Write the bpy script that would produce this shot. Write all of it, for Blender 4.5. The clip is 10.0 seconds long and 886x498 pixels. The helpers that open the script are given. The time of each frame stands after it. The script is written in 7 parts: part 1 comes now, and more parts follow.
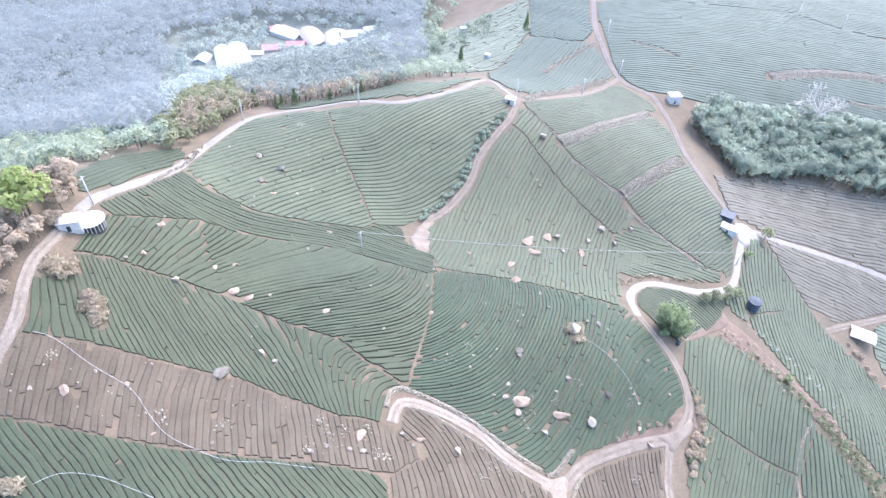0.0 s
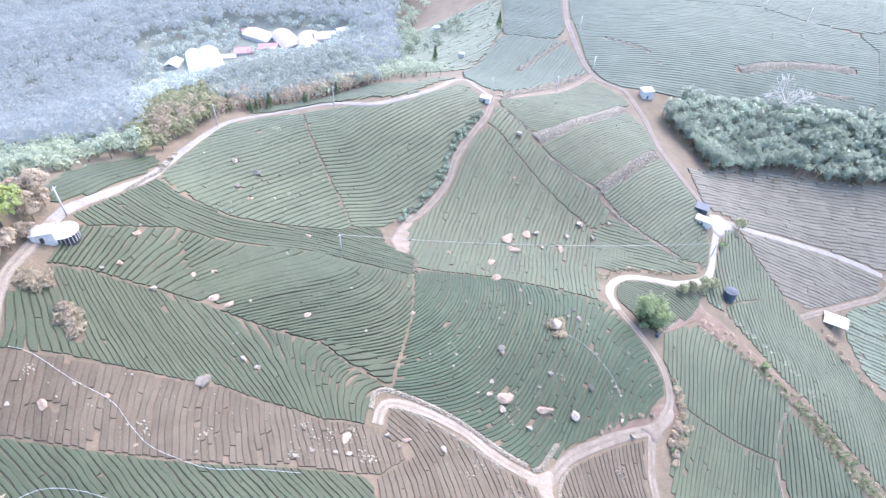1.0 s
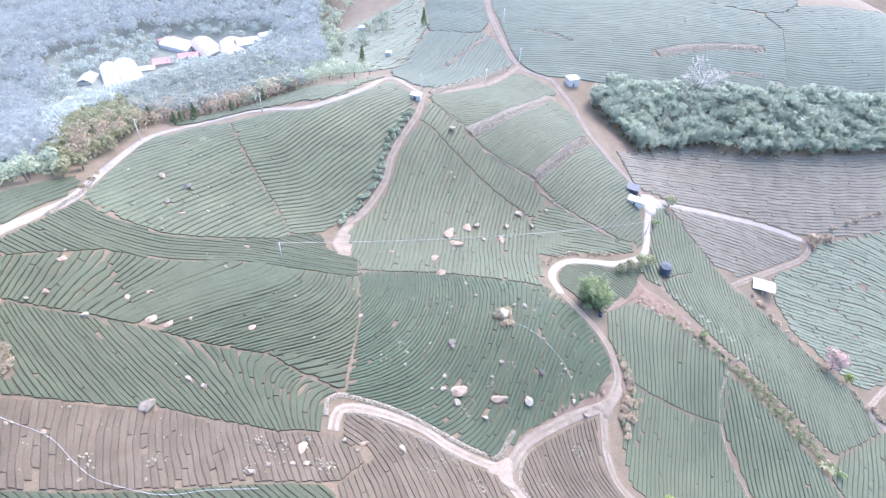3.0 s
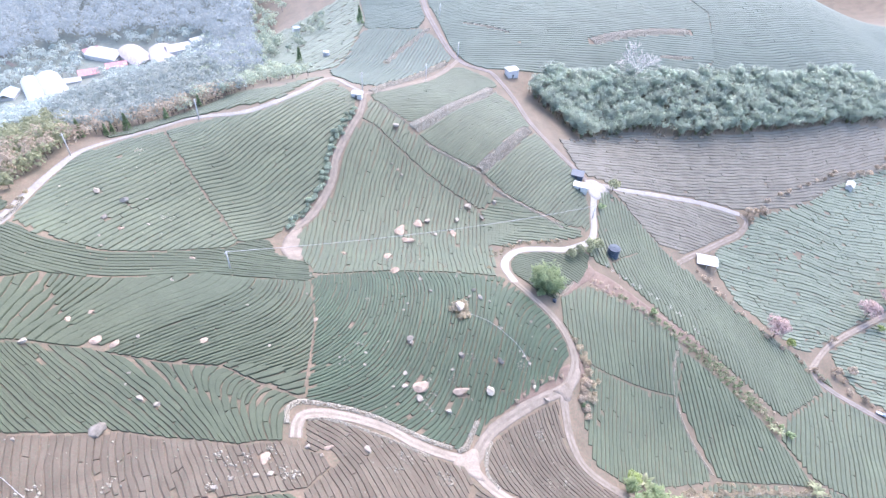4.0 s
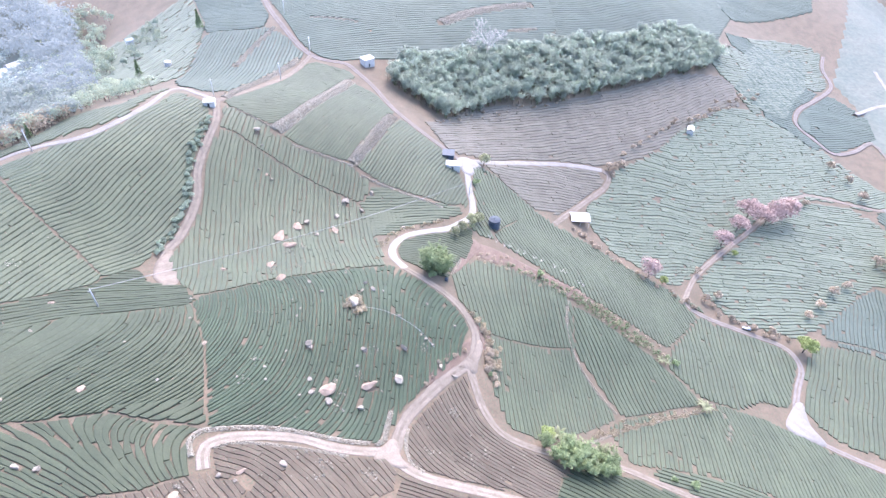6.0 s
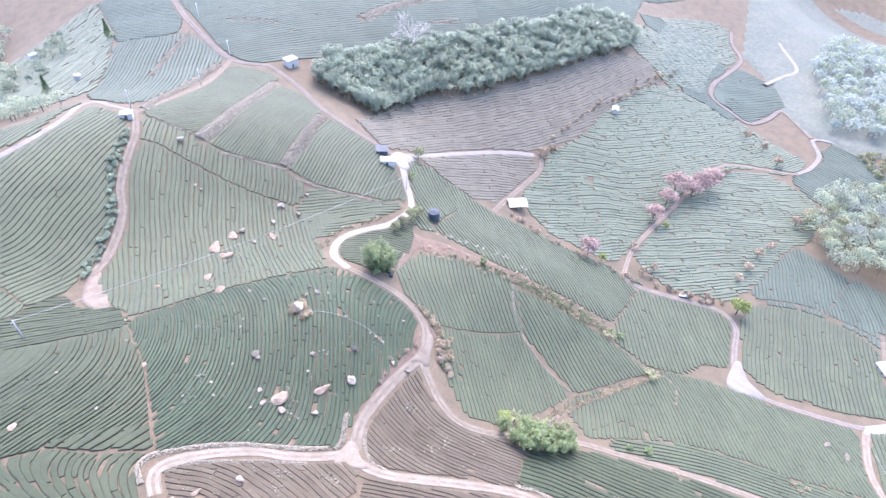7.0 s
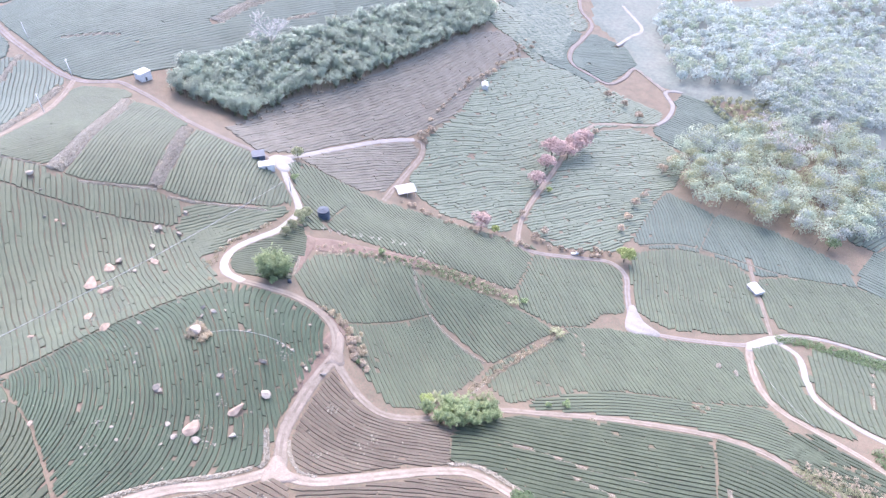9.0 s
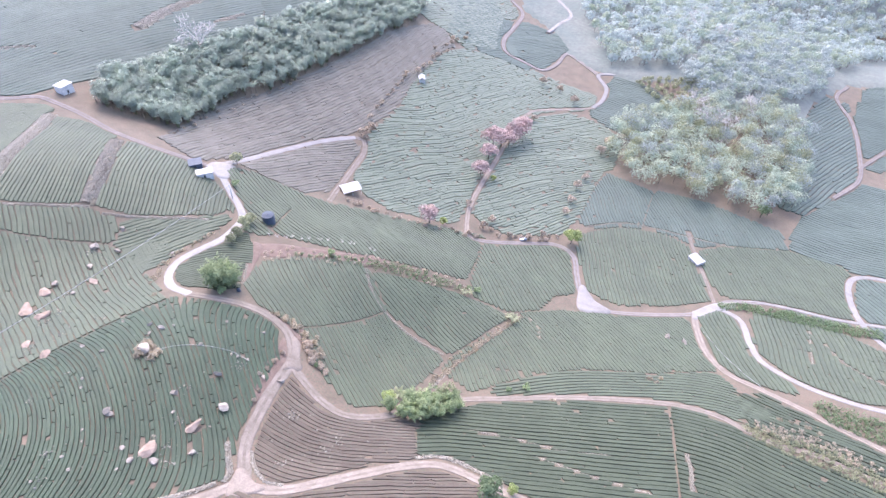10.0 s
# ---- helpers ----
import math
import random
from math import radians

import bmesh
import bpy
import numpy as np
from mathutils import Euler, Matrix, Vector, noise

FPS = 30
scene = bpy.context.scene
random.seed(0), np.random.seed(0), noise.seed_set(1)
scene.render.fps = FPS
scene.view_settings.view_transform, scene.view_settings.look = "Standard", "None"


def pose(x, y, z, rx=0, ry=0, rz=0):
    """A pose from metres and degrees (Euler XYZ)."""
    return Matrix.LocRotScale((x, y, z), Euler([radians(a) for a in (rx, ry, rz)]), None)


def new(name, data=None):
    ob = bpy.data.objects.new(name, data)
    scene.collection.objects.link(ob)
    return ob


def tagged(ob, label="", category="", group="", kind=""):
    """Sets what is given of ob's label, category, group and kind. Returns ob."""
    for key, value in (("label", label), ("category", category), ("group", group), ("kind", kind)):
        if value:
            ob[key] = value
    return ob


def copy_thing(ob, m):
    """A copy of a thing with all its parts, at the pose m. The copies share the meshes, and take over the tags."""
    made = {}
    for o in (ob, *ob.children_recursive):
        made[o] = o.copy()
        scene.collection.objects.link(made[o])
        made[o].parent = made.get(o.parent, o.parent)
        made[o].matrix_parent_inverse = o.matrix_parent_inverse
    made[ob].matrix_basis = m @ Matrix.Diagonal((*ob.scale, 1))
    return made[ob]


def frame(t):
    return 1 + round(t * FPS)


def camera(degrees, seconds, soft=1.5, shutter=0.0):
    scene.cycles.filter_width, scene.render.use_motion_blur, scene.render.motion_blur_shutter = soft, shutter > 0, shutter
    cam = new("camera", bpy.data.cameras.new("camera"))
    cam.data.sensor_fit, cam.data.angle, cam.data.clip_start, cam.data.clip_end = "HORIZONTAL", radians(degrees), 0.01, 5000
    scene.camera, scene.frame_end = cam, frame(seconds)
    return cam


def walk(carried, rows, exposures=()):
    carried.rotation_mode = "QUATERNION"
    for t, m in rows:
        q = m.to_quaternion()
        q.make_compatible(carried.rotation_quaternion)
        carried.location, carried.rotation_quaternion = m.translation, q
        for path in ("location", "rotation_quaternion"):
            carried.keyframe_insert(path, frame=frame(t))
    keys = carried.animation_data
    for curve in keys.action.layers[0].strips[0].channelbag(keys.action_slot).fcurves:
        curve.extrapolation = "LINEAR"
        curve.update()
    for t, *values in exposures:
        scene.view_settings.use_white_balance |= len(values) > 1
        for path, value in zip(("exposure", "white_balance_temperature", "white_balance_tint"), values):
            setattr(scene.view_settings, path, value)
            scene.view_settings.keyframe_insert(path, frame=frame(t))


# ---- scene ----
LENS = 72.0
cam = camera(LENS, 10.0, soft=1.5)
# seconds, eye in metres, then yaw, pitch and roll in degrees
ROWS = [
    (0.0, 0.00, 0.00, 225.00, -0.00, -42.80, 3.37),
    (0.5, 0.05, -0.15, 225.51, -1.26, -42.84, 3.39),
    (1.0, 0.14, -0.28, 225.86, -2.52, -42.80, 3.35),
    (1.5, 0.26, -0.42, 226.06, -3.76, -42.78, 3.37),
    (2.0, 0.41, -0.54, 226.14, -5.34, -42.76, 3.39),
    (2.5, 0.58, -0.67, 226.09, -7.25, -42.70, 3.40),
    (4.0, 1.14, -1.01, 225.42, -15.66, -42.68, 3.50),
    (4.5, 1.33, -1.12, 225.08, -19.04, -42.66, 3.51),
    (5.0, 1.52, -1.23, 224.69, -22.48, -42.61, 3.53),
    (5.5, 1.69, -1.34, 224.29, -26.22, -42.70, 3.61),
    (7.0, 2.08, -1.67, 223.12, -37.35, -42.89, 3.55),
    (7.5, 2.15, -1.78, 222.79, -40.83, -42.95, 3.46),
    (8.0, 2.17, -1.90, 222.53, -44.13, -43.03, 3.42),
    (8.5, 2.16, -2.02, 222.34, -47.35, -43.11, 3.37),
    (9.0, 2.09, -2.15, 222.24, -50.55, -43.22, 3.29),
    (9.5, 1.96, -2.29, 222.25, -53.78, -43.35, 3.20),
    (10.0, 1.78, -2.43, 222.38, -57.00, -43.49, 3.20),
]
walk(cam, [(t, pose(x, y, z, 90 + pitch, 0, yaw) @ pose(0, 0, 0, 0, 0, roll)) for t, x, y, z, yaw, pitch, roll in ROWS],
     exposures=[(0.0, 1.68, 6230, 16), (5.5, 1.69, 6270, 20), (7.5, 1.67, 6330, 22), (9.5, 1.65, 6360, 24), (10.0, 1.49, 6370, 24)])

# ---- light: a bright misty morning under thin overcast ----
SUN_UP, SUN_TURN = radians(52), radians(35)
world = bpy.data.worlds.new("misty_sky")
scene.world = world
world.use_nodes = True
nt = world.node_tree
sky = nt.nodes.new("ShaderNodeTexSky")
sky.sky_type, sky.sun_disc = "NISHITA", False
sky.sun_elevation, sky.sun_rotation = SUN_UP, SUN_TURN
sky.air_density, sky.dust_density, sky.ozone_density = 1.0, 2.5, 1.5
nt.links.new(sky.outputs[0], nt.nodes["Background"].inputs[0])
nt.nodes["Background"].inputs[1].default_value = 0.24
sun = new("sun", bpy.data.lights.new("sun", "SUN"))
sun.data.energy, sun.data.angle, sun.data.color = 0.8, radians(40), (1.0, 0.95, 0.88)
sun.matrix_world = Matrix.Rotation(-SUN_TURN, 4, "Z") @ Matrix.Rotation(radians(-90) + SUN_UP, 4, "X")


# ---- materials ----
def surface(name, dark, light, size=4.0, fine=0.35, rough=0.85, relief=0.4, depth=0.05, speck=None, speck_at=0.62, spread=0.12, gloss=0.3, sheen=0.16, sheen_tint=(0.95, 0.98, 1.0), edge=(0.35, 0.65), thin=0.0):
    """Two tones in soft patches, a fine grain, a spread of brightness from thing to thing, and specks of a third tone."""
    m = bpy.data.materials.new(name)
    m.use_nodes = True
    t = m.node_tree
    n, link = t.nodes, t.links.new
    bsdf = n["Principled BSDF"]
    at = n.new("ShaderNodeTexCoord")

    def cloud(scale, detail=4.0, rough_=0.6):
        c = n.new("ShaderNodeTexNoise")
        c.inputs["Scale"].default_value, c.inputs["Detail"].default_value, c.inputs["Roughness"].default_value = scale, detail, rough_
        link(at.outputs["Object"], c.inputs["Vector"])
        return c

    def mixed(a, b, how="MIX"):
        x = n.new("ShaderNodeMix")
        x.data_type, x.blend_type = "RGBA", how
        for s, v in ((x.inputs["A"], a), (x.inputs["B"], b)):
            if isinstance(v, tuple):
                s.default_value = (*v, 1)
            else:
                link(v, s)
        return x

    def ranged(src, lo, hi, a=0.0, b=1.0):
        r = n.new("ShaderNodeMapRange")
        for k, v in zip(("From Min", "From Max", "To Min", "To Max"), (lo, hi, a, b)):
            r.inputs[k].default_value = v
        link(src, r.inputs["Value"])
        return r.outputs["Result"]

    patch, grain = cloud(1 / size), cloud(1 / fine, 3.0, 0.7)
    base = mixed(dark, light)
    link(ranged(patch.outputs["Fac"], *edge), base.inputs["Factor"])
    colour = base.outputs["Result"]
    if speck:
        dots = cloud(1.3 / fine, 2.0, 0.5)
        s = mixed(colour, speck)
        link(ranged(dots.outputs["Fac"], speck_at, speck_at + 0.08), s.inputs["Factor"])
        colour = s.outputs["Result"]
    info = n.new("ShaderNodeObjectInfo")
    val = n.new("ShaderNodeMath")
    val.operation = "MULTIPLY"
    link(ranged(grain.outputs["Fac"], 0.25, 0.75, 0.72, 1.28), val.inputs[0])
    link(ranged(info.outputs["Random"], 0.0, 1.0, 1 - spread, 1 + spread), val.inputs[1])
    hsv = n.new("ShaderNodeHueSaturation")
    link(colour, hsv.inputs["Color"])
    link(val.outputs[0], hsv.inputs["Value"])
    link(hsv.outputs["Color"], bsdf.inputs["Base Color"])
    bsdf.inputs["Roughness"].default_value = rough
    bsdf.inputs["Specular IOR Level"].default_value = gloss
    # a pale sheen laid on surfaces as a stand-in for haze
    if sheen:
        bsdf.inputs["Sheen Weight"].default_value, bsdf.inputs["Sheen Roughness"].default_value = sheen, 0.5
        bsdf.inputs["Sheen Tint"].default_value = (*sheen_tint, 1)
    bump = n.new("ShaderNodeBump")
    bump.inputs["Strength"].default_value, bump.inputs["Distance"].default_value = relief, depth
    link(grain.outputs["Fac"], bump.inputs["Height"])
    link(bump.outputs["Normal"], bsdf.inputs["Normal"])
    if thin:  # leaves let part of the light through
        leaf, both = n.new("ShaderNodeBsdfTranslucent"), n.new("ShaderNodeMixShader")
        link(hsv.outputs["Color"], leaf.inputs["Color"])
        both.inputs["Fac"].default_value = thin
        link(bsdf.outputs[0], both.inputs[1])
        link(leaf.outputs[0], both.inputs[2])
        link(both.outputs[0], n["Material Output"].inputs["Surface"])
    return m


TEA = surface("tea_leaf", (0.046, 0.060, 0.036), (0.061, 0.077, 0.047), size=14, fine=0.5, rough=0.55, relief=0.6, depth=0.12, spread=0.05, gloss=0.2, sheen=0.08)
# same tea leaf lightened for middle-distance plots, haze put into the colour
TEA_MID_HAZED = surface("mid_hazed_tea_leaf", (0.071, 0.088, 0.057), (0.090, 0.110, 0.070), size=18, fine=0.5, rough=0.55, relief=0.6, depth=0.12, spread=0.05, gloss=0.2, sheen=0.1)
TEA_DEEP = surface("deep_green_tea_leaf", (0.035, 0.055, 0.034), (0.045, 0.071, 0.043), size=12, fine=0.5, rough=0.55, relief=0.6, depth=0.12, spread=0.07, gloss=0.2, sheen=0.06, speck=(0.097, 0.108, 0.068), speck_at=0.7)
# tea leaf for distant plots, haze painted in as a paler tone
TEA_HAZED = surface("far_hazed_tea_leaf", (0.086, 0.113, 0.091), (0.103, 0.130, 0.108), size=20, fine=0.7, rough=0.6, relief=0.5, depth=0.12, spread=0.06, gloss=0.15, sheen=0.06)
TEA_BROWN = surface("pruned_tea", (0.091, 0.067, 0.049), (0.123, 0.096, 0.072), size=9, fine=0.45, rough=0.85, relief=0.7, depth=0.1, speck=(0.088, 0.100, 0.068), speck_at=0.56, spread=0.12)
# patchy plots; the tone is also raised to stand for haze
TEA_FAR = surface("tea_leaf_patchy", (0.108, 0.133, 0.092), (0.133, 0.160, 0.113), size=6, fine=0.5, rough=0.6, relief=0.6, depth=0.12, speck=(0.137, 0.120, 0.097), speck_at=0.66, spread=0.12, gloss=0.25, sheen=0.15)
# pruned tea in distant plots, lightened in colour to imitate haze
TEA_BROWN_HAZED = surface("hazed_pruned_tea", (0.123, 0.112, 0.088), (0.162, 0.149, 0.122), size=9, fine=0.45, rough=0.85, relief=0.6, depth=0.1, speck=(0.125, 0.148, 0.108), speck_at=0.6, spread=0.08)
SOIL = surface("red_earth", (0.118, 0.093, 0.066), (0.160, 0.120, 0.087), size=9, fine=0.8, relief=0.6, depth=0.1, speck=(0.098, 0.108, 0.070), speck_at=0.57, edge=(0.34, 0.6), sheen=0.1)
EARTH_BANK = surface("raw_red_earth", (0.128, 0.090, 0.072), (0.172, 0.126, 0.102), size=4, fine=0.5, relief=0.7, depth=0.12, speck=(0.105, 0.108, 0.072), speck_at=0.64, sheen=0.05)
DIRT = surface("pale_track_dirt", (0.192, 0.160, 0.131), (0.269, 0.230, 0.194), size=5, fine=0.5, relief=0.3, depth=0.03, rough=0.95, sheen=0.0)
GREY_TRACK = surface("grey_track", (0.182, 0.165, 0.160), (0.245, 0.219, 0.211), size=6, fine=0.5, relief=0.3, depth=0.03, rough=0.95, sheen=0.0)
DIRT_MIDDLE = surface("track_middle_and_verge", (0.157, 0.132, 0.108), (0.227, 0.194, 0.165), size=3, fine=0.4, relief=0.5, depth=0.05, rough=0.95, sheen=0.0, speck=(0.156, 0.162, 0.102), speck_at=0.6)
CONCRETE = surface("bleached_concrete", (0.243, 0.228, 0.216), (0.302, 0.290, 0.276), size=7, fine=0.6, relief=0.15, depth=0.02, rough=0.9, sheen=0.0)

# ---- landform: broad swells and smaller knolls ----
SWELL_X, SWELL_Y, SWELL_SIZE = (-495.0, 165.0), (-255.0, 165.0), 142.5
SWELLS = [
    [41.3, -4.5, 55.5, 7.0, 5.7, 7.2, 32.9, -6.1, 11.9, -24.1],
    [26.0, 35.3, 2.4, -11.3, 56.3, -42.5, -9.3, -81.1, 64.1, -113.6],
    [2.1, -8.7, 59.9, 79.5, -44.0, 8.8, 1.8, 40.1, -69.2, 25.3],
    [53.7, 37.8, -13.4, -9.0, -20.2, 13.0, -67.7, 4.0, 4.4, -42.7],
    [-4.3, -92.4, 98.4, 7.0, 74.4, -27.6, 92.7, -92.4, 51.8, -102.2],
    [-6.0, 37.9, -80.8, -22.3, 1.2, 26.8, -12.4, 25.0, 26.9, 13.9],
    [-79.7, 53.6, -26.9, 98.8, 8.8, 11.4, 52.5, -46.3, -101.9, 56.4],
    [27.8, -140.7, 132.8, -214.2, 120.8, -131.1, -4.1, 36.4, -30.1, 25.8],
    [17.6, -27.9, 54.4, -44.5, 56.3, -7.1, 31.2, -15.2, 28.8, -9.8],
]
KNOLL_X, KNOLL_Y, KNOLL_SIZE = (-126.0, 51.0), (54.0, 51.0), 39.0
KNOLLS = [
    [-14.3, 7.1, 0.0, 9.9, -3.8, -0.0, -1.2],
    [22.9, -16.3, 3.8, -15.9, 11.1, -14.1, 3.7],
    [22.6, -8.1, 10.3, 9.5, 20.7, 5.0, 18.8],
    [6.1, 4.9, -13.0, -1.0, -5.2, 12.6, -3.2],
    [10.1, 8.8, 17.5, -0.2, 4.8, 14.0, 9.8],
    [4.1, -5.4, 13.8, 14.4, 9.0, 6.1, -4.6],
]


def bells(v, start, step, count, size):
    return np.exp(-((np.asarray(v, float)[:, None] - (start + step * np.arange(count))) ** 2) / (2 * size * size))


def height(x, y):
    """The ground's height at arrays x and y."""
    x, y = np.atleast_1d(x).astype(float), np.atleast_1d(y).astype(float)
    out = np.full(len(x), -30.0)
    for grid, (x0, dx), (y0, dy), size in ((np.array(SWELLS), SWELL_X, SWELL_Y, SWELL_SIZE), (np.array(KNOLLS), KNOLL_X, KNOLL_Y, KNOLL_SIZE)):
        out += ((bells(y, y0, dy, grid.shape[0], size) @ grid) * bells(x, x0, dx, grid.shape[1], size)).sum(1)
    return out


def z_at(x, y):
    return float(height([x], [y])[0])


# ---- helpers for building ----
def mesh_of(name, verts, faces, material=None, smooth=True):
    me = bpy.data.meshes.new(name)
    me.from_pydata([tuple(map(float, v)) for v in verts], [], [tuple(map(int, f)) for f in faces])
    if material:
        me.materials.append(material)
    if smooth:
        me.shade_smooth()
    return me


def child(name, me, parent, label="", at=None):
    ob = new(name, me)
    ob.parent = parent
    if at is not None:
        ob.matrix_basis = at
    return tagged(ob, label)


def part(name, bm, material, parent, label="", smooth=False):
    me = bpy.data.meshes.new(name)
    bm.to_mesh(me)
    bm.free()
    me.materials.append(material)
    if smooth:
        me.shade_smooth()
    return child(name, me, parent, label)


def thing(name, x, y, label, category, group="", turn=0.0, lift=0.0, kind=""):
    ob = new(name)
    ob.matrix_basis = pose(x, y, z_at(x, y) + lift, 0, 0, turn)
    ob.empty_display_size = 0.5
    return tagged(ob, label, category, group, kind)


def smooth_line(points, step):
    """Points at even steps along a soft curve through those given."""
    p = np.array(points, float)
    if len(p) > 2:
        ext = np.vstack([2 * p[0] - p[1], p, 2 * p[-1] - p[-2]])
        out = []
        for i in range(1, len(ext) - 2):
            a, b, c, d = ext[i - 1:i + 3]
            for u in np.linspace(0, 1, 12, endpoint=False):
                out.append(0.5 * (2 * b + (c - a) * u + (2 * a - 5 * b + 4 * c - d) * u * u + (3 * b - a - 3 * c + d) * u ** 3))
        p = np.vstack([out, p[-1:]])
    run = np.r_[0, np.cumsum(np.hypot(*np.diff(p, axis=0).T))]
    s = np.linspace(0, run[-1], max(2, int(round(run[-1] / step)) + 1))
    return np.stack([np.interp(s, run, p[:, 0]), np.interp(s, run, p[:, 1])], 1)


def within(points, outline):
    """Which points lie inside a closed outline."""
    x, y = np.asarray(points, float).T
    q = np.array(outline, float)
    inside = np.zeros(len(x), bool)
    for (xa, ya), (xb, yb) in zip(q, np.roll(q, -1, 0)):
        cross = (ya > y) != (yb > y)
        inside ^= cross & (x < (xb - xa) * (y - ya) / (yb - ya if yb != ya else 1e-9) + xa)
    return inside


def edge_distance(points, outline):
    """How far points lie from a closed outline's edge."""
    p, q = np.asarray(points, float), np.array(outline, float)
    best = np.full(len(p), 1e9)
    for a, b in zip(q, np.roll(q, -1, 0)):
        d = b - a
        u = np.clip(((p - a) @ d) / (d @ d + 1e-9), 0, 1)
        best = np.minimum(best, np.hypot(*(p - a - u[:, None] * d).T))
    return best


def sideways(p):
    d = np.gradient(p, axis=0)
    d /= np.linalg.norm(d, axis=1, keepdims=True) + 1e-9
    return np.stack([-d[:, 1], d[:, 0]], 1)


# ---- ground ----
def uneven(lo, hi, step, out):
    """Even steps from lo to hi, then ever longer ones to the horizon."""
    far = [out / 2.0 ** k for k in range(8, -1, -1)]
    return np.r_[[lo - f for f in far[::-1]], np.arange(lo, hi + 0.1, step), [hi + f for f in far]]


gx, gy = uneven(-500, 930, 5.0, 4000.0), uneven(-300, 960, 5.0, 4000.0)
mx, my = np.meshgrid(gx, gy)
gz = height(mx.ravel(), my.ravel()) - 0.05
nx = len(gx)
quads = [(j * nx + i, j * nx + i + 1, (j + 1) * nx + i + 1, (j + 1) * nx + i) for j in range(len(gy) - 1) for i in range(nx - 1)]
tagged(new("ground", mesh_of("ground", np.stack([mx.ravel(), my.ravel(), gz], 1), quads, SOIL)), "bare reddish earth and dry grass between the tea plots", "ground", kind="structure")

# ---- roads ----
ROAD_LINES = []


def road(name, material, width, points, label, lift=0.0):
    """A ribbon of roadway with a low crown and a lip on both sides, lying on the ground."""
    p = smooth_line(points, 2.0)
    ROAD_LINES.append((smooth_line(points, 3.0), width))
    side, n = sideways(p), len(p)
    wob = 0.18 * np.sin(np.arange(n) * 0.9 + len(name)) + 0.12 * np.sin(np.arange(n) * 2.3)
    verts, cols = [], ((-0.52, -0.25), (-0.5, 0.10), (-0.40, 0.13), (-0.12, 0.15), (0.12, 0.16), (0.40, 0.13), (0.5, 0.10), (0.52, -0.25))
    for u, up in cols:
        q = p + side * ((width + wob * (abs(u) > 0.4)) * u)[:, None]
        verts.append(np.c_[q, height(q[:, 0], q[:, 1]) + up + lift * (up > 0)])
    v = np.stack(verts, 1).reshape(-1, 3)
    k = len(cols)
    f = [(i * k + j, i * k + j + 1, (i + 1) * k + j + 1, (i + 1) * k + j) for i in range(n - 1) for j in range(k - 1)]
    me = mesh_of(name, v, f, material)
    if material is not CONCRETE:  # two wheel lines between a rough middle and rough sides
        me.materials.append(DIRT_MIDDLE)
        me.polygons.foreach_set("material_index", np.array([0 if j in (2, 4) else 1 for i in range(n - 1) for j in range(k - 1)], np.int32))
    return tagged(new(name, me), label, "road", kind="structure")


# ---- tea plots ----
KEEP_CLEAR = []  # (x, y, radius) of rocks, sheds and trees that stand among the hedges


def hedge_mesh(p, rng, base, broad, tall, skew=(0.0, 0.0)):
    """A clipped hedge along p: a broad, softly domed top over steep sides, uneven in width and height."""
    n = len(p)
    side = sideways(p)
    w = broad * (1 + 0.03 * rng.standard_normal(n))
    t = tall * (1 + 0.05 * rng.standard_normal(n))
    w[[0, -1]] *= 0.94
    t[[0, -1]] *= 0.9
    profile = np.array([(-0.5, -0.2), (-0.5, 0.50), (-0.44, 0.86), (-0.33, 0.98), (0.33, 0.98), (0.44, 0.86), (0.5, 0.50), (0.5, -0.2)])
    k = len(profile)
    q = p[:, None, :] + side[:, None, :] * (profile[None, :, 0] * w[:, None])[..., None]
    for i, cut in zip((0, -1), skew):  # the ends are clipped along the path or road beside them
        along_ = np.array([side[i][1], -side[i][0]])
        q[i] += along_ * np.clip(cut * profile[:, :1] * w[i], -1.5, 1.5)
    q = q.reshape(-1, 2)
    z = height(q[:, 0], q[:, 1]) + (profile[None, :, 1] * t[:, None]).ravel()
    v = np.c_[q, z] - base
    f = [(i * k + j, i * k + j + 1, (i + 1) * k + j + 1, (i + 1) * k + j) for i in range(n - 1) for j in range(k - 1)]
    f += [tuple(range(k - 1, -1, -1)), tuple(range((n - 1) * k, n * k))]
    return v, f


def end_skew(p, outline, roads, rng):
    """How far each end of a row leans, so that it is cut along the nearest edge of its plot or road."""
    segs = [(np.array(a, float), np.array(b, float), 0.0) for a, b in zip(outline, outline[1:] + outline[:1])]
    for line, width in roads:
        i = np.argmin(np.hypot(*(line - p[0]).T)), np.argmin(np.hypot(*(line - p[-1]).T))
        segs += [(line[max(0, j - 1)], line[min(len(line) - 1, j + 1)], width / 2 + 0.9) for j in i]
    out = []
    for end, nxt in ((p[0], p[1]), (p[-1], p[-2])):
        best = (2.6, None)
        for a, b, off in segs:
            d = b - a
            u = np.clip(((end - a) @ d) / (d @ d + 1e-9), 0, 1)
            gap_ = abs(np.hypot(*(end - a - u * d)) - off)
            if gap_ < best[0]:
                best = (gap_, d)
        t = (end - nxt) / (np.hypot(*(end - nxt)) + 1e-9) * (1 if nxt is p[-2] else -1)
        if best[1] is None:
            out.append(rng.uniform(-0.7, 0.7))
            continue
        n = np.array([-t[1], t[0]])
        e = best[1] / (np.hypot(*best[1]) + 1e-9)
        out.append(float(np.clip((e @ t) / (e @ n if abs(e @ n) > 0.2 else 9.0), -2.5, 2.5)))
    return out


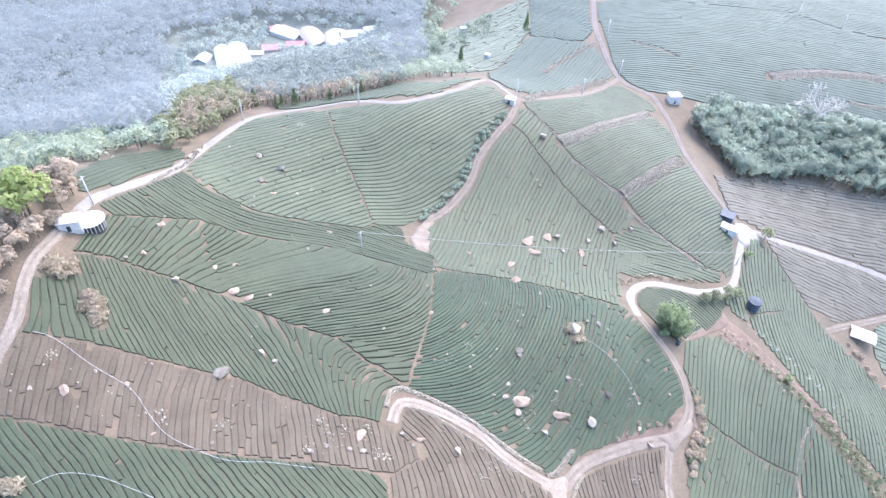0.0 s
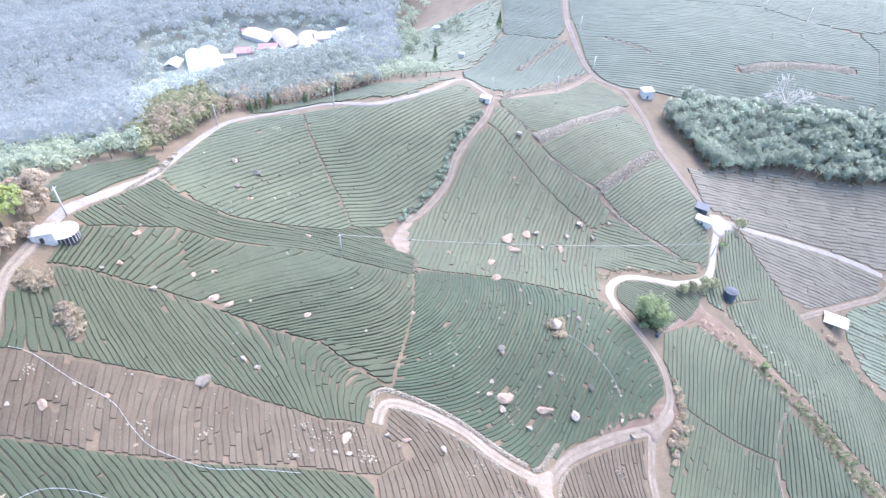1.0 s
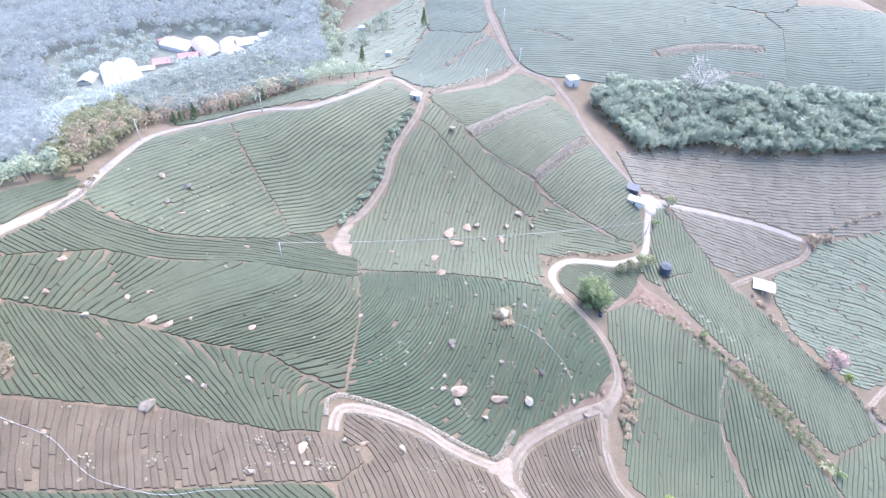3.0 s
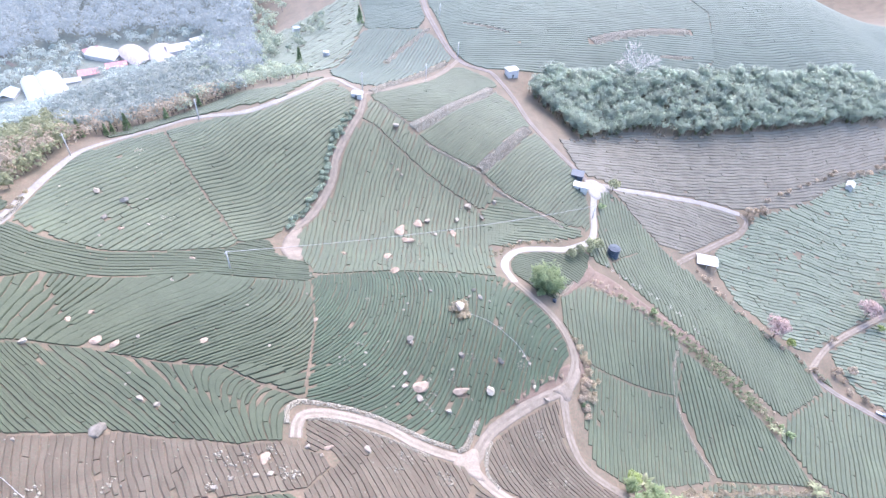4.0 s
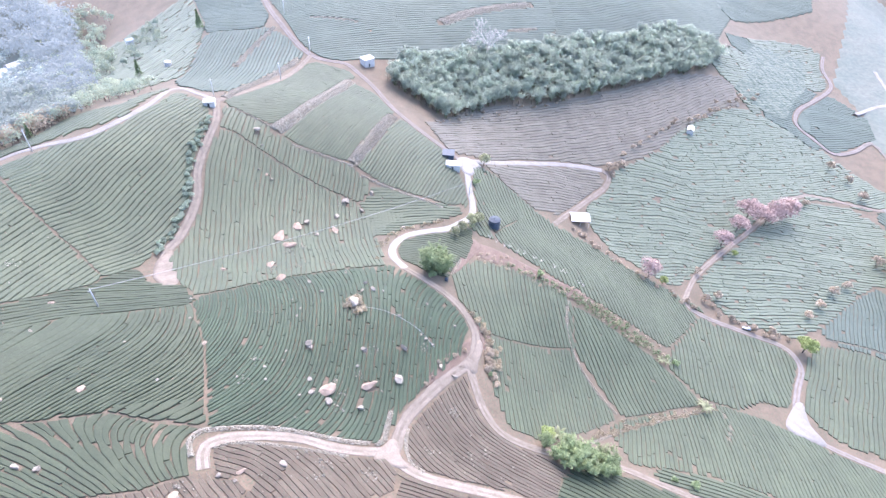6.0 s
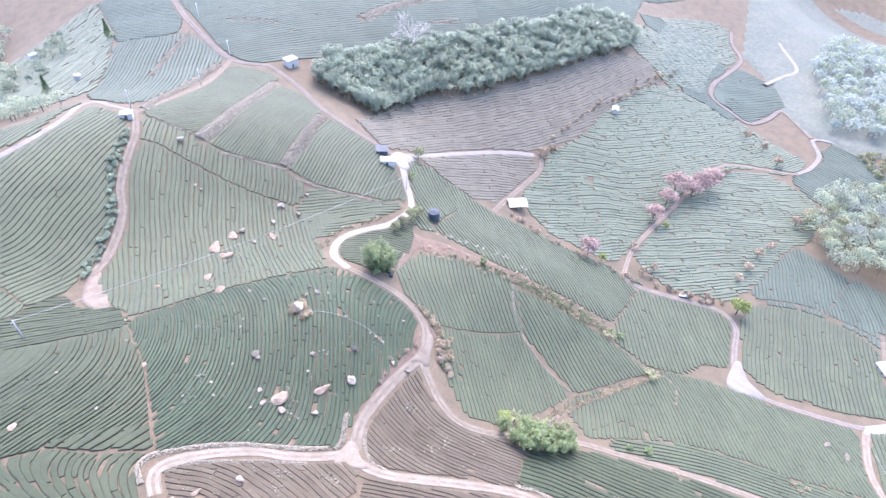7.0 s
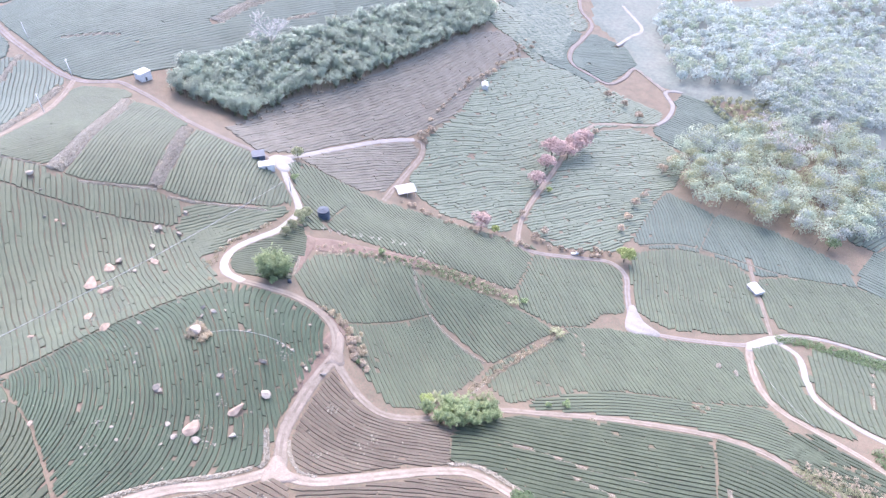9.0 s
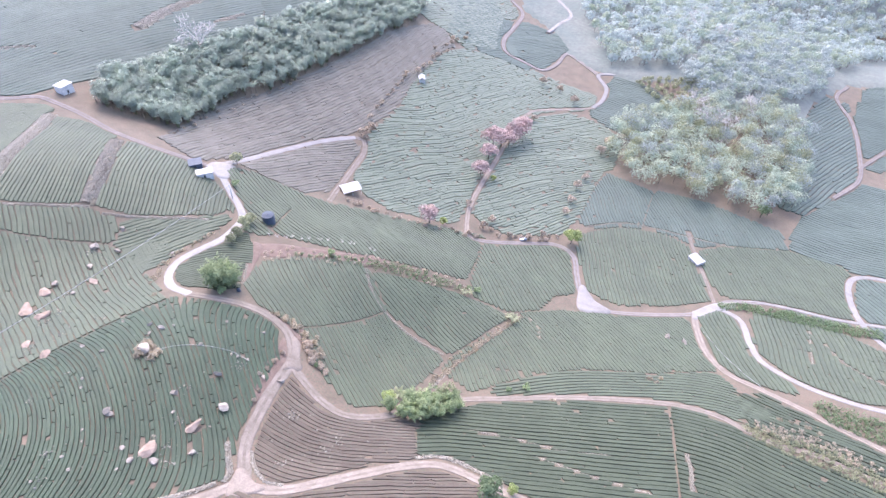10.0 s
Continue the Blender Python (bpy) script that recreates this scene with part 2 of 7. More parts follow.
def guided_lines(outline, guide, spacing, segment):
    """Lines at even distances beside one guide line; yields their number and points."""
    g = smooth_line(guide, segment)
    lead = np.arange(1, int(130 / segment))[:, None]
    g = np.vstack([(g[0] + (g[0] - g[1]) * lead)[::-1], g, g[-1] + (g[-1] - g[-2]) * lead])
    side = sideways(g)
    lo, hi = np.min(outline, 0) - 4, np.max(outline, 0) + 4
    far = np.linalg.norm(np.array(outline)[:, None] - g[None], axis=2)
    count = int(far.min(1).max() / spacing) + 3
    for k in range(-count, count + 1):
        q = g + side * (k * spacing)
        box_ = (q[:, 0] > lo[0]) & (q[:, 0] < hi[0]) & (q[:, 1] > lo[1]) & (q[:, 1] < hi[1])
        if box_.sum() < 3:
            continue
        a, b = np.where(box_)[0][[0, -1]]
        q = q[a:b + 1]
        apart = np.linalg.norm(q[:, None] - g[None, ::2], axis=2).min(1)
        q = q[apart > abs(k) * spacing - 0.35]
        if len(q) >= 3:
            yield k, q, np.full(len(q), spacing)


class RowField:
    """A smooth field that counts the hedge rows across a plot; each row is one of its level lines."""

    def __init__(self, guides):
        pts = np.array([p for _, line in guides for p in line])
        num = np.array([k for k, line in guides for _ in line])
        self.mid = pts.mean(0)
        a = self.terms(pts)
        self.co = np.linalg.lstsq(np.vstack([a, 0.05 * np.eye(a.shape[1])]), np.r_[num, np.zeros(a.shape[1])], rcond=None)[0]

    def terms(self, p):
        x, y = ((np.asarray(p, float) - self.mid) / 40.0).T
        return np.stack([x ** i * y ** j for i in range(4) for j in range(4 - i)], 1)

    def at(self, p):
        return self.terms(p) @ self.co

    def slope(self, p):
        p, e = np.asarray(p, float), 0.2
        return np.stack([self.at(p + d) - self.at(p - d) for d in ((e, 0), (0, e))], 1) / (2 * e)


def field_lines(outline, guides, step):
    """Level lines of a row field over a plot; yields their number, points and the local distance between rows."""
    field = RowField(guides)
    lo, hi = np.min(outline, 0) - 3, np.max(outline, 0) + 3
    gx_, gy_ = np.meshgrid(np.arange(lo[0], hi[0], 1.2), np.arange(lo[1], hi[1], 1.2))
    grid = np.stack([gx_.ravel(), gy_.ravel()], 1)
    value = field.at(grid)
    near = within(grid, outline)
    for k in range(int(np.floor(value[near].min())), int(np.ceil(value[near].max())) + 1):
        seeds = grid[near & (np.abs(value - k) < 0.55)]
        while len(seeds):
            ways = []
            for sign in (1, -1):
                p, line = seeds[:1].copy(), []
                for _ in range(260):
                    for _ in range(2):
                        d = field.slope(p)
                        p = p - d * ((field.at(p) - k) / np.maximum((d * d).sum(1), 0.02))[:, None]
                    if not (lo[0] < p[0, 0] < hi[0] and lo[1] < p[0, 1] < hi[1]):
                        break
                    line.append(p[0].copy())
                    d = field.slope(p)
                    d /= np.linalg.norm(d) + 1e-9
                    p = p + sign * step * np.stack([-d[:, 1], d[:, 0]], 1)
                ways.append(line)
            q = np.array(ways[1][::-1] + ways[0][1:])
            if len(q) < 4:
                seeds = seeds[1:]
                continue
            seeds = seeds[1:]
            if len(seeds):
                seeds = seeds[np.min(np.linalg.norm(seeds[:, None] - q[None], axis=2), 1) > 2.5]
            apart = 1 / (np.linalg.norm(field.slope(q), axis=1) + 1e-6)
            yield k, q, np.clip(np.where(apart > 2.5, apart / 2, apart), 0.5, 3.2)
            wide = np.where(apart > 2.5)[0]
            for run in np.split(wide, np.where(np.diff(wide) > 1)[0] + 1):  # where rows spread, one more starts between two
                if len(run) > 4:
                    d = field.slope(q[run])
                    yield k, q[run] + d * (0.5 / (d * d).sum(1))[:, None], np.clip(apart[run] / 2, 0.5, 3.2)


TEA_PLOTS = []


def tea_plot(label, material, spacing, outline, guide, seed, **more):
    """Notes a plot; all are planted at once, so that each ends where its neighbour begins."""
    TEA_PLOTS.append((label, material, spacing, outline, guide, seed, more))


def plant_tea(label, material, spacing, outline, guide, seed, others, patchy=False, segment=2.0, grow=1.2, kink=1.0, field=False):
    """A plot of clipped hedges that run side by side along guide lines and end at the outline."""
    rng = np.random.default_rng(seed)
    others = [o for o in others if np.all(np.min(o, 0) < np.max(outline, 0) + grow) and np.all(np.max(o, 0) > np.min(outline, 0) - grow)]
    centre = np.mean(outline, 0)
    base = np.array([*centre, z_at(*centre)])
    lo, hi = np.min(outline, 0) - 4, np.max(outline, 0) + 4
    roads = [(line, width) for line, width in ROAD_LINES if np.min(np.linalg.norm(line - centre, axis=1)) < 230]
    clear = [c for c in KEEP_CLEAR if lo[0] < c[0] < hi[0] and lo[1] < c[1] < hi[1]]
    gap, tall = 0.09 * spacing, max(0.4, 0.24 * spacing)
    breaks = 0.05 if patchy else 0.026 if material in (TEA_BROWN, TEA_DEEP) else 0.010 if segment < 3 else 0.003
    pieces = []
    for k, q, apart in field_lines(outline, guide, segment) if field else guided_lines(outline, guide, spacing, segment):
        run = np.r_[0, np.cumsum(np.hypot(*np.diff(q, axis=0).T))]
        s = np.arange(0, run[-1], segment / 3)
        if len(s) < 8:
            continue
        q = np.stack([np.interp(s, run, q[:, 0]), np.interp(s, run, q[:, 1])], 1)
        apart = np.interp(s, run, apart)
        shared = 0.34 * np.sin(q[:, 0] * 0.13 + q[:, 1] * 0.09) + 0.16 * kink * np.sin(q[:, 0] * 0.41 - q[:, 1] * 0.37 + k * 0.35)
        own = np.convolve(rng.standard_normal(len(q) + 8), np.ones(9) / 9, "valid") * 0.30 * kink
        q = q + sideways(q) * ((shared + own) * np.minimum(apart, spacing) * 0.45)[:, None]
        mine, away = within(q, outline), edge_distance(q, outline)
        ok = mine | (away < grow)
        edge = np.where(ok & ~mine)[0]
        for other in others if len(edge) else ():
            ok[edge[within(q[edge], other) | (edge_distance(q[edge], other) <= away[edge] + 0.4)]] = False
        for x, y, r in clear:
            ok &= np.hypot(q[:, 0] - x, q[:, 1] - y) > r
        idx = np.where(ok)[0]
        for line, width in roads:
            if len(idx):
                near = np.min(np.hypot(q[idx, None, 0] - line[None, :, 0], q[idx, None, 1] - line[None, :, 1]), 1) < width / 2 + 0.9
                ok[idx[near]] = False
        idx = np.where(ok)[0]
        if len(idx) < 5:
            continue
        for piece in np.split(idx, np.where(np.diff(idx) > 1)[0] + 1):
            cuts = [0, *(np.where(rng.random(len(piece)) < breaks)[0]), len(piece) - 1]
            for i, j in zip(cuts, cuts[1:]):
                if j - i >= 5:
                    at = np.linspace(piece[i], piece[j] - (0.45 if j < len(piece) - 1 else 0), max(3, int((j - i) / 3) + 1))
                    p = np.stack([np.interp(at, np.arange(len(q)), q[:, 0]), np.interp(at, np.arange(len(q)), q[:, 1])], 1)
                    shift = (0.16 if patchy else 0.05 * kink) * rng.standard_normal() + 0.02 * rng.standard_normal((len(p), 1))
                    pieces.append((p + sideways(p) * shift, np.interp(at, np.arange(len(q)), apart)))
    plot = new("tea_plot")
    plot.location = base
    tagged(plot, label, "tea plot", "tea plots on the slopes")
    pieces.sort(key=lambda e: float(np.hypot(*e[0].mean(0))))
    allv, allf, n = [], [], 0
    for i, (p, apart) in enumerate(pieces):
        v, f = hedge_mesh(p, rng, base, np.maximum(apart - gap, 0.72 * apart), tall, end_skew(p, outline, roads, rng))
        if i < 300:
            child("tea_hedge", mesh_of("tea_hedge", v, f, material, smooth=False), plot)
        else:
            allv.append(v)
            allf += [tuple(j + n for j in face) for face in f]
            n += len(v)
    if allv:
        tagged(child("tea_hedges_beyond", mesh_of("tea_hedges_beyond", np.vstack(allv), allf, material, smooth=False), plot), kind="stuff")
    return plot

road("ridge_road", CONCRETE, 3.1, [(-113.3, 142.3), (-112.9, 150), (-110.4, 160.2), (-107.4, 173), (-104.1, 187.7), (-103, 207), (-99.2, 229.9), (-92.8, 250.3), (-77.7, 264.8), (-57.5, 277.5), (-46, 278.7), (-28.6, 278.3), (-11.8, 288.4), (6, 308.4), (19.9, 341.1), (29, 321.2), (36.7, 310.8)], "bleached concrete farm road between tea plots")
road("left_track", DIRT, 3.1, [(-113.8, 78.3), (-111.9, 92.6), (-111.9, 101.9), (-113.8, 111.4), (-114.5, 119.9), (-113.5, 129.7), (-113.3, 142.3)], "pale pinkish dirt farm track with worn wheel lines")
road("bowl_track", DIRT, 3.6, [(36.6, 309.4), (32.8, 293.1), (26.4, 280.3), (19.5, 267.7), (14.8, 257.1), (12.2, 246.9), (6.9, 235.5), (-0.8, 222.6), (-8.2, 212.3), (-10.5, 197)], "pale pinkish dirt farm track with worn wheel lines")
road("upper_track", DIRT, 3.4, [(36.6, 310.1), (52.6, 322.2), (80.3, 345.4), (98.4, 365.4), (110.1, 379.2)], "pale pinkish dirt farm track with worn wheel lines")
road("hill_track", GREY_TRACK, 3.8, [(120.5, 563.6), (115.8, 532.5), (107.6, 473.9), (106.1, 428.6), (108.1, 390.5), (114.6, 372.6), (128.1, 363.6), (131.7, 353.7), (135.4, 331.8), (136.3, 301.6), (142.1, 278.1), (149.8, 261.8), (154.3, 254.7), (157.6, 246.9)], "grey gravelled farm track along the tea plots")
road("side_road", CONCRETE, 3.4, [(158.2, 252.2), (180.3, 257.1), (208.2, 262.9), (237.3, 264.2), (259.8, 261.3), (276.6, 256.3)], "bleached concrete farm road between tea plots")
road("shed_lane", DIRT, 3.4, [(276.6, 256.3), (279, 250.7), (268.4, 242.1), (247.4, 233.7), (221, 222.3), (203.3, 212.9)], "pale pinkish dirt farm track with worn wheel lines")
road("loop_road", CONCRETE, 3.6, [(157.6, 246.9), (149.5, 229), (145, 217.4), (137.7, 207.3), (121.2, 199.8), (106.9, 199.3), (95.7, 198.3), (87, 192), (81.5, 180.8), (81.7, 168.2)], "bleached concrete farm road between tea plots")
road("hill_road", DIRT, 4.0, [(81.7, 168.2), (86.9, 158.8), (92.6, 150.3), (96.1, 142.3), (96.7, 132.8), (93, 125.1), (85.7, 117.2), (72.9, 111.2), (61.4, 105.4), (50.6, 99.2), (44.4, 93.1), (40.5, 87.8)], "pale pinkish dirt farm track with worn wheel lines")
road("turning_road", DIRT, 3.6, [(40, 88), (30.8, 90.7), (22.1, 95.3), (15, 100.4), (5.9, 103.8), (-3.1, 105.6), (-9.2, 105), (-11.4, 101.6), (-12, 96.6)], "pale pinkish dirt farm track with worn wheel lines")
road("low_track", DIRT, 3.8, [(40, 88.1), (40.2, 83.3), (44.7, 76.6), (52.7, 71.1), (65, 64.4), (75.3, 59.1), (85.3, 52.4), (89.3, 45.7), (91.2, 35.5), (92.7, 25.4), (95, 14)], "pale pinkish dirt farm track with worn wheel lines")
road("valley_road", DIRT, 3.6, [(84.9, 117.5), (82, 106.6), (80.3, 95.4), (83.1, 86.1), (96.3, 78.7), (119.1, 73.4), (132.3, 64.7), (144.3, 51.8), (161.2, 32.4), (176.6, 11.7), (190, -10), (194.3, -26), (192.4, -37.7), (191.4, -51), (195.7, -63.3), (196.1, -75.5), (195.4, -88.6), (193.5, -101.8)], "pale pinkish dirt farm track with worn wheel lines")
road("car_road", GREY_TRACK, 3.8, [(258.3, 146.9), (258.5, 136), (280.9, 114.1), (295.1, 97.8), (290.9, 83.3), (271.9, 72.4), (252.8, 60.1), (248.3, 48.4), (257.9, 31.3), (280.7, 4.7), (297.3, -4.6), (311.8, -11.5), (322.9, -26)], "grey gravelled farm track along the tea plots")
road("channel_road", CONCRETE, 2.5, [(311.8, -11.5), (323.5, -25.9), (330.7, -44.2), (336.4, -68.2), (345.9, -93.2)], "bleached concrete farm road between tea plots")
road("fork_road", DIRT, 3.8, [(282.6, 2.6), (264.1, -3.9), (246.3, -12.5), (234.4, -24.4), (231.1, -40.8), (228, -57.8), (224, -71.5), (220.7, -90), (216.5, -103.9)], "pale pinkish dirt farm track with worn wheel lines")
road("curve_road", CONCRETE, 3.6, [(300.4, -7.2), (295.2, -21.1), (273, -29.9), (258.7, -37.8), (250.7, -56.7), (250.7, -76), (254.7, -91.7), (262.2, -112.3)], "bleached concrete farm road between tea plots")
road("field_lane", DIRT, 2.5, [(302.4, -5.2), (324.8, 5.2), (350.2, 18.6), (376.1, 31.8)], "pale pinkish dirt farm track with worn wheel lines")
road("east_road", CONCRETE, 3.6, [(303.1, -110.9), (322.8, -93.3), (338, -82.7), (360.5, -74.8), (384.6, -71.5), (398.4, -76.3), (405, -91.2), (405.6, -113)], "bleached concrete farm road between tea plots")
road("far_road", GREY_TRACK, 4.0, [(698.6, 373.3), (673.8, 354.3), (650.1, 324.4), (602, 308.4), (560.2, 296.6), (533.6, 279.3), (533, 254.8), (534.8, 235.8), (559, 231.8), (586.8, 235.9), (589.4, 229.1), (567.5, 190.3)], "grey gravelled farm track along the tea plots", lift=0.6)
road("far_loop_road", CONCRETE, 4.0, [(730.3, 328.7), (691, 280.7), (656.2, 278.1), (624.4, 276.3)], "bleached concrete farm road between tea plots", lift=2.0)
road("wood_road", CONCRETE, 3.8, [(607.7, 119.7), (583, 163.9), (566.6, 187.4), (544.8, 169.6), (519.4, 162.9), (501.4, 164.6)], "bleached concrete farm road between tea plots", lift=0.6)
road("cherry_lane", DIRT, 3.1, [(501.4, 164.6), (462.4, 197), (439.1, 202.1), (401.9, 195.2), (357.6, 182.6), (314.3, 171.1), (284.4, 161.5), (258.3, 146.9)], "pale pinkish dirt farm track with worn wheel lines")
road("far_east_road", GREY_TRACK, 3.6, [(742.7, -25.2), (704.7, -19.9), (662.6, -42.1), (612.3, -55.7), (556.8, -62.2), (506.6, -48.3)], "grey gravelled farm track along the tea plots", lift=0.6)
road("far_branch_road", GREY_TRACK, 3.4, [(579, -59.8), (630.1, -76.5), (671.9, -95.9)], "grey gravelled farm track along the tea plots", lift=0.6)
road("village_road", GREY_TRACK, 3.9, [(-254.2, 683.4), (-271.2, 655.1), (-266.1, 623.1), (-253.3, 606.5)], "grey gravelled farm track along the tea plots", lift=2.0)

# ---- more materials ----
STONE = surface("grey_granite", (0.261, 0.225, 0.184), (0.360, 0.324, 0.275), size=0.9, fine=0.18, relief=0.7, depth=0.08, rough=0.9, spread=0.2, sheen=0.0)
BANK_STONE = surface("pale_field_stone", (0.276, 0.244, 0.191), (0.413, 0.382, 0.318), size=0.9, fine=0.2, relief=0.6, depth=0.06, rough=0.95, sheen=0.0, speck=(0.245, 0.218, 0.163), speck_at=0.6)
RED_STONE = surface("reddish_weathered_rock", (0.300, 0.225, 0.175), (0.420, 0.335, 0.267), size=1.2, fine=0.2, relief=0.7, depth=0.08, rough=0.95, spread=0.15, sheen=0.0)
BARK = surface("grey_brown_bark", (0.091, 0.074, 0.063), (0.148, 0.125, 0.108), size=0.8, fine=0.12, relief=0.6)
DEAD_WOOD = surface("bleached_dead_wood", (0.491, 0.451, 0.411), (0.643, 0.595, 0.545), size=0.8, fine=0.12, relief=0.4)
CULM = surface("bamboo_culm", (0.114, 0.137, 0.063), (0.194, 0.194, 0.103), size=0.8, fine=0.2, relief=0.2)
LEAF = surface("broad_leaf", (0.145, 0.217, 0.114), (0.248, 0.321, 0.176), size=3.0, fine=0.5, rough=0.6, relief=0.2, spread=0.2, thin=0.5, sheen=0.1)
# woodland leaf, made lighter to carry haze in its colour; bushes share it
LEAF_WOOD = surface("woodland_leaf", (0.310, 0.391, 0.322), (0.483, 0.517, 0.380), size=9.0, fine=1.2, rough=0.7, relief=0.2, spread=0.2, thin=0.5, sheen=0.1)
# far leaves: haze painted in as a bluish pale tone, with a glow below
LEAF_HAZE_GLOW = surface("haze_glow_woodland_leaf", (0.138, 0.172, 0.190), (0.224, 0.241, 0.236), size=11.0, fine=2.0, rough=0.7, relief=0.2, spread=0.2, thin=0.5, sheen=0.1)
# leaf colour washed out to give distant trees their haze
LEAF_HAZED = surface("hazed_grey_green_leaf", (0.342, 0.399, 0.383), (0.465, 0.508, 0.465), size=6.0, fine=0.8, rough=0.7, relief=0.2, spread=0.2, thin=0.5, sheen=0.1)
# grove bamboo, greyed and lightened in colour as if seen through haze
LEAF_BAMBOO_HAZED = surface("bamboo_leaf", (0.390, 0.460, 0.405), (0.560, 0.615, 0.520), size=4.0, fine=0.5, rough=0.6, relief=0.2, spread=0.14, thin=0.75, sheen=0.1)
LEAF_FRESH = surface("fresh_bamboo_leaf", (0.232, 0.312, 0.157), (0.369, 0.426, 0.240), size=2.0, fine=0.5, rough=0.6, relief=0.2, spread=0.15, thin=0.5, sheen=0.1)
LEAF_YELLOW = surface("fresh_yellow_green_leaf", (0.300, 0.375, 0.128), (0.435, 0.495, 0.210), size=2.5, fine=0.4, rough=0.6, relief=0.2, spread=0.12, thin=0.5, sheen=0.1)
LEAF_OLIVE = surface("olive_leaf", (0.299, 0.328, 0.192), (0.440, 0.442, 0.288), size=2.0, fine=0.4, rough=0.6, relief=0.2, spread=0.2, thin=0.5, sheen=0.1)
LEAF_DRY = surface("dry_brown_leaf", (0.404, 0.336, 0.255), (0.574, 0.489, 0.394), size=2.5, fine=0.4, rough=0.9, relief=0.2, spread=0.2, thin=0.5, sheen=0.1)
LEAF_PINK = surface("pink_blossom", (0.467, 0.344, 0.320), (0.615, 0.492, 0.455), size=2.0, fine=0.4, rough=0.8, relief=0.2, spread=0.1, thin=0.5, sheen=0.1)
STRAW = surface("dry_straw_grass", (0.420, 0.365, 0.270), (0.600, 0.530, 0.415), size=1.0, fine=0.2, rough=0.9, relief=0.2, spread=0.15, thin=0.55, sheen=0.1)
WHITE_METAL = surface("white_sheet_metal", (0.403, 0.414, 0.420), (0.470, 0.476, 0.482), size=4.0, fine=0.8, rough=0.45, relief=0.1, depth=0.02, spread=0.04, gloss=0.5)
PALE_WALL = surface("pale_rendered_wall", (0.493, 0.493, 0.484), (0.612, 0.612, 0.595), size=3.0, fine=0.5, rough=0.9, relief=0.2, depth=0.02)
RED_ROOF = surface("faded_red_roof", (0.496, 0.208, 0.216), (0.608, 0.304, 0.304), size=4.0, fine=0.8, rough=0.6, relief=0.1)
PINK_ROOF = surface("dusty_pinkish_roof", (0.314, 0.274, 0.268), (0.376, 0.331, 0.325), size=5.0, fine=0.8, rough=0.7, relief=0.1)
BLUE_ROOF = surface("pale_blue_roof", (0.336, 0.416, 0.496), (0.416, 0.496, 0.576), size=4.0, fine=0.8, rough=0.5, relief=0.1)
NAVY = surface("dark_blue_plastic", (0.036, 0.054, 0.084), (0.060, 0.084, 0.120), size=2.0, fine=0.5, rough=0.5, relief=0.1)
POLE = surface("pale_concrete_pole", (0.450, 0.450, 0.450), (0.555, 0.555, 0.555), size=1.0, fine=0.2, rough=0.8, relief=0.1)
DARK = surface("dark_opening", (0.028, 0.031, 0.034), (0.051, 0.054, 0.057), size=1.0, fine=0.3, rough=0.4, relief=0.1)
CABLE = surface("weathered_cable", (0.314, 0.314, 0.314), (0.376, 0.376, 0.376), size=3.0, fine=0.3, rough=0.6, relief=0.0)


# valleys far behind everything: mist is put in as pale colour and a glow
HAZE_FLOOR = surface("haze_glow_valley_floor", (0.122, 0.146, 0.124), (0.160, 0.170, 0.142), size=30.0, fine=4.0, rough=0.9, relief=0.2, sheen=0.05)
for far_look, glow in ((LEAF_HAZE_GLOW, 0.27), (HAZE_FLOOR, 0.05)):
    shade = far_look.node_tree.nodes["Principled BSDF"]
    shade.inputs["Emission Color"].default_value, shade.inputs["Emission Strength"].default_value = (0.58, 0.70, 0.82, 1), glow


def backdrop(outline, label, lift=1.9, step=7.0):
    """The valley floor in the distance: a pale glowing sheet for haze that follows the ground."""
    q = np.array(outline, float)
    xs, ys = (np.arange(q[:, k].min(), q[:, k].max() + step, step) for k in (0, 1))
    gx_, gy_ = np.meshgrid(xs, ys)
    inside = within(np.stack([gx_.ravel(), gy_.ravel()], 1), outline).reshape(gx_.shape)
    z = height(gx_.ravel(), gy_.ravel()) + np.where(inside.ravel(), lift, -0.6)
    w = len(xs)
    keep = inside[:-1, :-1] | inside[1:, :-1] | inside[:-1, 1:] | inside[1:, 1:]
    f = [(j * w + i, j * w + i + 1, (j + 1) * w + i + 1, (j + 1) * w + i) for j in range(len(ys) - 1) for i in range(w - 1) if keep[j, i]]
    return tagged(new("backdrop", mesh_of("backdrop", np.stack([gx_.ravel(), gy_.ravel(), z], 1), f, HAZE_FLOOR)), label, "valley floor", kind="structure")


backdrop([(-646.2, 785.8), (-398.5, 949.2), (-83.4, 830.2), (-40.1, 643.7), (-32.6, 548.5), (-45, 375), (-60, 335), (-75, 325), (-100, 315), (-120, 285), (-128, 262), (-140, 240), (-152, 235), (-190, 245), (-271.4, 264.6)], "valley floor in the far distance, paled and glowing for haze")
backdrop([(944.9, 514.8), (1211.9, 238.4), (1421.9, -114.4), (809.3, -150.8), (750.9, -24.2), (713.7, -12.8), (678.4, -2), (597.5, 6.3), (639.2, 18.4), (577.5, 80.7), (597.2, 121.8), (579.5, 156.4), (572.9, 187.1), (588.6, 230.1), (634.2, 266.9), (660.7, 326.5)], "valley floor in the far distance, paled and glowing for haze")


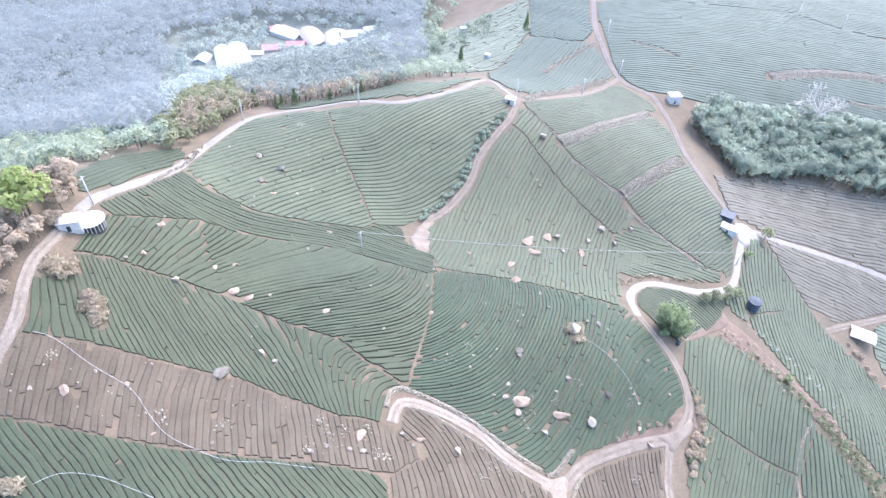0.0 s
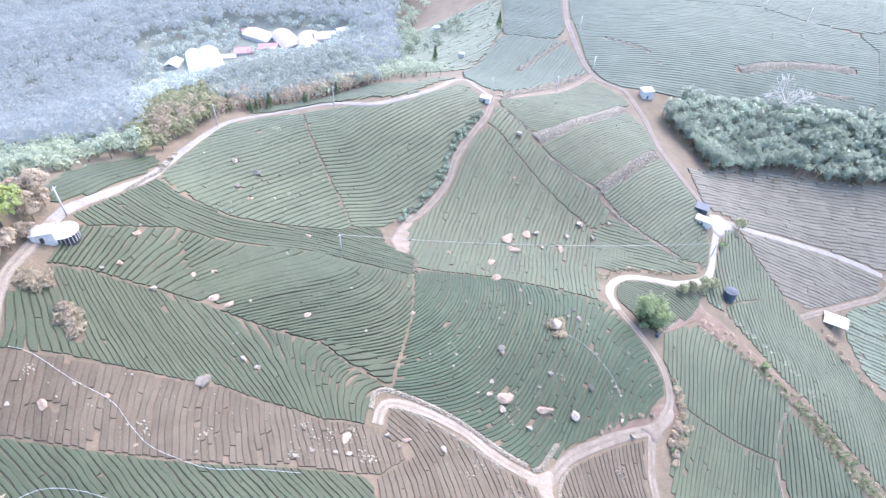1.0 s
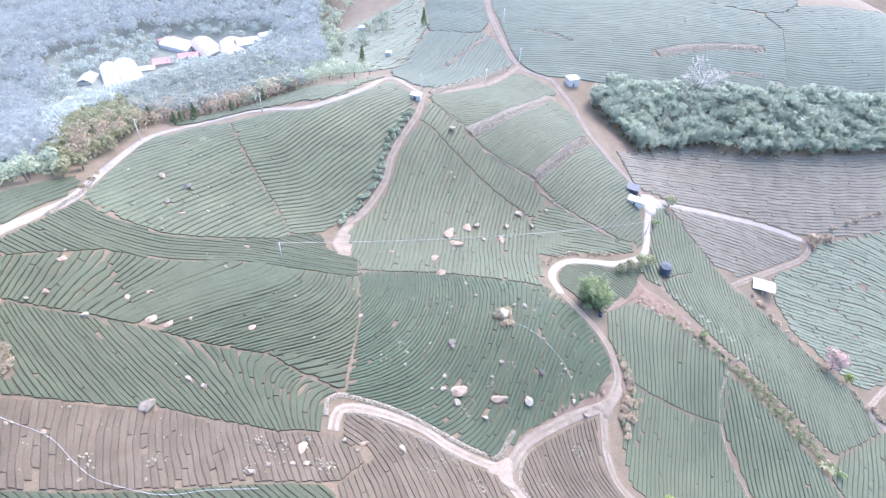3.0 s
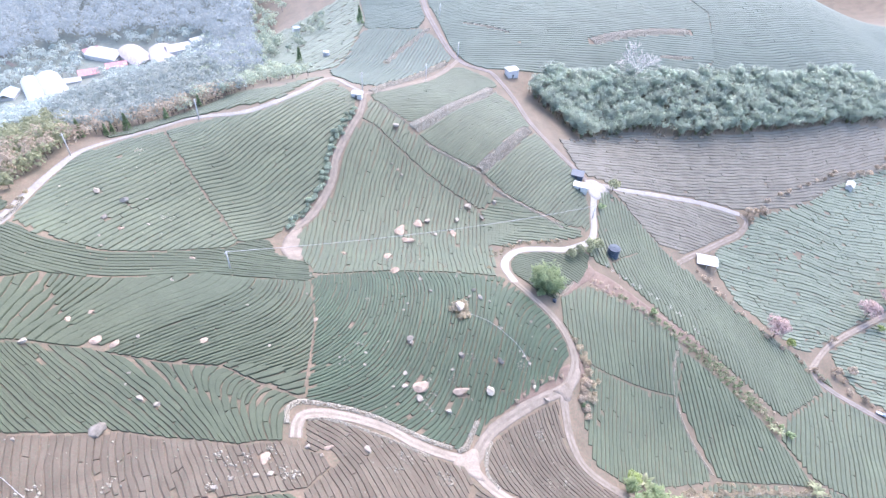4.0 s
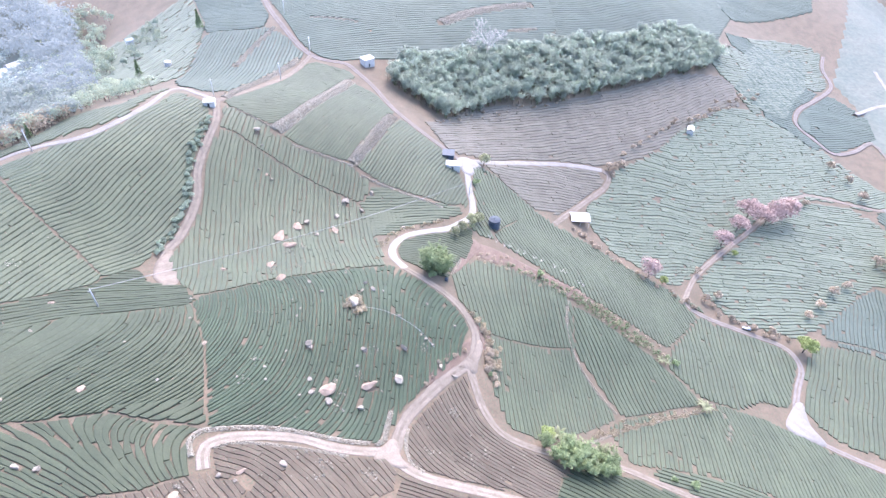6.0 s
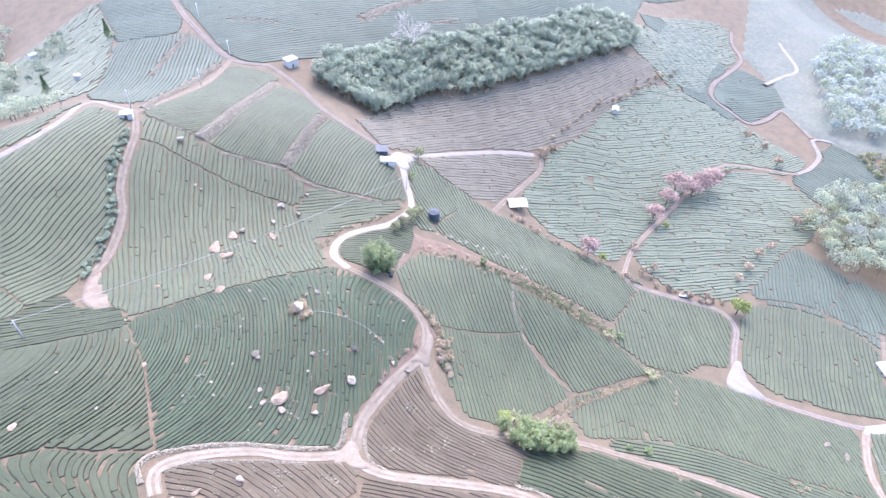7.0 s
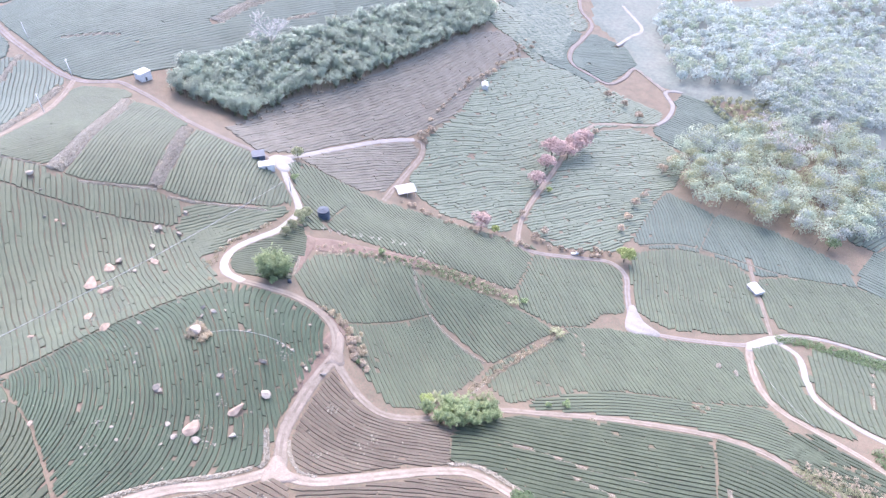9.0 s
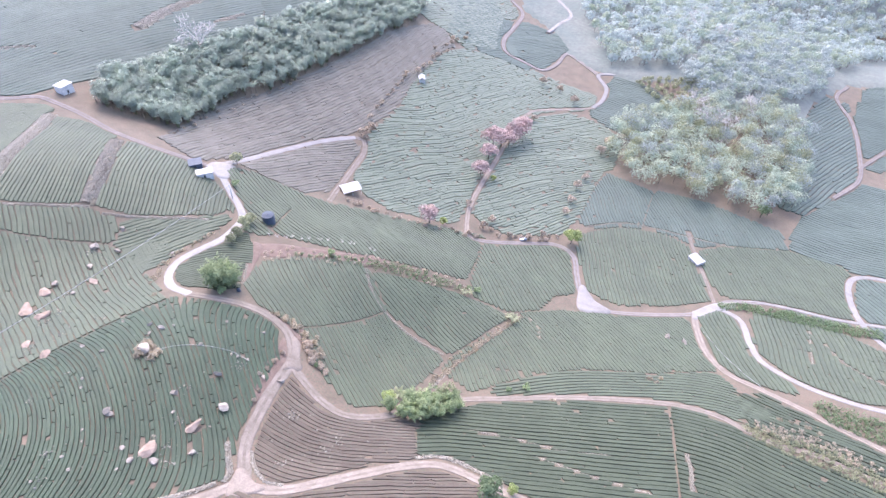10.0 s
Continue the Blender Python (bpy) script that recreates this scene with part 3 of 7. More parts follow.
# ---- rocks ----
def rock_mesh(name, seed, material, squash=0.85, detail=2):
    """A broken, flat-sided rock about one metre across."""
    rng = np.random.default_rng(seed)
    bm = bmesh.new()
    bmesh.ops.create_icosphere(bm, subdivisions=detail, radius=0.62)
    cuts = [(Vector(rng.normal(size=3)).normalized(), 0.2 + 0.24 * rng.random()) for _ in range(10)]
    off = Vector(rng.random(3) * 50)
    stretch = (1.0, 0.65 + 0.3 * rng.random(), squash)
    for v in bm.verts:
        for n, d in cuts:
            over = v.co.dot(n) - d
            if over > 0:
                v.co -= n * over
        v.co *= 1 + 0.22 * noise.noise(v.co * 4 + off)
        v.co = Vector(c * s for c, s in zip(v.co, stretch))
    me = bpy.data.meshes.new(name)
    bm.to_mesh(me)
    bm.free()
    me.materials.append(material)
    return me


ROCKS = {"pale": [rock_mesh("boulder", s, STONE) for s in range(5)], "red": [rock_mesh("boulder", s + 20, RED_STONE, 0.45) for s in range(4)],
         "tall": [rock_mesh("boulder", s + 40, STONE, 1.05) for s in range(3)]}
ROCK_LABEL = {"pale": "pale grey weathered boulder among tea hedges", "red": "low reddish weathered rock among tea hedges", "tall": "upright pale grey boulder standing among tea hedges"}


def boulders(look_of, places, seed):
    rng = np.random.default_rng(seed)
    for x, y, size in places:
        ob = new("boulder", ROCKS[look_of][int(rng.integers(len(ROCKS[look_of])))])
        s = max(1.3, size * (1.05 + 0.25 * rng.random()))
        ob.matrix_basis = pose(x, y, z_at(x, y) + s * (0.42 if look_of == "tall" else 0.28 if look_of == "pale" else 0.16), *(rng.random(2) * 16 - 8), rng.random() * 360) @ Matrix.Diagonal((s, s * (0.7 + 0.5 * rng.random()), s * (0.7 if look_of == "red" else 0.85), 1))
        tagged(ob, ROCK_LABEL[look_of], "boulder", "boulders among the tea")
        if size > 1.8:
            KEEP_CLEAR.append((x, y, size * 0.4))


boulders("pale", [(-81.5, 217.7, 2.8), (-76.7, 201.8, 2.5), (-62.8, 202.9, 1.5), (-94.1, 217.4, 1.3), (-65, 217.2, 1.3), (-76.8, 190.4, 1.4), (-75.7, 184.6, 1.4), (-95.6, 156.2, 1.3), (-84.7, 132.4, 2.2), (-58.3, 139.9, 1.6), (-97.5, 132.1, 1.6), (-52, 170.3, 1.8), (-18.3, 132.3, 1.2), (-25.8, 153.5, 1), (-3.1, 173.5, 1.1), (-5.3, 159, 1.5), (-53.8, 114.2, 2.6), (-49.4, 111.8, 2), (-62, 104, 4.3), (-58.4, 124.8, 1.2), (-58.8, 120.4, 0.9), (-79.9, 100.7, 1.3), (-91, 94.1, 1.2), (-102.1, 85, 1.4)], 1)
boulders("pale", [(-22.1, 84.4, 1.6), (-28.1, 83.6, 1.6), (-32, 81.3, 1.5), (8.2, 91.6, 2.5), (-9, 92.9, 1.5), (-5.4, 90, 1.4), (-19, 84.2, 1.6), (-57, 79.6, 1.3), (56.3, 154.3, 2), (61.4, 154, 2.3), (64.6, 152.6, 1.4), (28.7, 134.3, 2.9), (46.5, 127.3, 2.1), (24, 116.3, 1.9), (53.5, 113.7, 3.3), (36.5, 106.5, 1.9), (46, 110.7, 1.2), (19.5, 116.2, 1.2), (24.9, 121.1, 1.6), (41.9, 121.9, 1.2), (12.7, 129.5, 1), (18.7, 130.6, 1), (39.7, 168.5, 1.8), (41.9, 159.2, 1.6), (55.7, 170.3, 1.9), (31.3, 151.8, 1.1)], 2)
boulders("pale", [(29.1, 148.4, 0.8), (20.7, 133.9, 1.2), (65, 138.4, 1.5), (79.9, 143.4, 1.4), (87.4, 133, 1.6), (70.8, 127.1, 1.7), (69.9, 128.9, 1.3), (72.7, 124.6, 1.3), (3.3, 127.3, 0.8), (11.5, 124.7, 0.8), (71.3, 114.9, 2.1), (75.1, 110.9, 2.2), (78.9, 233.7, 3.5), (84.2, 224.6, 2.6), (93.3, 234.2, 2.7), (70.7, 224.7, 2.9), (50.7, 284.8, 4.1), (47.9, 254.9, 1.8), (43.4, 260.6, 1.8), (61.4, 253, 1.5), (49.8, 274.9, 1.5), (55.3, 225.7, 2.8), (51.1, 147.5, 4.8), (28.1, 111.1, 2.7)], 3)
boulders("red", [(-71.3, 197.7, 1.9), (-95.2, 151.5, 3.1), (-94.5, 136.7, 2.6), (-77, 144.4, 2), (-72.2, 149.2, 2.1), (-69.3, 137.6, 3), (-64.2, 136.5, 2.8), (-38.4, 136.7, 2.4), (-46.8, 185.9, 2.4), (-3.1, 144, 1.8), (-83.2, 92.9, 2.1), (-95.2, 86.7, 2.8), (-19.8, 89.5, 3.4), (-3.1, 92.7, 2.3), (-71.7, 79.5, 1.7), (28.7, 116.3, 4.7), (42.7, 113.4, 5.2), (40.5, 217.2, 6), (50.8, 223.8, 5), (30.3, 192.3, 3.5), (11.5, 195.5, 2.5), (-109.2, 119, 4.9), (46.4, 257.7, 2.1)], 4)
boulders("tall", [(-72, 213.7, 2.5), (59.6, 158.9, 1.6), (60.8, 124.5, 2.3)], 5)
boulders("pale", [(248.2, 8.6, 3.3), (249.2, 0.4, 3.6), (29, 133.6, 2.6), (97.8, 205.4, 2.5), (57.3, 215.1, 2.2), (112.1, 88.7, 1.4)], 6)
boulders("red", [(66.2, 215.8, 4.4), (42.5, 209.8, 5.9), (30.5, 176.4, 4.2)], 7)


def stone_bank(points, wide, stone, seed, label, tall=0.8, name="stone_bank"):
    """A dry bank of heaped field stones along a line."""
    rng = np.random.default_rng(seed)
    p = smooth_line(points, stone * 0.55)
    side = sideways(p)
    shapes = [np.array([v.co[:] for v in me.vertices]) for me in SMALL_STONES]
    polys = [[tuple(f.vertices) for f in me.polygons] for me in SMALL_STONES]
    verts, faces, n = [], [], 0
    rows = max(1, int(wide / (stone * 0.7)))
    ground_z = height(p[:, 0], p[:, 1])
    across = (height(*(p + side).T) - height(*(p - side).T)) / 2
    for i in range(len(p)):
        for r in range(rows):
            u = (r + 0.5) / rows - 0.5 + 0.25 / rows * rng.standard_normal()
            q = p[i] + side[i] * u * wide
            k = int(rng.integers(len(shapes)))
            s = stone * (0.6 + 0.8 * rng.random())
            a = rng.random() * 6.283
            c, d = math.cos(a), math.sin(a)
            v = shapes[k] * s
            v = np.stack([v[:, 0] * c - v[:, 1] * d, v[:, 0] * d + v[:, 1] * c, v[:, 2]], 1)
            verts.append(v + [*q, ground_z[i] + across[i] * u * wide + tall * max(0.0, 1 - abs(2 * u)) + 0.1 * s])
            faces += [tuple(j + n for j in f) for f in polys[k]]
            n += len(v)
        KEEP_CLEAR.append((p[i][0], p[i][1], wide / 2)) if i % 3 == 0 else None
    return tagged(new(name, mesh_of(name, np.vstack(verts), faces, BANK_STONE, smooth=False)), label, "stone bank", kind="stuff")


def stone_litter(outline, count, size, seed, label):
    """Small field stones and rubble strewn over a plot."""
    rng = np.random.default_rng(seed)
    q = np.array(outline, float)
    p = q.min(0) + (q.max(0) - q.min(0)) * rng.random((count * 3, 2))
    p = p[within(p, outline)][:count]
    heap = p[rng.integers(len(p), size=max(1, len(p) // 7))]
    p = np.vstack([p, heap.repeat(14, 0) + rng.normal(size=(len(heap) * 14, 2)) * 1.1])
    z = height(p[:, 0], p[:, 1]) + 0.5
    verts, faces, n = [], [], 0
    for (x, y), h in zip(p, z):
        me = SMALL_STONES[int(rng.integers(len(SMALL_STONES)))]
        v = np.array([u.co[:] for u in me.vertices]) * size * (0.5 + 1.0 * rng.random() ** 2) * [1, 1, 1.3]
        verts.append(v + [x, y, h])
        faces += [tuple(j + n for j in f.vertices) for f in me.polygons]
        n += len(v)
    return tagged(new("stone_litter", mesh_of("stone_litter", np.vstack(verts), faces, BANK_STONE, smooth=False)), label, "stones", kind="stuff")


SMALL_STONES = [rock_mesh("stone", s + 60, STONE, 0.8, 1) for s in range(4)]
stone_bank([(60.2, 285.1), (73, 293.7), (84, 303.1), (102, 318.5), (121.8, 337.8)], 7.5, 0.85, 1, "broad bank of heaped pale stones between tea terraces", 1.2)
stone_bank([(91.9, 256.5), (101.1, 263.7), (111.7, 272.5), (130.9, 291.5)], 7.0, 0.85, 2, "broad bank of heaped pale stones between tea terraces", 1.2)
stone_bank([(41.8, 313.9), (53.3, 328.5), (69.7, 346.2), (87, 364), (100.1, 375.8)], 5.5, 0.8, 3, "broad bank of heaped pale stones between tea terraces", 0.8)
stone_bank([(61.5, 383.2), (72.8, 400), (86.4, 415.7), (100.4, 431.1)], 4.5, 0.8, 4, "broad bank of heaped pale stones between tea terraces", 0.8)
stone_bank([(222.2, 403.7), (243.7, 412.3), (262.8, 418.1), (290.8, 423.1), (317.2, 425.4)], 9.0, 1.1, 5, "broad bank of heaped pale stones between tea terraces", 1.0)
stone_bank([(277.4, 391.7), (304.9, 393.2)], 4, 1.0, 6, "broad bank of heaped pale stones between tea terraces", 0.8)
stone_bank([(128.9, 432.5), (143.5, 424.4), (157.5, 414.4)], 2.5, 0.8, 7, "broad bank of heaped pale stones between tea terraces", 0.6)
stone_bank([(44.9, 301), (52, 293.7), (60.2, 285.1)], 1.4, 0.6, 8, "low dry stone edging beside tea hedges", 0.4)
stone_bank([(65.4, 274.3), (77.2, 266.2), (91.1, 254.4)], 1.4, 0.6, 9, "low dry stone edging beside tea hedges", 0.4)
stone_bank([(92.7, 247.6), (105.6, 232.8), (125.1, 215.2)], 1.6, 0.6, 10, "low dry stone edging beside tea hedges", 0.4)
stone_bank([(-14.2, 101.9), (-13.7, 107.2), (-10.1, 109.9), (-1.5, 108.7), (5.8, 107), (13.2, 104), (20.5, 99.9), (27.6, 95.8), (34.3, 92.8)], 1.7, 0.55, 11, "rough pale stone edging along the dirt track", 0.7)
stone_bank([(-8.5, 103.1), (-1.2, 103.1), (14.9, 96.3), (26.3, 89.9)], 1.2, 0.5, 12, "rough pale stone edging along the dirt track", 0.4)
stone_bank([(36, 91.7), (39.4, 93.2), (42.8, 98.4), (46.1, 102.4)], 1.8, 0.6, 13, "rough pale stone edging along the dirt track", 0.6)
stone_bank([(162.5, 147.7), (156.2, 140), (150.3, 129.8), (148.1, 117.2), (148.8, 104.1), (151.1, 91.2)], 1.3, 0.6, 14, "low dry stone edging beside tea hedges", 0.4)
stone_bank([(48.4, 94.7), (45, 88.8), (43.8, 82.9), (45.8, 77.9)], 1.2, 0.5, 15, "rough pale stone edging along the dirt track", 0.4)
stone_bank([(83.9, 57.4), (90.3, 53.5), (93.8, 46.3), (94.6, 37.5), (95.4, 28.9)], 2.0, 0.8, 16, "rough pale stone edging along the dirt track", 0.5)
stone_bank([(125.2, 80.6), (146.4, 82.8), (160.4, 82.3), (179.3, 80.6), (208.3, 77.8)], 1.2, 0.5, 17, "low dry stone edging beside tea hedges", 0.3)
stone_bank([(158.3, -19.9), (150.9, -22.8), (139.2, -25.8)], 1.6, 0.6, 18, "low dry stone edging beside tea hedges", 0.5)
stone_bank([(209.6, 76.7), (207.5, 68.6), (197.1, 61.8)], 1.0, 0.5, 19, "low dry stone edging beside tea hedges", 0.3)
stone_bank([(329.5, -54.3), (303.1, -56.9), (276, -60)], 0.9, 0.4, 20, "low dry stone edging beside tea hedges", 0.3)
stone_bank([(302.7, -64.5), (290.3, -73.1), (283.6, -83.4), (279.2, -95.5)], 1.2, 0.5, 21, "low dry stone edging beside tea hedges", 0.3)
stone_bank([(113.2, 53.2), (120.1, 39.3), (127.1, 18.8), (137, 4.3)], 1.0, 0.5, 22, "low dry stone edging beside tea hedges", 0.3)
stone_bank([(116.8, 25.9), (121.1, 5.5), (127.5, -15.2)], 1.0, 0.5, 23, "low dry stone edging beside tea hedges", 0.3)
stone_bank([(-103, 207), (-102.9, 195), (-104.6, 184.1), (-105.6, 173)], 1.6, 0.7, 24, "rough pale stone edging along the dirt track", 0.5)
stone_bank([(114.8, 176), (102.6, 163.8)], 1.0, 0.5, 25, "low dry stone edging beside tea hedges", 0.3)
stone_bank([(329.2, 92.3), (353.1, 73.9), (363.9, 52.2), (373.3, 21.9), (379.8, -0.2)], 1.2, 0.5, 26, "low dry stone edging beside tea hedges", 0.3)
stone_litter([(-109, 96.6), (-84.3, 101.2), (-57.8, 102.2), (-26.9, 94.4), (-12, 91), (-9.3, 79.6), (-30.1, 78.9), (-66.6, 77.3), (-106.1, 77.9)], 45, 0.7, 61, "small pale stones and rubble strewn among hedges")
stone_litter([(-37.6, 86), (-18.8, 93.3), (-10.2, 88.6), (-11.1, 82.4), (-30.2, 79.8)], 32, 0.75, 62, "small pale stones and rubble strewn among hedges")
stone_litter([(-2.4, 166.9), (52.5, 168.3), (78.6, 156.4), (88.8, 133.6), (49.5, 106.6), (35, 95.7), (5.8, 109.1)], 70, 0.55, 63, "small pale stones and rubble strewn among hedges")
stone_litter([(-8.8, 95), (-1.1, 101.6), (27.1, 89.8), (33.3, 80), (-5.4, 69.7)], 40, 0.7, 64, "small pale stones and rubble strewn among hedges")
stone_litter([(44.5, 86.1), (64.9, 104.5), (76.8, 95.9), (89.6, 73.2), (89.3, 61.5), (61.8, 70.8)], 35, 0.6, 65, "small pale stones and rubble strewn among hedges")
stone_litter([(-98.3, 193.7), (-75.2, 254.4), (-37.8, 215.1), (-53.1, 191.4)], 25, 0.6, 66, "small pale stones and rubble strewn among hedges")
stone_litter([(25.4, 223.9), (61.3, 251.4), (92.8, 223), (66.9, 179), (28.4, 185.5)], 50, 0.7, 67, "small pale stones and rubble strewn among hedges")

KEEP_CLEAR += [(-98.6, 111.8, 2.6), (-97, 110.4, 2.6), (-95.9, 108.5, 2.6), (-97.8, 110.7, 2.6), (-110.7, 118.4, 2.6), (-108.5, 119.4, 2.6), (-107.1, 120.8, 2.6)]  # grassy mounds

# ---- the plots ----
tea_plot("green tea plot with clipped hedge rows", TEA, 2.3, [(-105.2, 145.9), (-87.7, 162.5), (-41.1, 175.5), (-3.6, 168.3), (-3.8, 142.4), (-7.1, 123.8), (-9.3, 112.4), (-22, 117.6), (-32.2, 125.1), (-43.8, 127.9), (-70.7, 134.7), (-82.1, 134.1), (-101.2, 129.9), (-108.4, 127.3)], [(0, [(-103.9, 135.6), (-103.8, 146.6), (-103.4, 155.5)]), (9, [(-90.7, 132.7), (-88.4, 149.4), (-87.2, 161.1)]), (13, [(-85.5, 133), (-82.9, 153), (-80.1, 164.3)]), (14.3, [(-82.7, 133.9), (-77.1, 145.1), (-67.8, 157.2), (-56.6, 168)]), (17.3, [(-79.1, 132.5), (-72.2, 140.2), (-60.2, 149.7), (-47.5, 164.4), (-40.4, 171.5)]), (21, [(-63.2, 133.1), (-50.8, 142.8), (-36.8, 151.7), (-26.2, 164.2)]), (26, [(-46, 129.9), (-33.9, 135.3), (-19.5, 143.4), (-6.5, 161.1)]), (31, [(-28.1, 122.4), (-14.1, 129.1), (-2.1, 136.9)]), (36.3, [(-18.7, 112.2), (-6.6, 117.8)])], 0, field=True, grow=3.8)
tea_plot("green tea plot with clipped hedge rows", TEA, 1.4, [(-110.2, 113.2), (-106.3, 125.3), (-100.9, 128.9), (-97.1, 129.1), (-81.8, 133.2), (-70.5, 133.7), (-43.6, 126.9), (-32.1, 124.2), (-22, 117.1), (-11.5, 110.7), (-15.3, 105.9), (-14.6, 96.5), (-27.1, 95.4), (-44.1, 99.5), (-58.2, 103.7), (-72.1, 103.3), (-84.8, 102.6), (-96.2, 101.2), (-109.1, 98.4), (-111.2, 107.3)], [(0, [(-109.8, 108.3), (-107.6, 98.3)]), (9, [(-94.8, 112.2), (-91.6, 107), (-87.8, 102)]), (14.6, [(-98.2, 127.6), (-92.8, 120), (-85.7, 111.4), (-77.9, 103.6)]), (22, [(-89, 127.7), (-82.2, 120.4), (-73.1, 113.6), (-64.3, 105.6)]), (30.5, [(-78.7, 131.4), (-71.3, 122.9), (-60.4, 113.8), (-49.7, 102.4)]), (36, [(-59.5, 129.1), (-55.6, 121.3), (-46.7, 109.9), (-39.6, 101)]), (40.5, [(-40.4, 129.6), (-40.8, 118.2), (-35.5, 105.2), (-30.5, 96.3)]), (44, [(-26.4, 117.3), (-28.2, 106.6), (-24.7, 95.5)]), (47, [(-20.2, 110.7), (-21.7, 102.7), (-19.4, 95.8)])], 2, field=True, grow=3.8)
tea_plot("deep green tea plot with clipped hedge rows and scattered rocks", TEA_DEEP, 1.4, [(-3, 170.5), (27.6, 176.1), (53.4, 173.3), (73.2, 169.3), (81.7, 160.4), (89.2, 149.5), (92.2, 137.2), (87.5, 126.4), (74.4, 120.6), (64.5, 112.7), (50.2, 104.4), (40.1, 94.5), (35.2, 94.2), (20.5, 101.4), (5.8, 107.6), (-7.4, 110.8), (-5.9, 123), (-2.4, 142.8)], [(0.0, [(35.9, 97.3), (42.9, 107.9), (49.9, 118.8), (58.1, 132.8), (66.8, 149.2)]), (10.9, [(17.7, 104.3), (27, 111.5), (33.7, 118.9), (38.7, 128.2), (43, 139.2), (48.2, 152.1)]), (21.1, [(7.2, 114.3), (16.2, 121.2), (23, 128.2), (28.7, 137.1), (33.2, 148.8), (35.8, 158)]), (32.5, [(-1.5, 124.9), (5.9, 130.4), (12.5, 137.7), (18.1, 147.5), (22.2, 159.8)]), (43.8, [(-2.4, 138.5), (3.2, 147.2), (8.1, 159.2)]), (-8.6, [(59.7, 111.2), (67.7, 123.3), (76.7, 140.8)])], 3, field=True, grow=3.8)
tea_plot("brownish pruned tea plot with bare reddish hedge rows", TEA_BROWN, 1.62, [(-109.4, 97.7), (-96.1, 100.7), (-84.6, 102.1), (-71.9, 102.7), (-58, 102.9), (-44, 98.9), (-27, 94.8), (-15.4, 94.8), (-12, 91), (-0.4, 89.1), (-9.3, 79.6), (-29.9, 78.4), (-48.4, 77.2), (-66.5, 77), (-86.8, 77.5), (-106, 77.7), (-112.4, 81.2), (-110.9, 90)], [(-68, 107.1), (-65.3, 90.6), (-60, 74.6)], 4, grow=2.5)
tea_plot("brownish pruned tea plot with bare reddish hedge rows", TEA_BROWN, 1.7, [(-8.8, 95), (-7.8, 102.9), (-1.2, 103.3), (14.9, 96.7), (27.2, 90.2), (37.4, 84.8), (32.8, 76.3), (-7.9, 65.9), (-10.6, 77.9), (0.4, 89.1)], [(-8, 101.6), (1, 94), (6.3, 83.7), (9.6, 71.8)], 5, grow=2.5)
tea_plot("green tea plot with clipped hedge rows", TEA, 1.5, [(-113.5, 77.7), (-105.7, 77), (-86.5, 76.7), (-66.2, 76.2), (-48.1, 76.4), (-29.8, 77.5), (-10.6, 77.4), (-11.9, 63.5), (-101.5, 53.2)], [(-90.6, 80.2), (-80.8, 72.7), (-67.6, 60.9)], 6, grow=2.5)
tea_plot("green tea plot with clipped hedge rows", TEA_MID_HAZED, 2.1, [(-99.1, 193), (-96.5, 221.4), (-91.1, 244.4), (-76.1, 258.4), (-61.9, 264.6), (-54.9, 245.7), (-45.8, 228.1), (-37.8, 215.1), (-32.2, 202), (-35.3, 196.6), (-52.9, 190.7), (-74.8, 182.9), (-94.2, 184.8)], [(-104.1, 187.7), (-101, 195.6), (-85.1, 222.8), (-62.9, 246.5), (-48.6, 257.6)], 7, kink=0.35, grow=2.5)
tea_plot("green tea plot with clipped hedge rows", TEA, 1.7, [(-110.3, 152.7), (-106.3, 168.3), (-99.9, 187.1), (-94.3, 182.3), (-74.4, 181.2), (-52.6, 188.8), (-35.1, 195), (-21.5, 203.6), (-16.9, 190.5), (-4.2, 184), (-3, 170.5), (-20.7, 172.6), (-41.4, 177.2), (-88.1, 163.7), (-106.2, 146.6)], [(-102.5, 179), (-92, 175.4), (-73, 176), (-42.6, 183.8), (-5.1, 176.9)], 8, grow=2.5)
tea_plot("green tea plot with clipped hedge rows", TEA_MID_HAZED, 1.95, [(-60.4, 265.4), (-44.9, 270.5), (-11.4, 282.1), (9.1, 303), (19.7, 321), (29.2, 304), (24.8, 285.3), (14.7, 268.2), (9.9, 253.5), (5.9, 239.7), (-3.7, 226.4), (-14.8, 214.3), (-21.7, 205.1), (-31.3, 202.5), (-36.9, 215.6), (-44.9, 228.5), (-53.4, 246.2)], [(-56.4, 223.2), (-44.9, 230.7), (-30.2, 239), (-17.8, 251.9), (-2, 270.3), (18.6, 293.1)], 9, kink=0.35, grow=2.5)
tea_plot("green tea plot with clipped hedge rows", TEA_MID_HAZED, 1.95, [(16.9, 256.5), (23.4, 273.7), (32.6, 282.2), (38.9, 281.7), (60.1, 257.6), (84.9, 226.2), (107.6, 213.6), (93.2, 210.6), (80.4, 201.9), (71.9, 173.9), (51.3, 175), (27.8, 178.3), (-2.4, 178.1), (-4.8, 211.8), (8.9, 234.7)], [(9, 188.7), (15.7, 220.1), (22.5, 243.3), (32.7, 269.1), (38.9, 283.6)], 10, grow=2.5)
tea_plot("green tea plot with clipped hedge rows", TEA_MID_HAZED, 2.0, [(34.9, 289.8), (41, 300.2), (59.5, 283), (63.2, 274.2), (89.6, 254.3), (95, 241.3), (88.4, 232.2), (61.6, 257.9)], [(73.5, 267.5), (69.2, 258.8), (65.4, 251.9)], 11, grow=5)
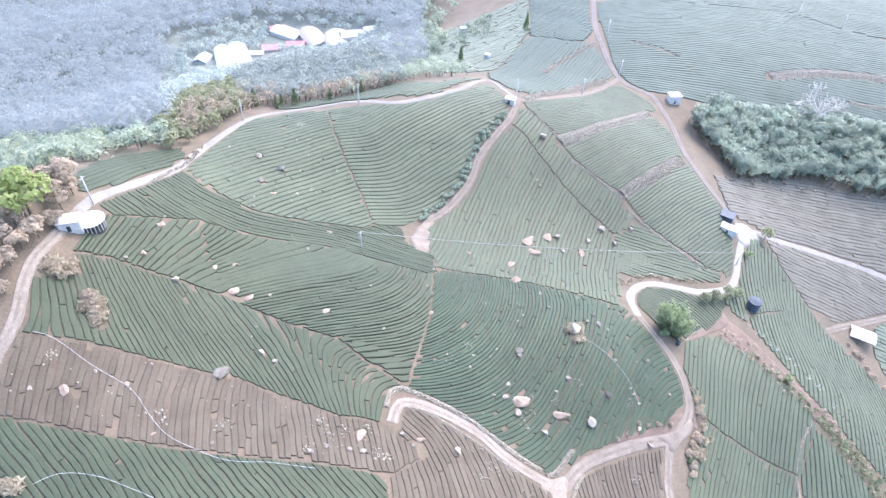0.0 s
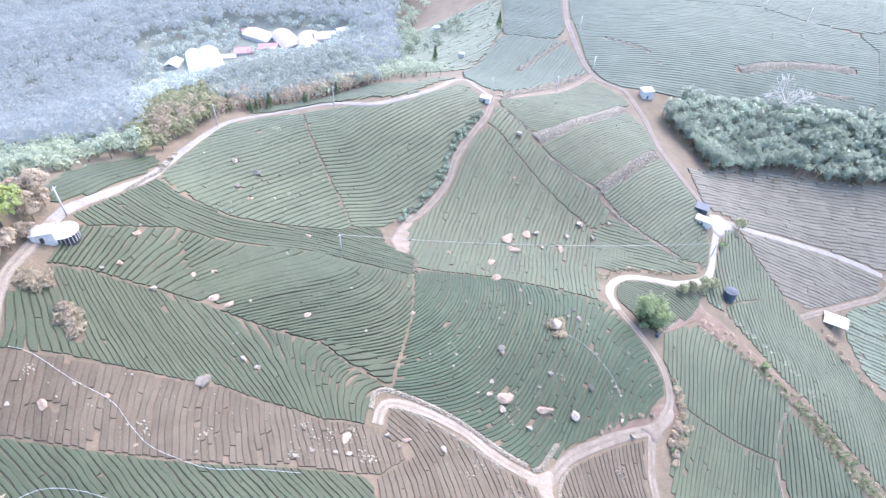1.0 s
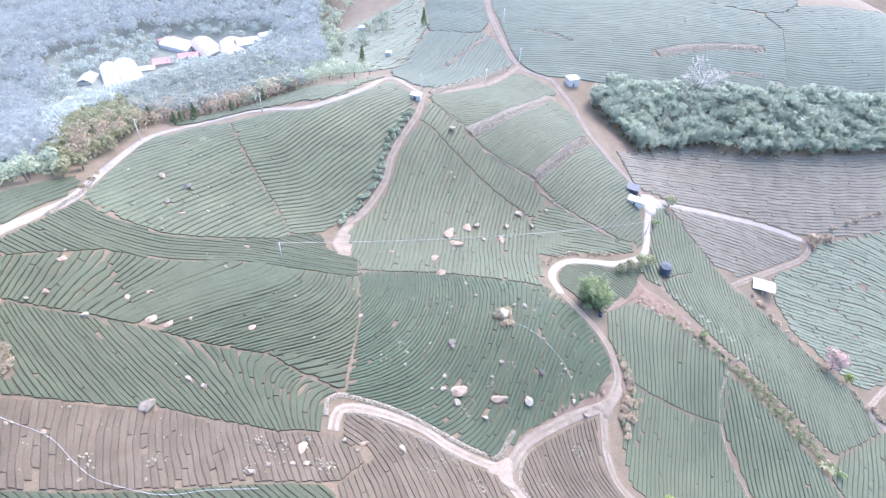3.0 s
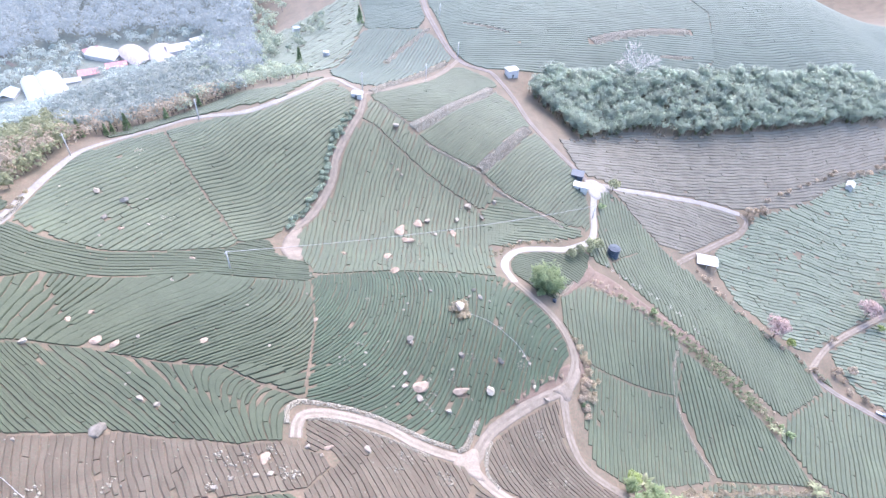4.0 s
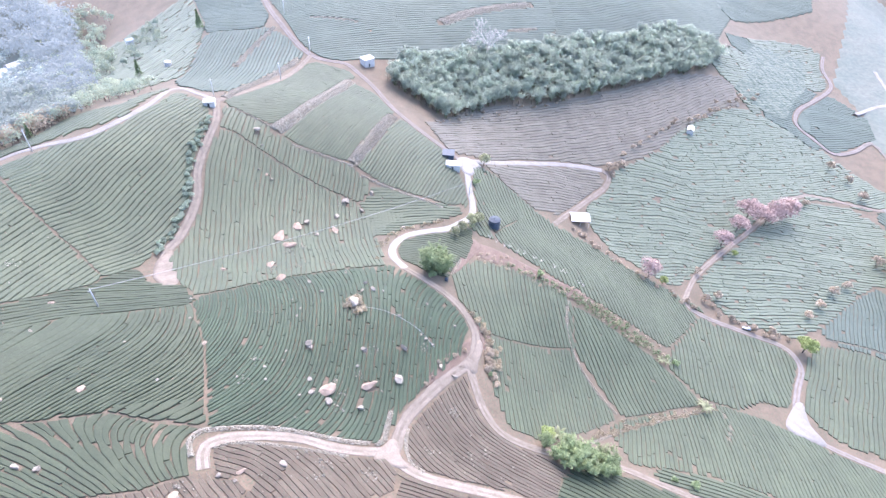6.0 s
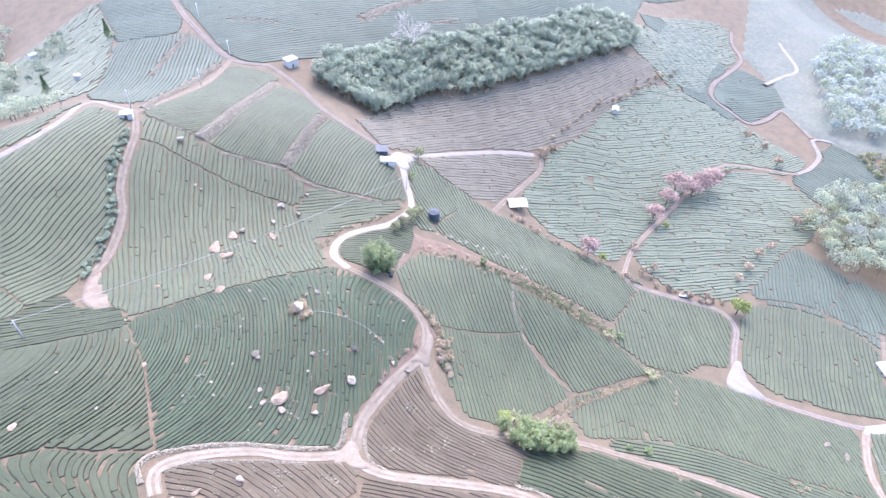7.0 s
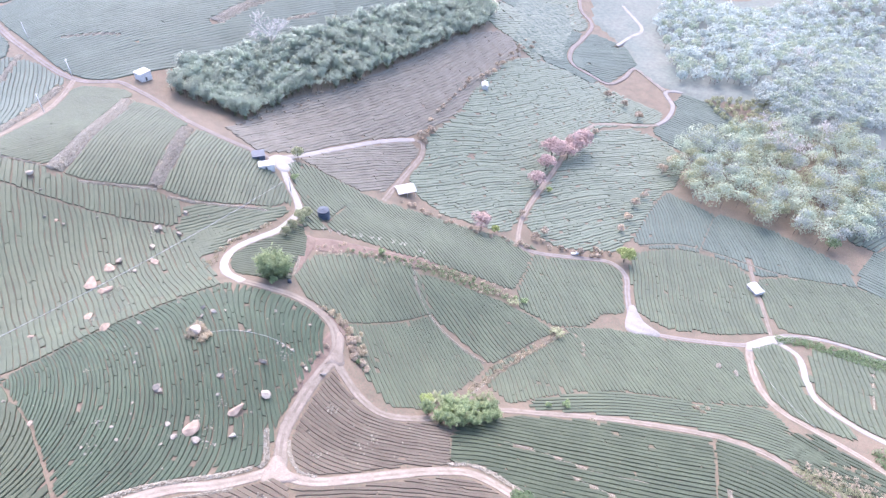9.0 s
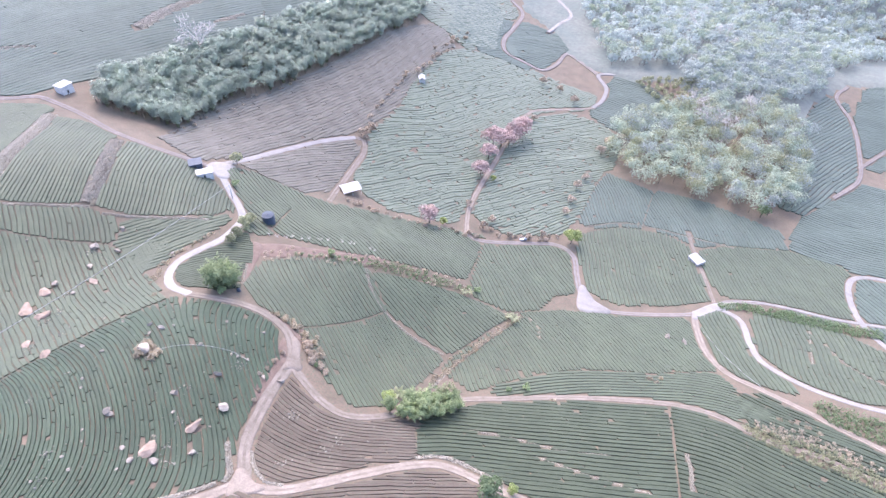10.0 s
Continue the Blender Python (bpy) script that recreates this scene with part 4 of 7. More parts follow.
tea_plot("green tea plot with clipped hedge rows", TEA_MID_HAZED, 2.0, [(93.3, 237.4), (100.9, 233.6), (112.8, 224.4), (132.2, 213.9), (115.1, 210.7), (102.6, 210.4), (89.8, 206.9), (81.8, 202.9), (81.4, 221.7)], [(81.8, 225.4), (92.1, 221.2), (104.3, 217.2), (127, 213.5)], 57, grow=5)
tea_plot("green tea plot with clipped hedge rows", TEA_MID_HAZED, 1.6, [(44.6, 306.3), (79.2, 338.7), (107.6, 364.7), (124.2, 348.6), (120, 339.7), (85.1, 310.5), (63.1, 290.7), (52.6, 298.5)], [(66.7, 325.7), (119.8, 333.9)], 12, kink=0.35, grow=5)
tea_plot("green tea plot with clipped hedge rows", TEA_MID_HAZED, 1.6, [(65.1, 281.1), (86.7, 298.9), (120.8, 330.3), (126.9, 321.7), (131.8, 298.8), (119.8, 284.1), (93.1, 259.7), (77.4, 269.8)], [(64, 278.6), (126.7, 331.5)], 13, kink=0.35, grow=5)
tea_plot("green tea plot with clipped hedge rows", TEA_MID_HAZED, 1.8, [(94.6, 254.6), (129.3, 285.3), (134.9, 284.1), (143.6, 257.2), (144.8, 238.6), (143.2, 221.5), (128.7, 217.5), (112.5, 231.8)], [(93.8, 252.8), (133.2, 286.8)], 14, kink=0.35, grow=5)
tea_plot("green tea plot with clipped hedge rows", TEA, 1.9, [(88.6, 194), (94.9, 195), (106, 196), (120.4, 197.1), (130.7, 197.2), (124.6, 186.8), (109.8, 171.3), (99.1, 163.9), (92.2, 167.9), (86.8, 176.7)], [(87.5, 188), (104.3, 180.7), (113, 172.7)], 15, kink=0.35, grow=2.6)
tea_plot("brownish pruned tea plot with bare reddish hedge rows", TEA_BROWN, 1.6, [(78.9, 112.4), (79.8, 107.1), (77.8, 96.9), (78.1, 86.6), (92.7, 75.8), (98.9, 68.6), (87.6, 58.9), (76.4, 62.4), (61.5, 70.5), (49.4, 77.1), (43.6, 83.8), (46.8, 93.2), (55.8, 99.9), (67.3, 105.7)], [(68, 114.5), (68, 97.3), (73, 81.7), (95.5, 59.7)], 16, grow=2.5)
tea_plot("brownish pruned tea plot with bare reddish hedge rows", TEA_BROWN, 1.5, [(39.7, 75.5), (50.1, 68.4), (61.9, 61.6), (71.8, 56.3), (81.2, 49.5), (84.6, 42.7), (85.9, 32.4), (77.1, 23.4), (34.6, 69.3)], [(37.4, 75.1), (58, 58), (86.1, 30.4)], 17, grow=2.5)
tea_plot("green tea plot with clipped hedge rows", TEA_MID_HAZED, 2.2, [(138.3, 199.5), (141.3, 193.8), (179.1, 213.2), (178.6, 219.4), (174.8, 246.9), (167.2, 244.3), (153.7, 224.4), (144, 210.4)], [(165.8, 237.7), (161.5, 218.4), (159.6, 201.3)], 18, kink=0.35, grow=5)
tea_plot("green tea plot with clipped hedge rows", TEA_MID_HAZED, 2.2, [(174.8, 246.9), (191.3, 218.7), (210.8, 200.8), (227.2, 180.1), (248.9, 155.6), (261.7, 138.6), (256.6, 135.8), (209, 118.8), (191.3, 138.7), (168.3, 161.5), (150.6, 186.1), (146.3, 194.5), (176.5, 212.4)], [(201.4, 216.9), (195.5, 192.6), (194.1, 168.8), (188.5, 148.5)], 19, kink=0.35, grow=3.5)
tea_plot("green tea plot with clipped hedge rows", TEA_MID_HAZED, 2.1, [(103.8, 161.5), (121, 172.6), (137, 168.6), (161.9, 151.4), (159.4, 142.6), (148.6, 126.1), (107.8, 132.2), (98.9, 137.3), (100.9, 150.2)], [(148.9, 171.2), (139.4, 151.6), (131.3, 127.6)], 20, kink=0.35, grow=2.5)
tea_plot("green tea plot with clipped hedge rows", TEA_MID_HAZED, 1.85, [(106.3, 129.4), (147.3, 123.9), (146.6, 114.8), (147.6, 99), (148.6, 91.3), (100.2, 85.6), (90.5, 90.5), (93, 105.4)], [(134.2, 132.7), (124.2, 109.9), (111.2, 84)], 21, kink=0.35, grow=2.8)
tea_plot("green tea plot with clipped hedge rows", TEA_MID_HAZED, 2.2, [(163.8, 141.8), (173.5, 132.5), (190.4, 111.4), (197.3, 96.2), (199.5, 83.9), (155.7, 90.7), (155, 102), (153.1, 116.7), (154.4, 126.9)], [(175.6, 133), (172.1, 111.3), (166.6, 87.6)], 22, kink=0.35, grow=2.5)
tea_plot("green tea plot with clipped hedge rows", TEA_MID_HAZED, 2.5, [(259.7, 130.8), (273.8, 118), (293.1, 101.8), (295.1, 91.8), (267.9, 72.5), (254, 70.3), (242.6, 78.9), (222.6, 78.7), (209.6, 88), (202.9, 103.4), (217.1, 110.7)], [(271.6, 129.5), (252.7, 105.1), (228.6, 74.6)], 23, kink=0.35, grow=5)
tea_plot("green tea plot with clipped hedge rows", TEA_MID_HAZED, 2.0, [(146.4, 82.8), (162.5, 83.6), (186.5, 81.4), (208.7, 76.2), (228.4, 61), (247.5, 34.5), (272.1, 5.2), (245.5, -6.3), (233.1, -15.8), (222.9, -2.8), (210.9, 8.1), (200.2, 24.7), (183.9, 41.8), (174, 49.2), (154.5, 63), (141.4, 70.3)], [(214.5, 79.2), (199.1, 53), (180.6, 31.9)], 24, kink=0.35, grow=5)
tea_plot("green tea plot with clipped hedge rows", TEA_MID_HAZED, 2.1, [(147.1, 57.5), (169, 46.9), (186, 31.1), (204, 3.6), (226.6, -18.3), (219.2, -27.2), (211.3, -54.1), (199.3, -32.3), (194.1, -9.1), (164.4, 33.7)], [(141.8, 61.7), (171, 36.4), (189, 15.5), (212.4, -18.2), (220.7, -58.1)], 25, kink=0.35, grow=5)
tea_plot("green tea plot with clipped hedge rows", TEA, 2.3, [(96.9, 67.1), (116, 63), (140.2, 49.6), (156.8, 30.6), (180.8, -4.7), (165.3, -10.6), (139.6, -18.1), (119, -24), (87.3, 12.5), (92.3, 29.5), (89.8, 46.1), (87.3, 59.2)], [(87.5, 68.9), (104.2, 55.3), (122.8, 28.6), (140.4, 0.9), (157.2, -23.3)], 26, kink=0.35, grow=5)
tea_plot("green tea plot with clipped hedge rows", TEA, 2.6, [(185.7, -10.4), (187.7, -24.7), (184.2, -45.1), (184.7, -65.6), (187, -94), (167.9, -92.7), (115.9, -30.1), (148.8, -20.3)], [(167.4, -7.8), (174.3, -31.2), (174.3, -52.1), (174.6, -75.2)], 27, kink=0.35, grow=5)
tea_plot("green tea plot with clipped hedge rows", TEA_MID_HAZED, 2.45, [(284.3, -3.5), (297.6, -12.7), (283, -21.3), (257.6, -29.2), (242.3, -51), (237.6, -35), (241.4, -23.9), (253.2, -13.5)], [(289.6, -7.9), (265.6, -21.5), (235.4, -37.8)], 28, kink=0.35, grow=5)
tea_plot("green tea plot with clipped hedge rows", TEA_MID_HAZED, 2.6, [(307.5, -30), (319.3, -45.6), (316.8, -75), (307.2, -101.3), (270.8, -99.7), (255.5, -76), (257.5, -55), (271.1, -37)], [(319.6, -42.4), (291.5, -51.2), (250.4, -61.6)], 29, kink=0.35, grow=5)
tea_plot("green tea plot with clipped hedge rows", TEA_MID_HAZED, 2.3, [(355.9, 15.1), (378.4, -0.6), (398.8, -34.5), (404.6, -65), (354.8, -72.1), (341.2, -79.7), (325.9, -57.1), (330.7, -37.9), (319.1, -10), (329.4, -0.1)], [(388.3, -10), (363, -29.6), (326.7, -50.9)], 30, kink=0.35, grow=5)
tea_plot("green tea plot with clipped hedge rows", TEA_MID_HAZED, 2.4, [(315.7, 87.5), (344.4, 70.5), (358.1, 41.8), (352.2, 23.1), (322.9, 7.3), (309.6, -0.2), (285.3, 19.3), (266, 40.9), (263.5, 57.2), (288.7, 72.3)], [(345.3, 77.3), (310.9, 57.4), (265.5, 32.1)], 31, kink=0.35, grow=5)
tea_plot("green tea plot with clipped hedge rows paled by painted haze", TEA_HAZED, 2.4, [(333.1, 94), (379.8, 102.5), (406.7, 105.4), (403.5, 71.7), (359.9, 63.6), (339.2, 85.7)], [(398.9, 104.5), (381.4, 90), (349.3, 68.1)], 32, kink=0.35, grow=11)
tea_plot("green tea plot with clipped hedge rows paled by painted haze", TEA_HAZED, 2.4, [(403.5, 66.2), (415.1, 29.8), (422.8, -10.5), (406.6, -29.4), (371.2, 21.3), (363, 58.2)], [(412.9, 55.8), (392.5, 36), (369.8, 20.9)], 33, kink=0.35, grow=11)
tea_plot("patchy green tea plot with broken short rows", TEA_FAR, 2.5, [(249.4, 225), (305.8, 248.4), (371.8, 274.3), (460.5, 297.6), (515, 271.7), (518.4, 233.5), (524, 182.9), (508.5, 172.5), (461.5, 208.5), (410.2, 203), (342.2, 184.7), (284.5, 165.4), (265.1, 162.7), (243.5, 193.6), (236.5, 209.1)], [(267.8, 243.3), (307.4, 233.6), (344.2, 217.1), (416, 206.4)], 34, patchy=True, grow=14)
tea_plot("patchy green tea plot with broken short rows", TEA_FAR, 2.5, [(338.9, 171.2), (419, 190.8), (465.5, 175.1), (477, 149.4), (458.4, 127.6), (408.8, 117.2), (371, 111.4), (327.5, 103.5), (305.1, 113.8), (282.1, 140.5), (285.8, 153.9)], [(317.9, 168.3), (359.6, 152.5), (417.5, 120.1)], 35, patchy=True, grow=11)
tea_plot("brown pruned tea plot with hedge rows paled by painted haze", TEA_BROWN_HAZED, 2.3, [(154.9, 278.1), (204.8, 306.9), (261, 305.5), (347.2, 315.3), (418, 328.7), (467.9, 335), (497.7, 328.3), (466.2, 311.7), (391.1, 293.1), (340, 271.8), (288.5, 267.1), (242.3, 272.8), (184.5, 264.8), (158.1, 262.5)], [(143.5, 268.6), (196, 285.9), (252.3, 290.1), (364.2, 297.5), (502.7, 327)], 36, grow=11)
tea_plot("brown pruned tea plot with hedge rows paled by painted haze", TEA_BROWN_HAZED, 2.3, [(179.1, 250.9), (234.5, 259.4), (268.7, 253.4), (250.7, 238.9), (214.7, 227), (197, 226.4), (183.3, 241.2)], [(175.6, 252.3), (222, 254.5), (259.8, 245.5)], 37, grow=7)
tea_plot("green tea plot with clipped hedge rows paled by painted haze", TEA_HAZED, 2.7, [(123.3, 521.4), (195.3, 497.8), (269.6, 498.3), (299.4, 479.4), (334.6, 466.7), (353, 454.6), (327, 392.6), (303.6, 389.8), (251.6, 383.2), (201.3, 377.7), (148.9, 371.9), (129.4, 370.6), (116.8, 380.4), (112.6, 419.2)], [(101.2, 437.1), (333.4, 430.4)], 38, kink=0.35, segment=3.2, grow=14)
tea_plot("green tea plot with clipped hedge rows paled by painted haze", TEA_HAZED, 2.4, [(26.1, 363.3), (59.7, 452.1), (88.5, 432.5), (100.2, 402.1), (103.8, 387.6), (86, 369.3), (54.5, 339), (38.8, 326.6)], [(25.3, 311.9), (84.9, 436.4)], 39, kink=0.35, segment=3.2, grow=7)
tea_plot("green tea plot with clipped hedge rows paled by painted haze", TEA_HAZED, 2.5, [(67.4, 561), (110.6, 534.8), (101.7, 468.9), (88.5, 439.1), (60.8, 460.4)], [(59.6, 533.6), (110.9, 473)], 40, kink=0.35, segment=3.2, grow=7)
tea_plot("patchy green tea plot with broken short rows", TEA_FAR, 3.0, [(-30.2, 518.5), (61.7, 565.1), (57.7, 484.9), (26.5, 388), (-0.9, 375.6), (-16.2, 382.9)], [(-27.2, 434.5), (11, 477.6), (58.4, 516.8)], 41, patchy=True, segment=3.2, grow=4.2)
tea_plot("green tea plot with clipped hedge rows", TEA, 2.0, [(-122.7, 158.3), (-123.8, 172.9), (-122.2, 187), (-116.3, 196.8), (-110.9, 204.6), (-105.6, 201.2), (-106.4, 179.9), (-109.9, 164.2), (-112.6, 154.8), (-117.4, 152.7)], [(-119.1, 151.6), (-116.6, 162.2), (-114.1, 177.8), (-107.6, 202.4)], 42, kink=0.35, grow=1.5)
tea_plot("green tea plot with clipped hedge rows", TEA_MID_HAZED, 2.4, [(-84.2, 268), (-72.2, 290.1), (-47.9, 291.2), (-31.6, 308.3), (-6.6, 307.3), (14.8, 341.9), (-12, 292.1), (-46.8, 284), (-68.9, 276)], [(-90.3, 269.5), (-47.5, 288.5), (16.9, 351.7)], 43, kink=0.35, grow=3.0)
tea_plot("green tea plot with clipped hedge rows paled by painted haze", TEA_HAZED, 3.2, [(529.9, 273.7), (557.9, 297.4), (630.8, 309.6), (624.7, 265.6), (592.3, 242.1), (542.9, 240.1), (540, 258.8)], [(544.7, 289.5), (586.1, 277.4), (624.5, 254.8)], 44, kink=0.35, segment=3.2, grow=14)
tea_plot("green tea plot with clipped hedge rows paled by painted haze", TEA_HAZED, 3.3, [(524.7, -6.8), (698.2, -21), (655.8, -41.6), (575.8, -56.5), (511.8, -45.5), (462.4, -31.7), (478.7, -16)], [(484, -10.5), (560.3, -29.2), (634.3, -52.6)], 45, kink=0.35, segment=3.2, grow=14)
tea_plot("green tea plot with clipped hedge rows paled by painted haze", TEA_HAZED, 3.2, [(407.9, -33), (453.9, -33.1), (500.5, -51.2), (549.4, -67.3), (527.3, -97.1), (424.7, -100.5), (405.9, -79)], [(439.5, -27.5), (437.5, -58.6), (441, -99.9)], 46, kink=0.35, segment=3.2, grow=14)
tea_plot("green tea plot with clipped hedge rows paled by painted haze", TEA_HAZED, 3.3, [(732.3, -43), (770.2, -75.4), (650.7, -89.1), (588.5, -63.4), (668.2, -48.5)], [(678.8, -45.8), (682.7, -85.2)], 47, kink=0.35, segment=3.2, grow=14)
tea_plot("green tea plot with clipped hedge rows paled by painted haze", TEA_HAZED, 2.9, [(364.3, 479.4), (483.2, 505.5), (854.7, 722), (654.4, 490.6), (527.6, 405.8), (460.8, 403.4), (390.9, 390.6), (319.1, 379.7)], [(306.4, 436.2), (394.4, 433.5), (599.4, 484.9)], 48, kink=0.35, segment=3.2, grow=14)
tea_plot("green tea plot with clipped hedge rows paled by painted haze", TEA_HAZED, 3.2, [(553.5, 169.2), (571.4, 157.8), (536.1, 99.4), (510.2, 116.8), (481.4, 126.6), (486.3, 146.3)], [(527.8, 169.7), (527.6, 134.9), (530.2, 91.9)], 49, kink=0.35, segment=3.2, grow=14)
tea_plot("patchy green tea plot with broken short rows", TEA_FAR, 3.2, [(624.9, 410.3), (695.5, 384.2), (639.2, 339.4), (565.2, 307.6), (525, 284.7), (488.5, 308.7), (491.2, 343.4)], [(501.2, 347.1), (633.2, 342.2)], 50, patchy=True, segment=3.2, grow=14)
tea_plot("green tea plot with clipped hedge rows paled by painted haze", TEA_HAZED, 3.6, [(856, 718.1), (909.7, 591), (755.3, 456.3), (716, 452.6), (637, 455.8), (626.7, 478.1)], [(703, 579.6), (807.8, 502.9)], 51, kink=0.35, segment=3.2, grow=14)
tea_plot("green tea plot with clipped hedge rows paled by painted haze", TEA_HAZED, 3.2, [(583.5, 410.3), (629.1, 395.7), (666.2, 372.7), (517.7, 247.5), (508.4, 293.2), (494.2, 309.8), (489.9, 325.7), (548, 355.5)], [(517.9, 351.3), (600.6, 317.1)], 52, kink=0.35, segment=3.2, grow=14)
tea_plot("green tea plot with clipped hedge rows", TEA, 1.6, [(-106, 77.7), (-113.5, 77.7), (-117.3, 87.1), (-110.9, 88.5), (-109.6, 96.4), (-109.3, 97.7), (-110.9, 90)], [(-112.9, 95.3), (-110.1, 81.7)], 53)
tea_plot("green tea plot with clipped hedge rows paled by painted haze", TEA_HAZED, 3.0, [(146, 644.8), (415.8, 997), (637, 927.9), (367.4, 485.1), (347.8, 495.4), (309.5, 503.4), (279.4, 523.6), (202.7, 523.6), (128.9, 540.7)], [(130, 593.6), (417.9, 577.2)], 54, kink=0.35, segment=3.2, grow=14)
tea_plot("green tea plot with clipped hedge rows paled by painted haze", TEA_HAZED, 2.9, [(393.1, -79.9), (398.2, -107.2), (317.5, -106.7), (338.9, -91.1), (363.8, -79.2)], [(377.7, -77.7), (343, -107.3)], 55, kink=0.35, grow=5)
tea_plot("green tea plot with clipped hedge rows", TEA, 2.3, [(214.2, -27.9), (225.9, -41.3), (222.1, -58.1), (218.9, -71.5), (215.4, -89.7), (210.4, -103.3), (201.7, -87.4), (201.5, -71.5), (198.2, -54.8), (197.2, -39.5)], [(213.3, -25.6), (210, -54.2), (212.4, -103.5)], 56, patchy=True, grow=2.5)
for label_, leaf_, apart_, outline_, rows_, seed_, more_ in TEA_PLOTS:
    plant_tea(label_, leaf_, apart_, outline_, rows_, seed_, [p[3] for p in TEA_PLOTS if p[3] is not outline_], **more_)

# ---- plants ----
def leaf_quads(centres, sizes, rng, droop=0.0, long=1.0, out=None):
    """One small leaf spray at every centre, turned at random, or lying loosely on the skin that faces out."""
    n = len(centres)
    a = rng.normal(size=(n, 3))
    a[:, 2] = a[:, 2] * 0.5 - droop
    face = rng.normal(size=(n, 3)) if out is None else np.asarray(out) + 0.42 * rng.normal(size=(n, 3)) + [0, 0, 0.25]
    face /= np.linalg.norm(face, axis=1, keepdims=True)
    a -= face * (a * face).sum(1, keepdims=True)
    a /= np.linalg.norm(a, axis=1, keepdims=True)
    b = np.cross(face, a)
    c = np.asarray(centres)
    s = np.asarray(sizes)[:, None]
    v = np.stack([c - a * s * long, c + b * s * 0.5, c + a * s * long, c - b * s * 0.5], 1).reshape(-1, 3)
    f = (np.arange(n)[:, None] * 4 + np.arange(4)).tolist()
    return v, f


def puffs(rng, blobs, per):
    """Points on and under the skins of several soft lumps, and the way that each faces."""
    out, ways = [], []
    for x, y, z, r, flat in blobs:
        d = rng.normal(size=(per, 3))
        d /= np.linalg.norm(d, axis=1, keepdims=True)
        d[:, 2] = np.where(d[:, 2] < -0.35, -d[:, 2], d[:, 2])
        rad = r * (0.72 + 0.34 * rng.random((per, 1)))
        out.append(d * rad * [1, 1, flat] + [x, y, z])
        ways.append(d)
    return np.vstack(out), np.vstack(ways)


def limb(verts, faces, a, b, ra, rb, sides=6):
    a, b = Vector(a), Vector(b)
    q = (b - a).to_track_quat("Z", "Y")
    n = len(verts)
    for c, r in ((a, ra), (b, rb)):
        for i in range(sides):
            t = 2 * math.pi * i / sides
            verts.append(tuple(c + q @ Vector((r * math.cos(t), r * math.sin(t), 0))))
    faces += [(n + i, n + (i + 1) % sides, n + sides + (i + 1) % sides, n + sides + i) for i in range(sides)]


TREE_LOOKS = {
    # leaf material, height, crown radius, lumps, sprays per lump, spray size, label, category
    "broad": (LEAF, 9.0, 4.2, 9, 90, 0.55, "round green broadleaf tree beside a tea plot", "tree"),
    "yellow": (LEAF_YELLOW, 9.0, 4.6, 10, 100, 0.55, "round yellow-green leafy tree beside the track", "tree"),
    "olive": (LEAF_OLIVE, 7.0, 3.6, 8, 80, 0.5, "olive yellow leafy tree beside the farm road", "tree"),
    "dry": (LEAF_DRY, 6.0, 3.2, 7, 70, 0.5, "dry brown leafy shrub on the bank", "shrub"),
    "pink": (LEAF_PINK, 7.0, 3.8, 9, 80, 0.45, "pink blossoming cherry tree along the lane", "tree"),
    "bush": (LEAF_WOOD, 2.0, 1.7, 5, 60, 0.32, "low green bush on the verge", "bush"),
    "fresh": (LEAF_FRESH, 2.6, 1.8, 5, 50, 0.35, "low yellow-green bush on the verge", "bush"),
    "drybush": (LEAF_DRY, 1.8, 1.5, 5, 45, 0.35, "low dry brown bush on the bank", "bush"),
}
GROWN = {}


